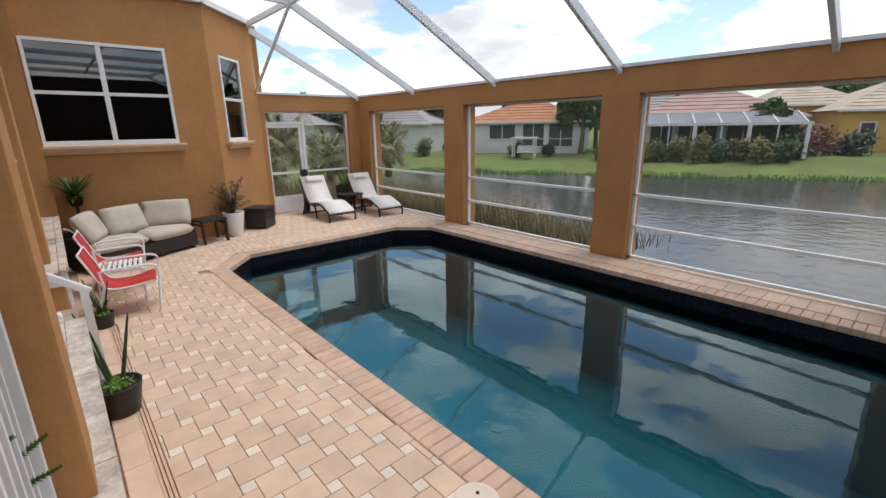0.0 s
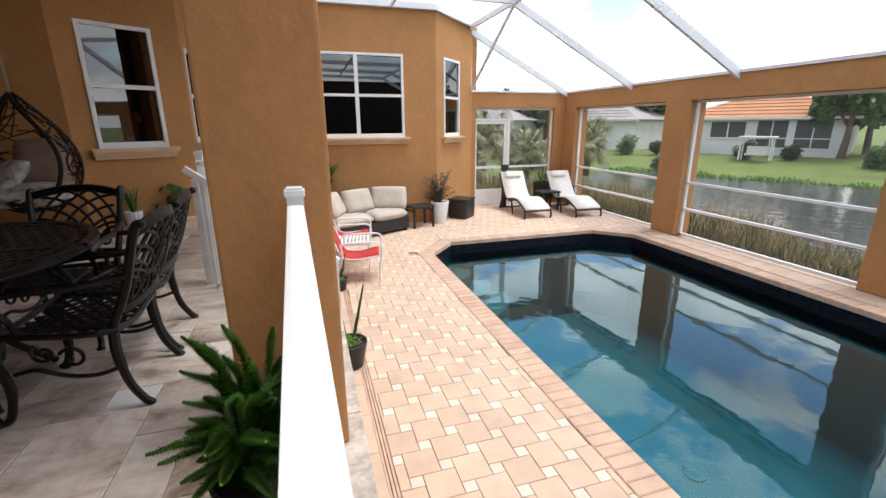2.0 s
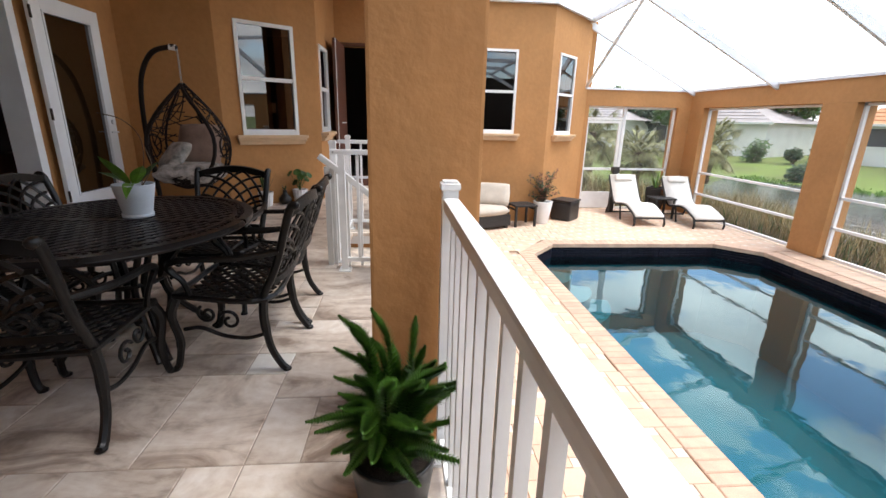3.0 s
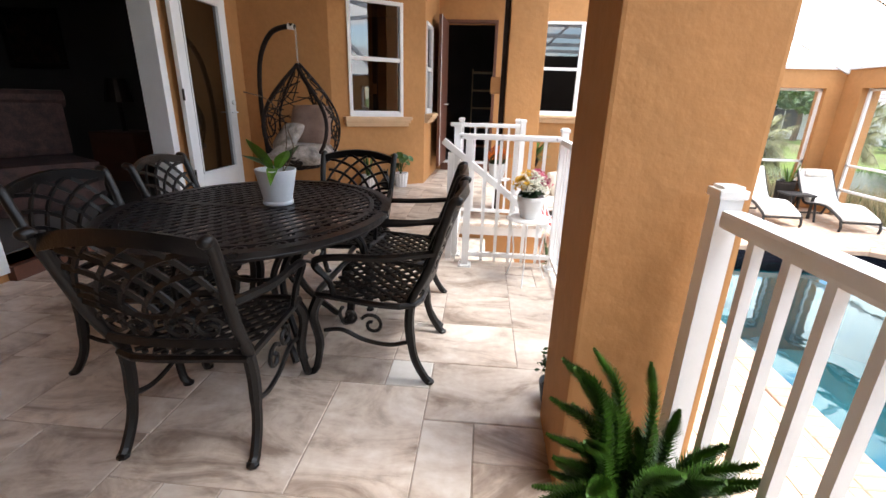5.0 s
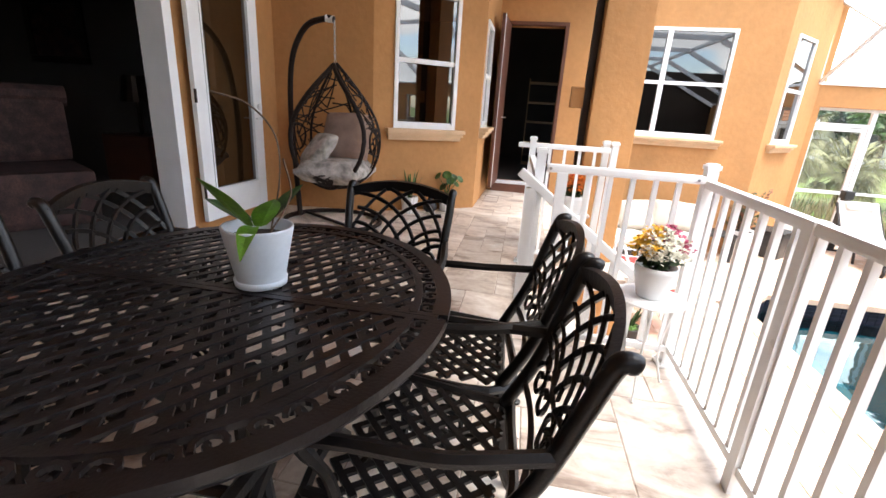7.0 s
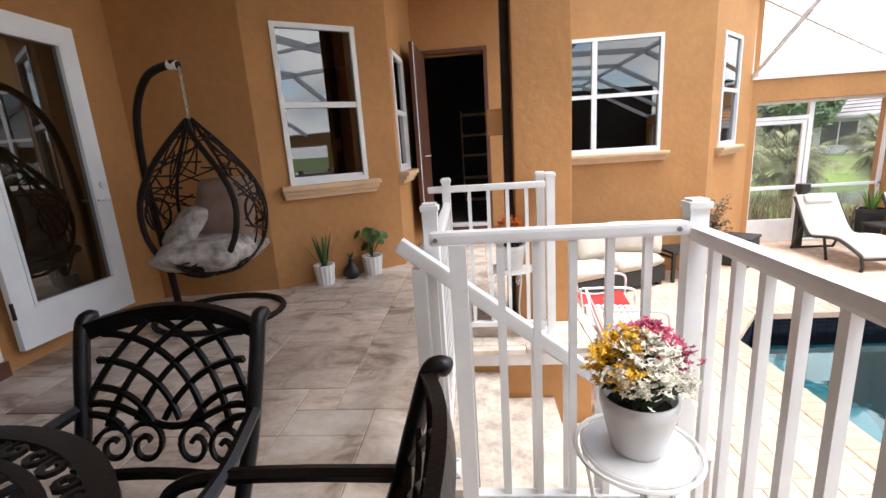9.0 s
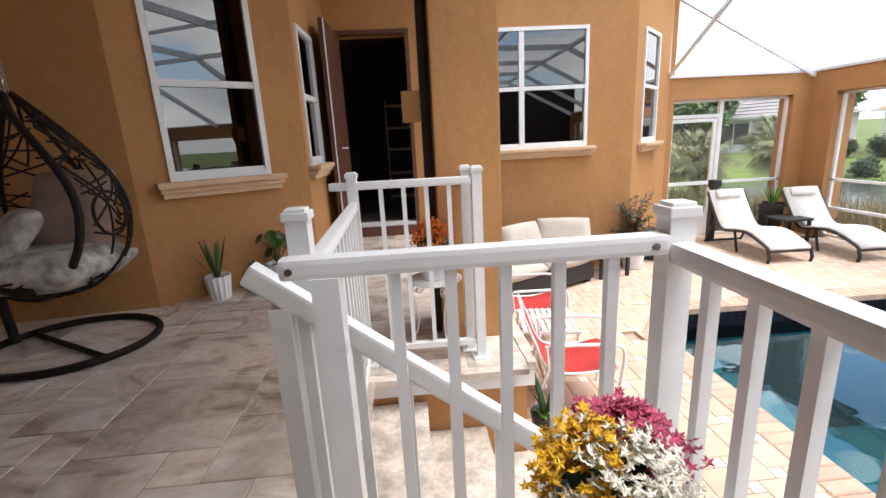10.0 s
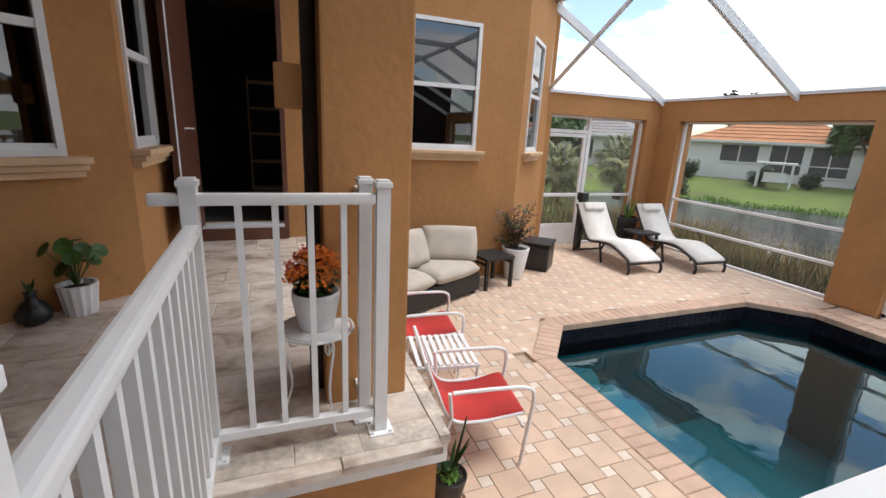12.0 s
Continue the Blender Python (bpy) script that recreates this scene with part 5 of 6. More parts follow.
# black side table, white planter with shrub, black box
t = thing("side_table", (2.60, 9.16, DECK), 12, "small black wicker side table beside the sofa", "side table")
part("tabletop", one_box((-0.24, -0.22, 0.40), (0.24, 0.22, 0.44), None, 0.012), WICKER, t)
for x in (-0.21, 0.21):
    for y in (-0.19, 0.19):
        part("leg", one_box((x - 0.02, y - 0.02, 0), (x + 0.02, y + 0.02, 0.40)), WICKER, t)
    part("stretcher", one_box((x - 0.012, -0.17, 0.33), (x + 0.012, 0.17, 0.36)), WICKER, t)
p = thing("potted_bush", (3.09, 9.36, DECK), 0, "reddish leggy shrub in a tall white planter", "potted plant")
pot(p, 0.135, 0.20, 0.46, CERAMIC, 0, True, 28, "tall white planter")
rg = random.Random(31)
b, lf, lr = bmesh.new(), bmesh.new(), bmesh.new()
for k in range(26):
    a, r, z = rg.uniform(0, 6.28), rg.uniform(0.08, 0.38), rg.uniform(0.55, 1.15)
    end = Vector((r * math.cos(a), r * math.sin(a), z))
    line = spline([(0, 0, 0.42), (end.x * 0.35, end.y * 0.35, 0.42 + (z - 0.42) * 0.6), end], 6)
    tube(b, line, [0.007 - 0.005 * i / len(line) for i in range(len(line))], 5)
    for q in line[3:]:
        clump(lf if rg.random() < 0.6 else lr, q, (0.06, 0.06, 0.05), 6, 0.022, rg, 0.2)
part("branch", b, BARK, p)
part("foliage", lf, LEAF_DARK, p)
part("new_leaves", lr, LEAF_RED, p, "reddish young leaves")
q = thing("storage_box", (3.72, 9.74, DECK), 45, "black round-edged storage box by the wall", "storage box")
part("body", one_box((-0.24, -0.22, 0), (0.24, 0.22, 0.40), None, 0.05), BLACKPOT, q)
part("lid", one_box((-0.25, -0.23, 0.402), (0.25, 0.23, 0.44), None, 0.015), WICKER, q)

# fern behind the sofa
f = thing("fern_stand", (0.80, 9.22, DECK), 0, "fern in a dark pot on a slender stand by the wall", "potted plant")
part("stand", tube(bmesh.new(), [(0, 0, 0), (0, 0, 0.88)], 0.02, 8), BRONZE, f)
part("foot", lathe(bmesh.new(), [(0.16, 0), (0.16, 0.015), (0.03, 0.03)], 16), BRONZE, f)
part("pot", lathe(bmesh.new(), [(0.07, 0.88), (0.11, 1.02), (0.10, 1.03)], 16), BRONZE, f)
rg = random.Random(41)
for k in range(90):
    a, ln = rg.uniform(0, 6.28), rg.uniform(0.14, 0.42)
    b = bmesh.new()
    blade(b, (0, 0, 1.02), (ln * math.cos(a), ln * math.sin(a), 1.12 + rg.uniform(-0.1, 0.40)), 0.032, 0.10, 5)
    part("frond", b, LEAF, f)

# ---- red sling chairs and the little white table ----
def sling_chair(at, turn):
    c = thing("sling_chair", at, turn, "white metal deck chair with a red sling", "chair", "red chairs on the deck")
    for sx in (-1, 1):
        x = sx * 0.27
        b = bmesh.new()
        tube(b, spline([(x, 0.30, 0.0), (x, 0.33, 0.30), (x, 0.35, 0.52), (x, 0.30, 0.60), (x, 0.10, 0.61), (x, -0.20, 0.60)], 6), 0.014, 7)
        part("arm", b, WHITE, c)
        part("leg", tube(bmesh.new(), [(x, -0.34, 0.0), (x, -0.20, 0.42), (x, -0.22, 0.60)], 0.013, 7), WHITE, c)
        part("side_rail", tube(bmesh.new(), spline([(x * 0.92, 0.30, 0.40), (x * 0.92, 0.0, 0.36), (x * 0.92, -0.20, 0.40), (x * 0.92, -0.31, 0.64), (x * 0.92, -0.38, 0.82)], 6), 0.012, 7), WHITE, c)
    b = bmesh.new()
    prof = spline([(0, 0.31, 0.395), (0, 0.26, 0.405), (0, 0.0, 0.345), (0, -0.17, 0.37), (0, -0.25, 0.48), (0, -0.31, 0.64), (0, -0.375, 0.80)], 5)
    rows = []
    for p0 in prof:
        rows.append([(b.verts.new((-0.245, p0.y, p0.z + 0.006)), b.verts.new((0.245, p0.y, p0.z + 0.006))), (b.verts.new((-0.245, p0.y - 0.004, p0.z - 0.004)), b.verts.new((0.245, p0.y - 0.004, p0.z - 0.004)))])
    for r0, r1 in zip(rows, rows[1:]):
        b.faces.new((r0[0][0], r0[0][1], r1[0][1], r1[0][0]))
        b.faces.new((r0[1][1], r0[1][0], r1[1][0], r1[1][1]))
        b.faces.new((r0[0][0], r1[0][0], r1[1][0], r0[1][0]))
        b.faces.new((r0[0][1], r0[1][1], r1[1][1], r1[0][1]))
    part("sling", b, REDCLOTH, c, "red woven sling", True)
    for y, z in ((0.30, 0.30), (-0.22, 0.25), (-0.38, 0.815)):
        part("crossbar", tube(bmesh.new(), [(-0.265, y, z), (0.265, y, z)], 0.011, 7), WHITE, c)
    return c


ch = sling_chair((1.02, 6.30, DECK), -99)
ch.scale = (0.92, 0.92, 0.92)
copy_thing(ch, pose(1.03, 7.42, DECK, 0, 0, -97))
t = thing("slatted_table", (1.02, 6.86, DECK), -98, "low white slatted side table between the red chairs", "side table")
for k in range(9):
    part("slat", one_box((-0.24, -0.22 + k * 0.052, 0.40), (0.24, -0.19 + k * 0.052, 0.412)), WHITE, t)
for x in (-0.235, 0.235):
    part("side_rail", one_box((x - 0.012, -0.24, 0.375), (x + 0.012, 0.24, 0.40)), WHITE, t)
    for y in (-0.22, 0.22):
        part("leg", tube(bmesh.new(), [(x, y, 0), (x, y, 0.38)], 0.012, 7), WHITE, t)

# ---- chaise loungers ----
def lounger(at, turn):
    c = thing("sun_lounger", at, turn, "white sling chaise lounger on a curved black frame", "sun lounger", "loungers by the screen door")
    prof = spline([(0, -0.02, 0.20), (0, 0.06, 0.25), (0, 0.42, 0.37), (0, 0.70, 0.36), (0, 0.98, 0.32), (0, 1.12, 0.40), (0, 1.32, 0.66), (0, 1.47, 0.88)], 6)
    b = bmesh.new()
    rows = []
    for p0 in prof:
        rows.append([b.verts.new(q) for q in ((-0.30, p0.y, p0.z + 0.012), (0.30, p0.y, p0.z + 0.012), (0.30, p0.y, p0.z - 0.012), (-0.30, p0.y, p0.z - 0.012))])
    for r0, r1 in zip(rows, rows[1:]):
        for k in range(4):
            b.faces.new((r0[k], r0[(k + 1) % 4], r1[(k + 1) % 4], r1[k]))
    b.faces.new(rows[0][::-1])
    b.faces.new(rows[-1])
    part("sling", b, SLING, c, "white woven sling", True)
    for sx in (-1, 1):
        part("frame_rail", tube(bmesh.new(), [(sx * 0.315, p0.y, p0.z - 0.022) for p0 in prof], 0.02, 7), WICKER, c)
        part("leg", tube(bmesh.new(), spline([(sx * 0.315, 0.0, 0.18), (sx * 0.315, -0.04, 0.08), (sx * 0.315, -0.02, 0.0)], 4), 0.022, 7), WICKER, c)
        part("leg", tube(bmesh.new(), [(sx * 0.315, 0.72, 0.35), (sx * 0.315, 0.62, 0.0)], 0.02, 7), WICKER, c)
        part("leg", tube(bmesh.new(), [(sx * 0.315, 1.18, 0.46), (sx * 0.315, 1.42, 0.0)], 0.02, 7), WICKER, c)
    part("foot_bar", tube(bmesh.new(), [(-0.315, -0.01, 0.17), (0.315, -0.01, 0.17)], 0.022, 7), WICKER, c)
    part("crossbar", tube(bmesh.new(), [(-0.315, 1.42, 0.02), (0.315, 1.42, 0.02)], 0.018, 7), WICKER, c)
    part("headrest", cushion((0.42, 0.16, 0.08), pose(0, 1.40, 0.83, 56, 0, 0)), SLING, c, "small white head pillow", True)
    return c


lg = lounger((5.27, 9.08, DECK), -2)
copy_thing(lg, pose(6.42, 8.86, DECK, 0, 0, -2))
t = thing("side_table", (6.02, 9.98, DECK), 0, "small black table between the loungers", "side table")
part("tabletop", one_box((-0.24, -0.22, 0.42), (0.24, 0.22, 0.46), None, 0.012), WICKER, t)
for x in (-0.2, 0.2):
    for y in (-0.18, 0.18):
        part("leg", one_box((x - 0.02, y - 0.02, 0), (x + 0.02, y + 0.02, 0.42)), WICKER, t)
p = thing("planter", (6.12, 10.45, DECK), 0, "black square planter with an upright spiky plant", "potted plant")
pot(p, 0.20, 0.24, 0.62, BLACKPOT, 0, True, 4)
for k in range(14):
    a = k * 2.4
    b = bmesh.new()
    blade(b, (0.04 * math.cos(a), 0.04 * math.sin(a), 0.6), (0.20 * math.cos(a), 0.20 * math.sin(a), 0.82 + 0.2 * rng.random()), 0.03, 0.02, 4)
    part("leaf", b, LEAF_LIGHT if k % 3 else LEAF, p)
p = thing("garden_lantern", (5.16, 10.62, DECK), 0, "black post lantern beside the screen door", "lantern")
part("post", one_box((-0.05, -0.05, 0), (0.05, 0.05, 0.92)), BLACKPOT, p)
part("head", one_box((-0.075, -0.075, 0.92), (0.075, 0.075, 1.06), None, 0.02), BLACKPOT, p)

# ---- pots on the deck by the lanai edge ----
def cane_pot(at, label, seed, leafy, size=1.0):
    rg = random.Random(seed)
    p = thing("cane_plant", at, 0, label, "potted plant")
    p.scale = (size, size, size)
    pot(p, 0.115, 0.155, 0.23, BLACKPOT)
    for a, ln in ((0.3, 0.52), (2.1, 0.42), (2.7, 0.60)):
        tip = (0.16 * math.cos(a), 0.16 * math.sin(a), 0.2 + ln)
        b = bmesh.new()
        tube(b, spline([(0.03 * math.cos(a), 0.03 * math.sin(a), 0.2), (0.09 * math.cos(a), 0.09 * math.sin(a), 0.2 + ln * 0.45), tip], 6), [0.014] * 7 + [0.011] * 3 + [0.008] * 2 + [0.004], 6)
        part("cane", b, LEAF_DARK, p)
    b = bmesh.new()
    clump(b, (0, 0, 0.225), (0.125, 0.125, 0.05), 260, 0.018, rg, 0.2)
    tagged(part("groundcover", b, LEAF_LIGHT, p), "low bright green groundcover leaves", kind="stuff")
    if leafy:
        for k in range(8):
            b = bmesh.new()
            blade(b, (0, 0, 0.22), (0.18 * math.cos(k * 0.9), 0.18 * math.sin(k * 0.9), 0.42 + 0.2 * rg.random()), 0.035, 0.03, 4)
            part("leaf", b, LEAF_DARK, p)


cane_pot((0.68, 4.03, DECK), "black pot with leafless green canes on the deck", 51, False)
cane_pot((0.73, 5.92, DECK), "black pot of dark spiky leaves at the stair foot", 52, True, 0.68)

# room behind the french doors
a = thing("armchair", (-4.5, 4.9, 0.11), 60, "worn brown upholstered armchair in the dim room", "armchair")
part("body", one_box((-0.42, -0.40, 0.0), (0.42, 0.42, 0.45), None, 0.06), UPHOLSTERY, a)
part("backrest", one_box((-0.42, 0.28, 0.45), (0.42, 0.46, 1.02), None, 0.07), UPHOLSTERY, a)
part("back_roll", tube(bmesh.new(), [(-0.44, 0.36, 1.02), (0.44, 0.36, 1.02)], 0.09, 10), UPHOLSTERY, a)
l = thing("table_lamp", (-4.83, 6.5, 0.11), 0, "table lamp with a dark shade on a chest", "lamp")
part("chest", one_box((-0.3, -0.25, 0), (0.3, 0.25, 0.62), None, 0.02), BROWNWOOD, l)
part("stem", tube(bmesh.new(), [(0, 0, 0.62), (0, 0, 1.0)], 0.03, 8), BRONZE, l)
part("shade", lathe(bmesh.new(), [(0.17, 0.98), (0.12, 1.26), (0.11, 1.26)], 18), BRONZE, l)
f = thing("picture_frame", (-6.2, 6.89, 1.85), 0, "dark framed picture on the dim inner wall", "picture")
part("mat", one_box((-0.34, -0.012, -0.29), (0.34, 0.0, 0.29)), UPHOLSTERY, f, "dim brown picture surface")
for lo, hi in (((-0.42, -0.035, -0.37), (0.42, 0.0, -0.29)), ((-0.42, -0.035, 0.29), (0.42, 0.0, 0.37)), ((-0.42, -0.035, -0.29), (-0.34, 0.0, 0.29)), ((0.34, -0.035, -0.29), (0.42, 0.0, 0.29))):
    part("frame_bar", one_box(lo, hi, None, 0.006), BRONZE, f)

# ---- across the lake ----
SHORE = Vector((0.47, -0.88, 0)).normalized()
SHORE_TURN = math.degrees(math.atan2(SHORE.y, SHORE.x))
BASE_Z = -0.85


def hip_roof(x0, x1, y0, y1, z0, rise, over=0.5):
    b = bmesh.new()
    x0, x1, y0, y1 = x0 - over, x1 + over, y0 - over, y1 + over
    half = min(x1 - x0, y1 - y0) / 2
    lo = [b.verts.new(p) for p in ((x0, y0, z0), (x1, y0, z0), (x1, y1, z0), (x0, y1, z0))]
    ym = (y0 + y1) / 2
    r0, r1 = b.verts.new((x0 + half, ym, z0 + rise)), b.verts.new((x1 - half, ym, z0 + rise))
    b.faces.new((lo[0], lo[1], r1, r0))
    b.faces.new((lo[2], lo[3], r0, r1))
    b.faces.new((lo[1], lo[2], r1))
    b.faces.new((lo[3], lo[0], r0))
    b.faces.new(lo[::-1])
    return b


def tile_courses(x0, x1, y0, z0, rise, depth, n=9):
    """Thin shadow-casting courses on the near roof slope."""
    b = bmesh.new()
    for k in range(1, n):
        t = k / n
        half = depth / 2
        xa, xb = x0 + half * t, x1 - half * t
        box(b, (xa, y0 + half * t - 0.04, z0 + rise * t - 0.01), (xb, y0 + half * t + 0.02, z0 + rise * t + 0.035))
    return b


def house(at, width, depth, walls, roof, height, rise, bays, label, screen=False):
    """A one-storey house; local x runs along the shore, y away from the lake."""
    h = thing("house", (at[0], at[1], BASE_Z), SHORE_TURN, label, "house")
    part("wall", one_box((0, 0, -0.6), (width, depth, height)), walls, h)
    r = part("roof", hip_roof(0, width, 0, depth, height, rise), roof, h)
    part("courses", tile_courses(-0.5, width + 0.5, -0.5, height, rise, depth + 1.0), roof, r)
    part("fascia", one_box((-0.5, -0.56, height - 0.12), (width + 0.5, -0.50, height + 0.03)), HOUSEWHITE, h)
    for x0, x1, z0, z1, panes in bays:
        w = part("window", one_box((x0, -0.05, z0), (x1, 0.02, z1)), SCREEN, h, "dark screened window")
        f = bmesh.new()
        for lo, hi in (((x0 - 0.09, -0.10, z0 - 0.09), (x0, 0.0, z1 + 0.09)), ((x1, -0.10, z0 - 0.09), (x1 + 0.09, 0.0, z1 + 0.09)), ((x0, -0.10, z0 - 0.09), (x1, 0.0, z0)), ((x0, -0.10, z1), (x1, 0.0, z1 + 0.09))):
            box(f, lo, hi)
        part("frame", f, HOUSEWHITE, w)
        for k in range(1, panes):
            x = x0 + (x1 - x0) * k / panes
            part("bar", one_box((x - 0.035, -0.08, z0), (x + 0.035, -0.05, z1)), HOUSEWHITE, w)
        if z0 < 0.6:
            part("bar", one_box((x0, -0.08, z0 + 0.55), (x1, -0.05, z0 + 0.61)), HOUSEWHITE, w)
    if screen:
        c = bmesh.new()
        for k in range(7):
            x = k * (width - 0.4) / 6 + 0.2
            bar(c, (x, -2.6, height - 0.50), (x, -0.3, height + 0.28), 0.09, 0.09)
            bar(c, (x, -2.6, -0.1), (x, -2.6, height - 0.50), 0.22 if k % 2 == 0 else 0.08, 0.22 if k % 2 == 0 else 0.08)
        box(c, (0.0, -2.7, height - 0.58), (width, -2.5, height - 0.40))
        box(c, (0.2, -0.35, height + 0.22), (width - 0.2, -0.25, height + 0.32))
        part("cage_frame", c, HOUSEWHITE, h, "white pool cage frame")
        s = bmesh.new()
        s.faces.new([s.verts.new(p) for p in ((0.2, -2.57, height - 0.46), (width - 0.2, -2.57, height - 0.46), (width - 0.2, -0.28, height + 0.26), (0.2, -0.28, height + 0.26))])
        flat(s, "cage_screen", SCREENGREY, h)
    return h


house((27.3, 27.6), 9.4, 9, HOUSEWHITE, ROOF_ORANGE, 2.45, 2.1, ((2.0, 4.1, 1.15, 2.2, 2), (4.75, 6.4, 0.55, 2.25, 2), (6.8, 8.6, 0.55, 2.25, 2)), "pale one-storey house with an orange tiled hip roof")
house((33.6, 15.9), 9.6, 9, HOUSEWHITE, ROOF_PINK, 2.55, 2.5, ((0.8, 2.2, 0.1, 2.1, 2), (2.6, 5.0, 0.1, 2.1, 3), (5.6, 8.6, 0.1, 2.1, 3)), "one-storey house with a pink tiled roof and a screened pool cage", True)
house((43.5, 6.0), 12, 9, HOUSEYELLOW, ROOF_CREAM, 2.9, 2.3, ((1.2, 2.0, 0.9, 2.0, 1), (4.5, 5.6, 0.9, 2.0, 1)), "yellow stucco house with a cream tiled roof")
house((46.0, 11.5), 7, 9, HOUSEYELLOW, ROOF_CREAM, 3.5, 2.2, ((1.2, 2.6, 1.2, 2.4, 2),), "taller yellow stucco house with a cream tiled roof")
house((21.6, 39.5), 9.5, 9, HOUSEWHITE, ROOF_GREY, 2.45, 2.2, ((1.0, 3.0, 0.6, 2.1, 2), (4.0, 6.0, 0.6, 2.1, 2)), "pale house with a grey tiled hip roof")
house((13.5, 46.0), 10, 9, HOUSEWHITE, ROOF_GREY, 2.45, 2.0, ((1.0, 3.0, 0.6, 2.1, 2), (5.0, 8.0, 0.2, 2.1, 3)), "pale house with a grey roof among trees")
house((41.0, 22.5), 9, 8, HOUSEWHITE, ROOF_GREY, 2.9, 2.3, (), "house with a weathered grey roof behind the others")

rg = random.Random(77)


def bush(name, at, radii, mat, label, n=900, size=0.11, cat="bush"):
    o = thing(name, at, 0, label, cat)
    b = bmesh.new()
    for k in range(5):
        off = Vector((rg.uniform(-0.5, 0.5) * radii[0], rg.uniform(-0.5, 0.5) * radii[1], rg.uniform(0.3, 0.85) * radii[2]))
        clump(b, off, [r * rg.uniform(0.5, 0.75) for r in radii], n // 3, size * 1.25, rg, 0.35)
    part("foliage", b, mat, o)
    b = bmesh.new()
    for k in range(4):
        tube(b, [(0, 0, -0.1), (rg.uniform(-0.4, 0.4) * radii[0], rg.uniform(-0.4, 0.4) * radii[1], radii[2] * 0.8)], 0.03, 5)
    part("stems", b, BARK, o)
    return o


def tree(at, height, crown, mat, label, n=5200, size=0.24):
    o = thing("tree", at, rg.uniform(0, 360), label, "tree")
    b = bmesh.new()
    tube(b, spline([(0, 0, -0.2), (0.1, 0.05, height * 0.3), (0.0, 0.1, height * 0.6)], 5), [0.22 - 0.012 * i for i in range(11)], 8)
    limbs = []
    for k in range(7):
        a = k * 0.9 + rg.uniform(-0.3, 0.3)
        tip = (crown * 0.6 * math.cos(a), crown * 0.6 * math.sin(a), height * rg.uniform(0.6, 0.95))
        limbs.append(tip)
        tube(b, spline([(0.0, 0.08, height * 0.42), (tip[0] * 0.5, tip[1] * 0.5, height * 0.62), tip], 5), [0.09 - 0.007 * i for i in range(11)], 6)
    part("trunk", b, BARK, o)
    b = bmesh.new()
    for tip in limbs + [(0, 0, height * 0.9)]:
        clump(b, tip, (crown * 0.5, crown * 0.5, height * 0.22), n // 8, size, rg, 0.35)
    part("crown", b, mat, o)
    return o


def palm(at, height, spread, label, fronds=84):
    o = thing("palm_tree", at, rg.uniform(0, 360), label, "palm tree", "palms on the near bank")
    b = bmesh.new()
    pts = [(0.05 * math.sin(z * 2), 0, z) for z in [height * k / 12 for k in range(13)]]
    tube(b, pts, [0.16 + 0.03 * (k % 2) for k in range(13)], 10)
    part("trunk", b, BARK, o)
    for k in range(fronds):
        a = k * 2.399
        lift = rg.uniform(-0.9, 1.15)
        ln = spread * rg.uniform(0.35, 0.75)
        hub = Vector((ln * math.cos(a) * math.cos(lift), ln * math.sin(a) * math.cos(lift), height + ln * math.sin(lift)))
        b = bmesh.new()
        tube(b, [(0, 0, height - 0.1), hub], 0.015, 4)
        out = (hub - Vector((0, 0, height))).normalized()
        side = out.cross(Vector((0, 0, 1))).normalized()
        for j in range(-9, 10):
            ang = j * 0.15
            d = (out * math.cos(ang) + side * math.sin(ang)).normalized()
            blade(b, hub, hub + d * spread * 0.40 * (1 - 0.03 * abs(j)), 0.03, 0.20 + 0.02 * abs(j), 3)
        part("frond", b, LEAF_PALM, o)
    return o


palm((12.5, 17.8, -1.0), 1.55, 1.35, "shaggy grey-green fan palm on the lake bank")
palm((9.2, 17.2, -0.95), 1.2, 1.35, "shaggy grey-green fan palm on the lake bank")
palm((7.0, 16.6, -0.95), 1.9, 1.3, "shaggy grey-green fan palm on the lake bank")
palm((5.6, 15.2, -0.95), 1.0, 1.2, "low fan palm behind the screen door")

along = lambda s, off: (22.5 + SHORE.x * s + 0.88 * off, 17.5 + SHORE.y * s + 0.47 * off)
for s, off, r, hgt, mat, lab in ((-9.6, 6.5, 0.9, 1.1, LEAF, "rounded green shrub before the pale house"), (-7.4, 6.8, 0.55, 0.8, LEAF_DARK, "clipped dark green shrub before the house"), (-5.9, 6.8, 0.65, 0.95, LEAF_DARK, "clipped dark green shrub before the house"), (-1.9, 6.8, 0.65, 0.95, LEAF_DARK, "clipped dark green shrub before the house"), (0.4, 6.8, 0.5, 0.85, LEAF_DARK, "clipped dark green shrub before the house"), (-5.0, 1.6, 0.8, 0.9, LEAF_DARK, "dark water plant at the shore")):
    x, y = along(s, off)
    bush("shrub", (x, y, -1.68 if off < 3 else -0.95), (r, r, hgt), mat, lab, 700, 0.09)
for k in range(9):
    x, y = along(4.4 + k * 1.12, 5.4 + 0.3 * math.sin(k * 2.1))
    bush("hedge_shrub", (x, y, -1.1), (0.85, 0.75, 1.25 + 0.2 * math.sin(k * 1.7)), HEDGE if k % 3 else LEAF, "yellow-green hedge shrub before the pool cage", 800, 0.10)
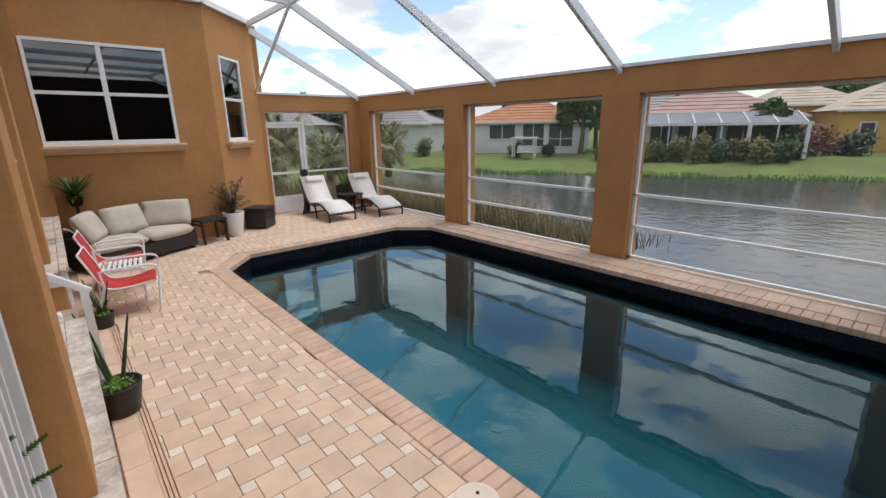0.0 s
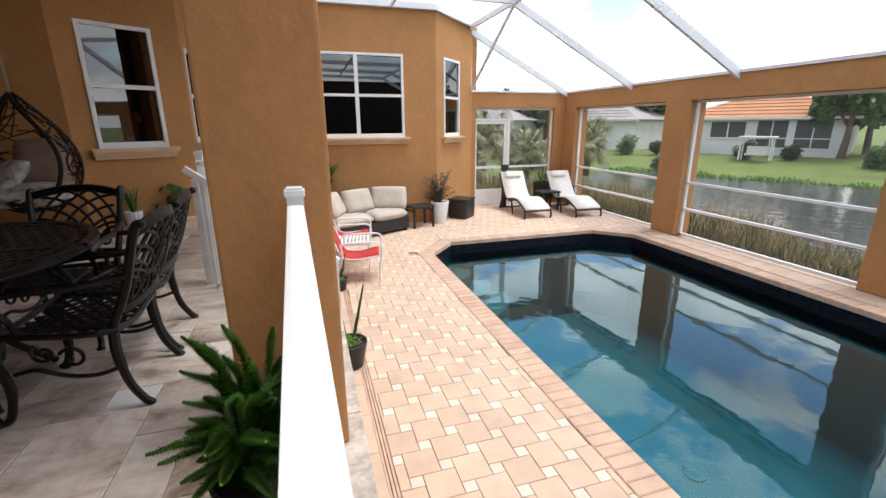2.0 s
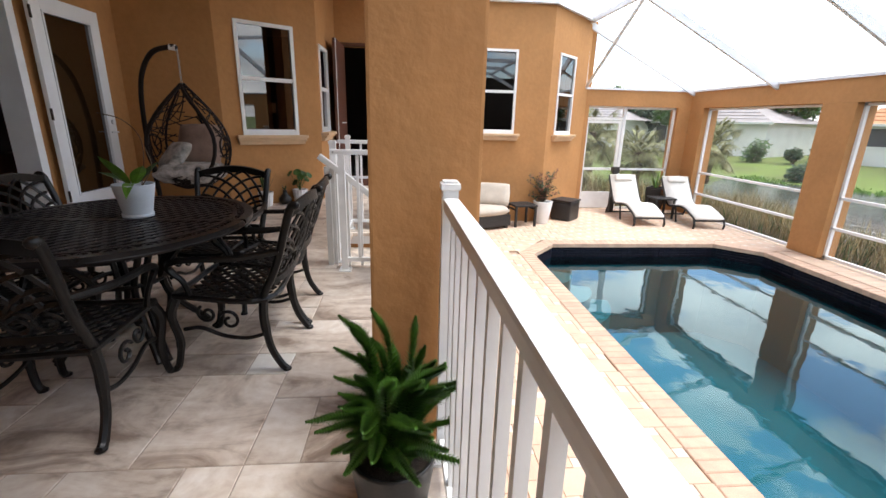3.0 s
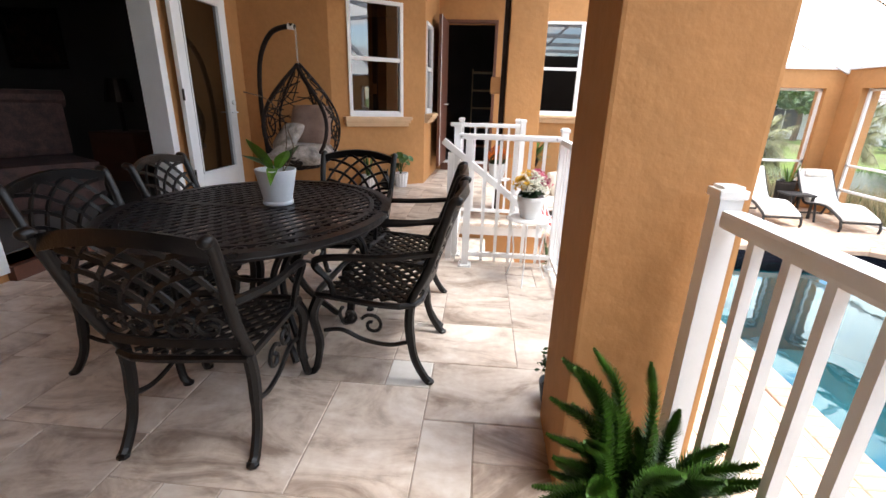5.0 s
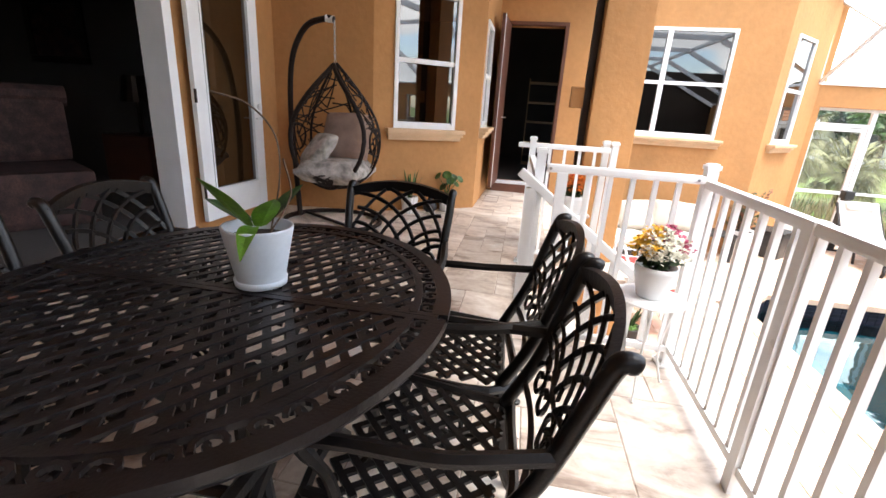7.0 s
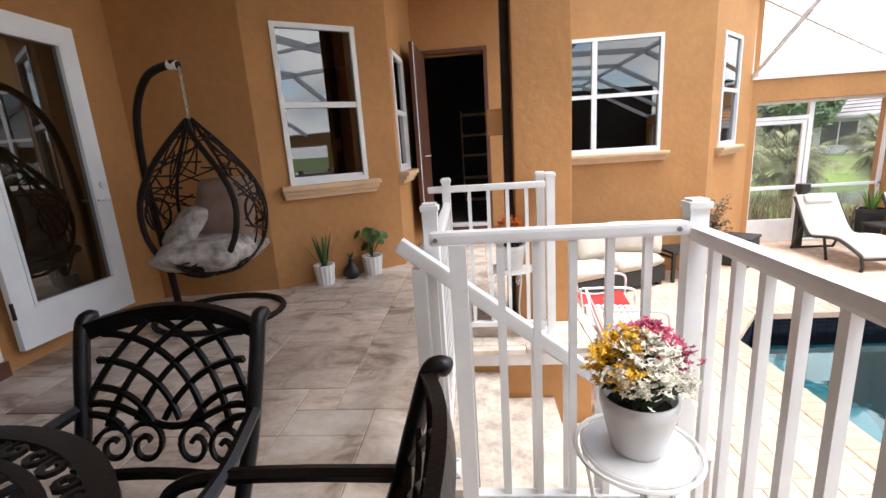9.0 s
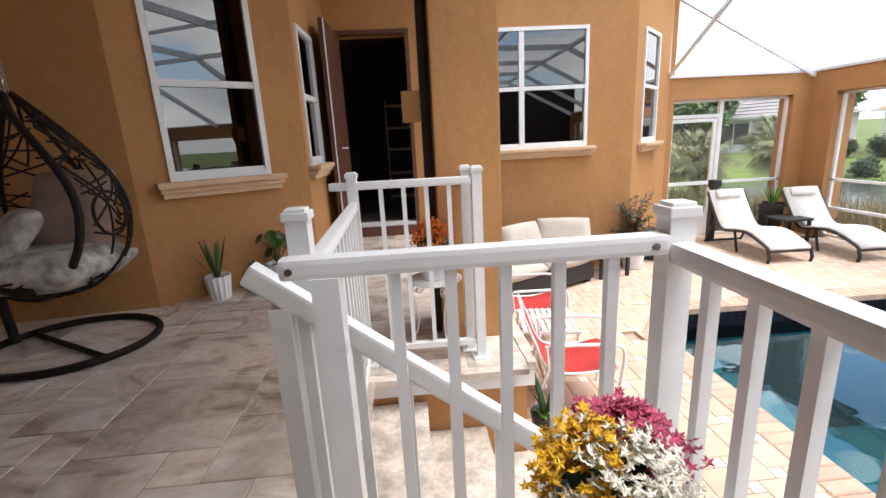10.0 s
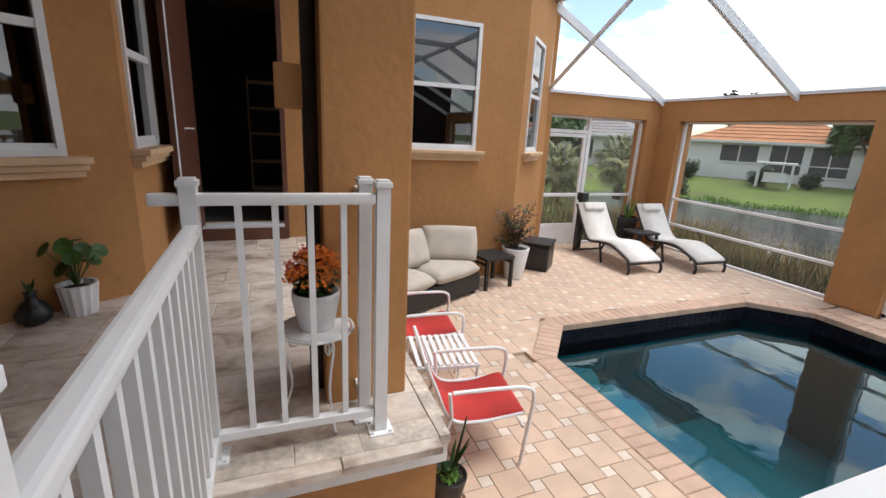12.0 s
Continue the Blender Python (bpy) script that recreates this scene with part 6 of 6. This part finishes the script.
for k, (s, off, r, hgt, mat) in enumerate(((15.2, 7.0, 1.3, 1.6, LEAF_DARK), (17.3, 8.5, 1.6, 1.7, LEAF_RED), (19.6, 9.0, 1.5, 1.5, LEAF_DARK), (21.8, 8.0, 1.0, 1.4, HEDGE), (24.8, 7.5, 1.4, 1.7, LEAF_DARK), (27.2, 8.0, 1.5, 1.6, LEAF), (14.6, 5.6, 0.9, 1.0, LEAF))):
    x, y = along(s, off)
    bush("shrub", (x, y, -0.95), (r, r, hgt), mat, "garden shrub on the far lawn", 900, 0.12)
for s, off, hgt, cr, mat in ((2.6, 8.6, 4.6, 2.0, LEAF), (3.6, 13.0, 6.0, 2.6, LEAF_DARK), (14.8, 9.4, 3.4, 1.7, LEAF), (13.5, 26, 7.0, 3.5, LEAF_DARK), (-12.0, 16, 5.0, 2.6, LEAF), (-16.0, 8, 4.2, 2.0, LEAF), (-20.5, 10, 4.0, 2.1, LEAF_DARK), (-26, 12, 5.0, 2.6, LEAF), (-31, 6, 5.0, 2.6, LEAF_DARK), (-36, 2, 5.5, 3.0, LEAF), (24, 24, 6.5, 3.5, LEAF), (32, 28, 6.5, 3.6, LEAF_DARK), (-6, 28, 6.6, 3.4, LEAF_DARK), (6, 30, 6.5, 3.4, LEAF)):
    x, y = along(s, off)
    tree((x, y, -0.9), hgt, cr, mat, "leafy green tree behind the lake houses")

b = thing("garden_swing", (27.2, 21.4, -0.98), SHORE_TURN, "white garden swing seat on the far lawn", "garden swing")
for x in (-0.8, 0.8):
    for y in (-0.4, 0.4):
        part("post", one_box((x - 0.04, y - 0.04, 0), (x + 0.04, y + 0.04, 1.35)), HOUSEWHITE, b)
part("canopy", one_box((-0.95, -0.5, 1.35), (0.95, 0.5, 1.45), None, 0.03), HOUSEWHITE, b)
part("bench", one_box((-0.55, -0.25, 0.30), (0.55, 0.25, 0.42), None, 0.03), HOUSEWHITE, b)
part("backrest", one_box((-0.55, 0.22, 0.42), (0.55, 0.30, 0.85), None, 0.03), HOUSEWHITE, b)

# low stuff on the shore and the reeds under the screens
b = bmesh.new()
for _ in range(5200):
    s = rg.uniform(-34, 42)
    x, y = along(s, rg.uniform(0.2, 1.9) + 0.5 * noise.noise((s * 0.3, 0, 0)))
    p = Vector((x, y, -1.66))
    hgt = rg.uniform(0.06, 0.24) * (1.0 + 0.9 * noise.noise((s * 0.5, 3, 0)))
    q = Vector((rg.uniform(-0.1, 0.1), rg.uniform(-0.1, 0.1), max(0.08, hgt)))
    w = Vector((SHORE.x, SHORE.y, 0)) * 0.06
    b.faces.new([b.verts.new(v) for v in (p - w, p + w, p + q)])
tagged(finish(b, "shore_grass", LEAF_LIGHT), "bright green weeds along the far shore", "grass", kind="stuff")
for nm, mat, count, seed, tall in (("reeds", LEAF_DRY, 8600, 5, 0.85), ("reeds_green", LEAF, 3000, 6, 0.7)):
    b = bmesh.new()
    rq = random.Random(seed)
    for _ in range(count):
        x = 7.7 + abs(rq.gauss(0, 1.0)) * 1.1
        y = rq.uniform(4.2, 14.5)
        if rq.random() < 0.35:
            x, y = rq.uniform(3.6, 12.5), 11.7 + abs(rq.gauss(0, 2.6))
        hgt = tall * rq.uniform(0.5, 1.2) * (0.75 + 0.6 * noise.noise((x * 0.8, y * 0.8, 0)))
        if y < 6.0:
            hgt *= 0.55 + 0.25 * (y - 4.2)
        p = Vector((x, y, -1.05 - 0.13 * max(0, x - 7.6)))
        lean = Vector((rq.uniform(-0.25, 0.25), rq.uniform(-0.25, 0.25), 1)) * hgt
        w = Vector((rq.uniform(-1, 1), rq.uniform(-1, 1), 0)).normalized() * 0.010
        m0, m1 = b.verts.new(p + lean * 0.55 - w), b.verts.new(p + lean * 0.55 + w)
        b.faces.new((b.verts.new(p - w), b.verts.new(p + w), m1, m0))
        b.faces.new((m0, m1, b.verts.new(p + lean + Vector((lean.x * 0.5, lean.y * 0.5, 0)))))
    tagged(finish(b, nm, mat), "tall straw-coloured reeds on the near bank" if nm == "reeds" else "tall green reeds on the near bank", "reeds", kind="stuff")

# ---- pool fittings ----
d = thing("pool_drain", (4.3, 3.55, DECK - 1.745), 0, "pale round drain cover on the pool floor", "drain cover")
part("cover", lathe(bmesh.new(), [(0.12, 0), (0.12, 0.02), (0.09, 0.03)], 24), PLASTER, d)
d = thing("skimmer_lid", (2.02, 1.72, DECK + 0.001), 0, "round cream skimmer lid set in the pavers", "lid")
part("lid", lathe(bmesh.new(), [(0.13, 0), (0.13, 0.008), (0.11, 0.012)], 28), PAVER_SMALL, d)
part("finger_hole", lathe(bmesh.new(), [(0.012, 0.012), (0.012, 0.014), (0.008, 0.014)], 10, (0.04, 0.03, 0)), BLACKPOT, d)
d = thing("deck_drain", (0.78, -3.2, DECK), 0, "long tan slotted drain set along the deck", "drain")
for x in (-0.022, 0.0, 0.022):
    part("slot_strip", one_box((x - 0.008, 0, -0.03), (x + 0.008, 12.2, 0.001)), COPING, d)

# waterline tiles: small dark squares round the pool
def ring_points(outline, step):
    n = len(outline)
    for i in range(n):
        p, q = Vector((*outline[i], 0)), Vector((*outline[(i + 1) % n], 0))
        k = max(1, round((q - p).length / step))
        for j in range(k):
            yield p + (q - p) * (j / k), p + (q - p) * ((j + 1) / k)


b = bmesh.new()
for p, q in ring_points(POOL, 0.10):
    d = (q - p).normalized()
    nrm = Vector((-d.y, d.x, 0))
    inward = nrm if (Vector((4.3, 3.0, 0)) - p).dot(nrm) > 0 else -nrm
    for z0, z1 in ((DECK - 0.253, DECK - 0.206), (DECK - 0.204, DECK - 0.157), (DECK - 0.155, DECK - 0.108), (DECK - 0.106, DECK - 0.059)):
        a, c = p + d * 0.003, q - d * 0.003
        vs = []
        for off in (0.0, 0.008):
            vs.append([b.verts.new(Vector((v.x, v.y, z)) + inward * off) for v, z in ((a, z0), (c, z0), (c, z1), (a, z1))])
        b.faces.new(vs[1])
        for k in range(4):
            b.faces.new((vs[0][k], vs[0][(k + 1) % 4], vs[1][(k + 1) % 4], vs[1][k]))
tagged(finish(b, "waterline_tiles", WATERTILE, basin), "small dark glazed tiles along the waterline", kind="stuff")
bm = bmesh.new()
for i in range(len(POOL)):
    p, q = POOL[i], POOL[(i + 1) % len(POOL)]
    bm.faces.new([bm.verts.new(v) for v in ((*p, DECK - 0.4), (*q, DECK - 0.4), (*q, DECK - 0.03), (*p, DECK - 0.03))])
finish(bm, "waterline_band", WATERTILE, basin)

# ---- pieces: travertine floor, pavers, coping ----
def slab_mesh(name, w, h, t, mat, cut=0.004):
    """One flat piece with a small chamfer, its top at z = 0."""
    b = bmesh.new()
    lo = [b.verts.new(p) for p in ((0, 0, -t), (w, 0, -t), (w, h, -t), (0, h, -t))]
    mid = [b.verts.new(p) for p in ((0, 0, -cut), (w, 0, -cut), (w, h, -cut), (0, h, -cut))]
    hi = [b.verts.new(p) for p in ((cut, cut, 0), (w - cut, cut, 0), (w - cut, h - cut, 0), (cut, h - cut, 0))]
    for r0, r1 in ((lo, mid), (mid, hi)):
        for k in range(4):
            b.faces.new((r0[k], r0[(k + 1) % 4], r1[(k + 1) % 4], r1[k]))
    b.faces.new(hi)
    me = bpy.data.meshes.new(name)
    b.to_mesh(me)
    b.free()
    me.materials.append(mat)
    return me


def joined(name, pieces, t, mat, parent, label):
    """Many flat pieces in one mesh: (x, y, w, h, z)."""
    vs, fs = [], []
    for x, y, w, h, z in pieces:
        n, c = len(vs), 0.004
        vs += [(x, y, z - t), (x + w, y, z - t), (x + w, y + h, z - t), (x, y + h, z - t), (x, y, z - c), (x + w, y, z - c), (x + w, y + h, z - c), (x, y + h, z - c), (x + c, y + c, z), (x + w - c, y + c, z), (x + w - c, y + h - c, z), (x + c, y + h - c, z)]
        for o in (0, 4):
            fs += [(n + o + k, n + o + (k + 1) % 4, n + o + 4 + (k + 1) % 4, n + o + 4 + k) for k in range(4)]
        fs.append((n + 8, n + 9, n + 10, n + 11))
    me = bpy.data.meshes.new(name)
    me.from_pydata(vs, [], fs)
    me.materials.append(mat)
    ob = new(name, me)
    ob.parent = parent
    return tagged(ob, label, kind="stuff")


# travertine in mixed sizes on a 0.2 m module
U = 0.203
NX, NY = 20, 62
X0, Y0 = WEST - 0.118, -3.287
used = set()
for i in range(NX):
    for j in range(NY):
        cx, cy = X0 + (i + 0.5) * U, Y0 + (j + 0.5) * U
        if cx > -0.40 and 4.30 < cy < 5.54:
            used.add((i, j))
        if cx > 0.50:
            used.add((i, j))
sizes = ((3, 2), (2, 3), (2, 2), (2, 1), (1, 2), (3, 3), (2, 2), (1, 1))
rt = random.Random(12)
near, rest, meshes = [], [], {}
light_tile = (14, 29)
for j in range(NY):
    for i in range(NX):
        if (i, j) in used:
            continue
        order = [sizes[rt.randrange(len(sizes))] for _ in range(4)] + [(1, 1)]
        if (i, j) == light_tile:
            order = [(1, 1)]
        for w, h in order:
            cells = [(i + a, j + c) for a in range(w) for c in range(h)]
            if all(a < NX and c < NY and (a, c) not in used and ((a, c) != light_tile or (w, h) == (1, 1)) for a, c in cells):
                used.update(cells)
                x, y = X0 + i * U, Y0 + j * U
                near.append((x, y, w, h)) if (0.3 < y < 7.4 and x > -2.9 and len(near) < 300) else rest.append((x + 0.002, y + 0.002, w * U - 0.004, h * U - 0.004, rt.uniform(-0.0015, 0.0015)))
                break
for x, y, w, h in near:
    pale = abs(x - (X0 + light_tile[0] * U)) < 0.01 and abs(y - (Y0 + light_tile[1] * U)) < 0.01
    key = (w, h, pale)
    if key not in meshes:
        meshes[key] = slab_mesh("tile", w * U - 0.004, h * U - 0.004, 0.034, PALE_TILE if pale else TRAV, 0.003)
    tile = new("tile", meshes[key])
    tile.location = (x + 0.002, y + 0.002, rt.uniform(-0.0015, 0.0015))
    tile.parent = floor
joined("floor_tiles", rest, 0.034, TRAV, floor, "travertine floor tiles in mixed sizes")
# stone edge of the lanai
k = 0
y = -3.2
while y < 9.0:
    ln = rt.uniform(0.35, 0.62)
    if not (y + ln > 4.30 and y < 5.54):
        b = one_box((0.492, y + 0.002, -0.045), (0.60 if y < 5 else 0.56, y + ln - 0.002, 0.002 + rt.uniform(0, 0.002)), None, 0.005)
        e = finish(b, "edge_stone", TRAV_EDGE, floor)
    y += ln
x = -0.39
while x < 0.5:
    ln = min(rt.uniform(0.22, 0.34), 0.545 - x)
    finish(one_box((x + 0.002, 5.505, -0.045), (x + ln - 0.002, 5.63, 0.003), None, 0.005), "edge_stone", TRAV_EDGE, floor)
    x += ln

# peach pavers with small cream squares between them
PA, PB = 0.205, 0.083
def in_pool(x, y, m):
    if y > 7.75 + m or x < 2.29 - m or x > 6.30 + m:
        return False
    if y - 7.14 > (x - 2.29) * 1.196 + m * 1.5:
        return False
    if (y - 7.75) > (5.75 - x) + m * 1.41:
        return False
    return True


def trimmed(x, y, w):
    """The rest of a paver after cutting at the drain, the coping and the walls; None where nothing is left."""
    x1, y1 = x + w, y + w
    x, y = max(x, 0.815), max(y, -3.0)
    x1, y1 = min(x1, EAST), min(y1, NORTH + 0.2)
    cy = (y + y1) / 2
    if cy < 7.05 and x < 2.077:
        x1 = min(x1, 2.077)
    if cy > 7.9 and 2.5 < (x + x1) / 2 < 6.1:
        y = max(y, 7.963)
    if x1 - x < 0.012 or y1 - y < 0.012:
        return None
    if any(in_pool(px, py, COPE - 0.03) for px in (x, (x + x1) / 2, x1) for py in (y, (y + y1) / 2, y1)):
        return None
    if x1 > 6.54 and y < 7.35:
        return None
    cx, cy = (x + x1) / 2, (y + y1) / 2
    if cy > WALL_A + 0.25 and cy - WALL_A > (cx - 3.08) * 1.05 + 0.35:
        return None
    return x, y, x1 - x, y1 - y


big, small = [], []
for i in range(-90, 120):
    for j in range(-120, 90):
        x = 1.085 + i * PA + j * PB
        y = 2.715 + i * PB - j * PA
        for px, py, w, lst in ((x, y, PA, big), (x - PB, y + PA - PB, PB, small)):
            r = trimmed(px + 0.0018, py + 0.0018, w - 0.0036)
            if r:
                lst.append(r)
m_big, m_small = slab_mesh("paver", PA - 0.0036, PA - 0.0036, 0.033, PAVER, 0.003), slab_mesh("small_paver", PB - 0.0036, PB - 0.0036, 0.033, PAVER_SMALL, 0.003)
rest_big, rest_small = [], []
for lst, me, restlist, w in ((big, m_big, rest_big, PA - 0.0036), (small, m_small, rest_small, PB - 0.0036)):
    lst.sort(key=lambda p: (p[0] - 1.3) ** 2 * 0.4 + (p[1] - 3.6) ** 2)
    made = 0
    for x, y, pw, ph in lst:
        z = DECK + rt.uniform(-0.0012, 0.0012)
        if made < 290 and abs(pw - w) < 1e-4 and abs(ph - w) < 1e-4:
            o = new(me.name.split(".")[0], me)
            o.location = (x, y, z)
            o.parent = deck
            made += 1
        else:
            restlist.append((x, y, pw, ph, z))
joined("pavers", rest_big, 0.033, PAVER, deck, "square peach concrete pavers")
joined("small_pavers", rest_small, 0.033, PAVER_SMALL, deck, "small cream accent pavers")
# plain border strip beside the lanai
strip = [(0.60, -3.1 + k * 0.4, 0.15, 0.396, DECK) for k in range(29)]
joined("border_pavers", strip, 0.033, PAVER, deck, "plain peach border pavers along the wall")

# coping bricks round the pool
BR = 0.103
brick = slab_mesh("coping_brick", COPE, BR - 0.004, 0.07, COPING, 0.008)
n = len(POOL)
count = 0
extra = []
for i in range(n):
    p, q = Vector((*POOL[i], 0)), Vector((*POOL[(i + 1) % n], 0))
    d = (q - p).normalized()
    out = Vector((-d.y, d.x, 0))
    if (Vector((4.3, 3.0, 0)) - p).dot(out) > 0:
        out = -out
    k = max(1, round((q - p).length / BR))
    for j in range(k):
        o = p + (q - p) * ((j + 0.02) / k)
        ang = math.atan2(out.y, out.x)
        m = Matrix.Translation((o.x, o.y, DECK + 0.003)) @ Matrix.Rotation(ang, 4, "Z")
        if (Matrix.Rotation(ang, 3, "Z") @ Vector((0, 1, 0))).dot(d) < 0:
            m = m @ Matrix.Translation((0, -BR, 0))
        m = m @ Matrix.Translation((-0.02, 0, 0))
        if -0.2 < o.y and count < 300:
            b = new("coping_brick", brick)
            b.matrix_local = m
            b.parent = deck
            count += 1
        else:
            extra.append(m)
vs, fs = [], []
for m in extra:
    o = len(vs)
    vs += [tuple(m @ v.co) for v in brick.vertices]
    fs += [tuple(o + i for i in p.vertices) for p in brick.polygons]
if vs:
    me = bpy.data.meshes.new("coping_bricks")
    me.from_pydata(vs, [], fs)
    me.materials.append(COPING)
    ob = new("coping_bricks", me)
    ob.parent = deck
    tagged(ob, "pink coping bricks along the pool edge", kind="stuff")
# corner wedges of the coping and the strip behind it on the lake side
normals = []
for i in range(n):
    p, q = Vector((*POOL[i], 0)), Vector((*POOL[(i + 1) % n], 0))
    d = (q - p).normalized()
    out = Vector((-d.y, d.x, 0))
    normals.append(-out if (Vector((4.3, 3.0, 0)) - p).dot(out) > 0 else out)
for i in range(1, 5):
    c, n0, n1 = Vector((*POOL[i], 0)), normals[i - 1], normals[i]
    fan = [c] + [c + (n0 * (1 - t) + n1 * t).normalized() * 0.208 for t in (0.03, 0.5, 0.97)]
    finish(prism(bmesh.new(), [(v.x, v.y) for v in fan], DECK - 0.06, DECK + 0.002), "corner_brick", COPING, deck)
side = [(6.53, -3.0 + k * 0.205, 0.36, 0.201, DECK + 0.004) for k in range(50)]
joined("lake_side_pavers", side, 0.037, PAVER, deck, "peach pavers between pool and screen wall")
for cut in ([(2.079, 7.05), (2.10, 7.23), (2.655, 7.962), (2.5, 7.962), (2.079, 7.962)], [(5.85, 7.962), (6.515, 7.30), (6.90, 7.30), (6.90, 7.962)]):
    finish(prism(bmesh.new(), cut, DECK - 0.034, DECK - 0.001), "cut_paver", PAVER, deck)
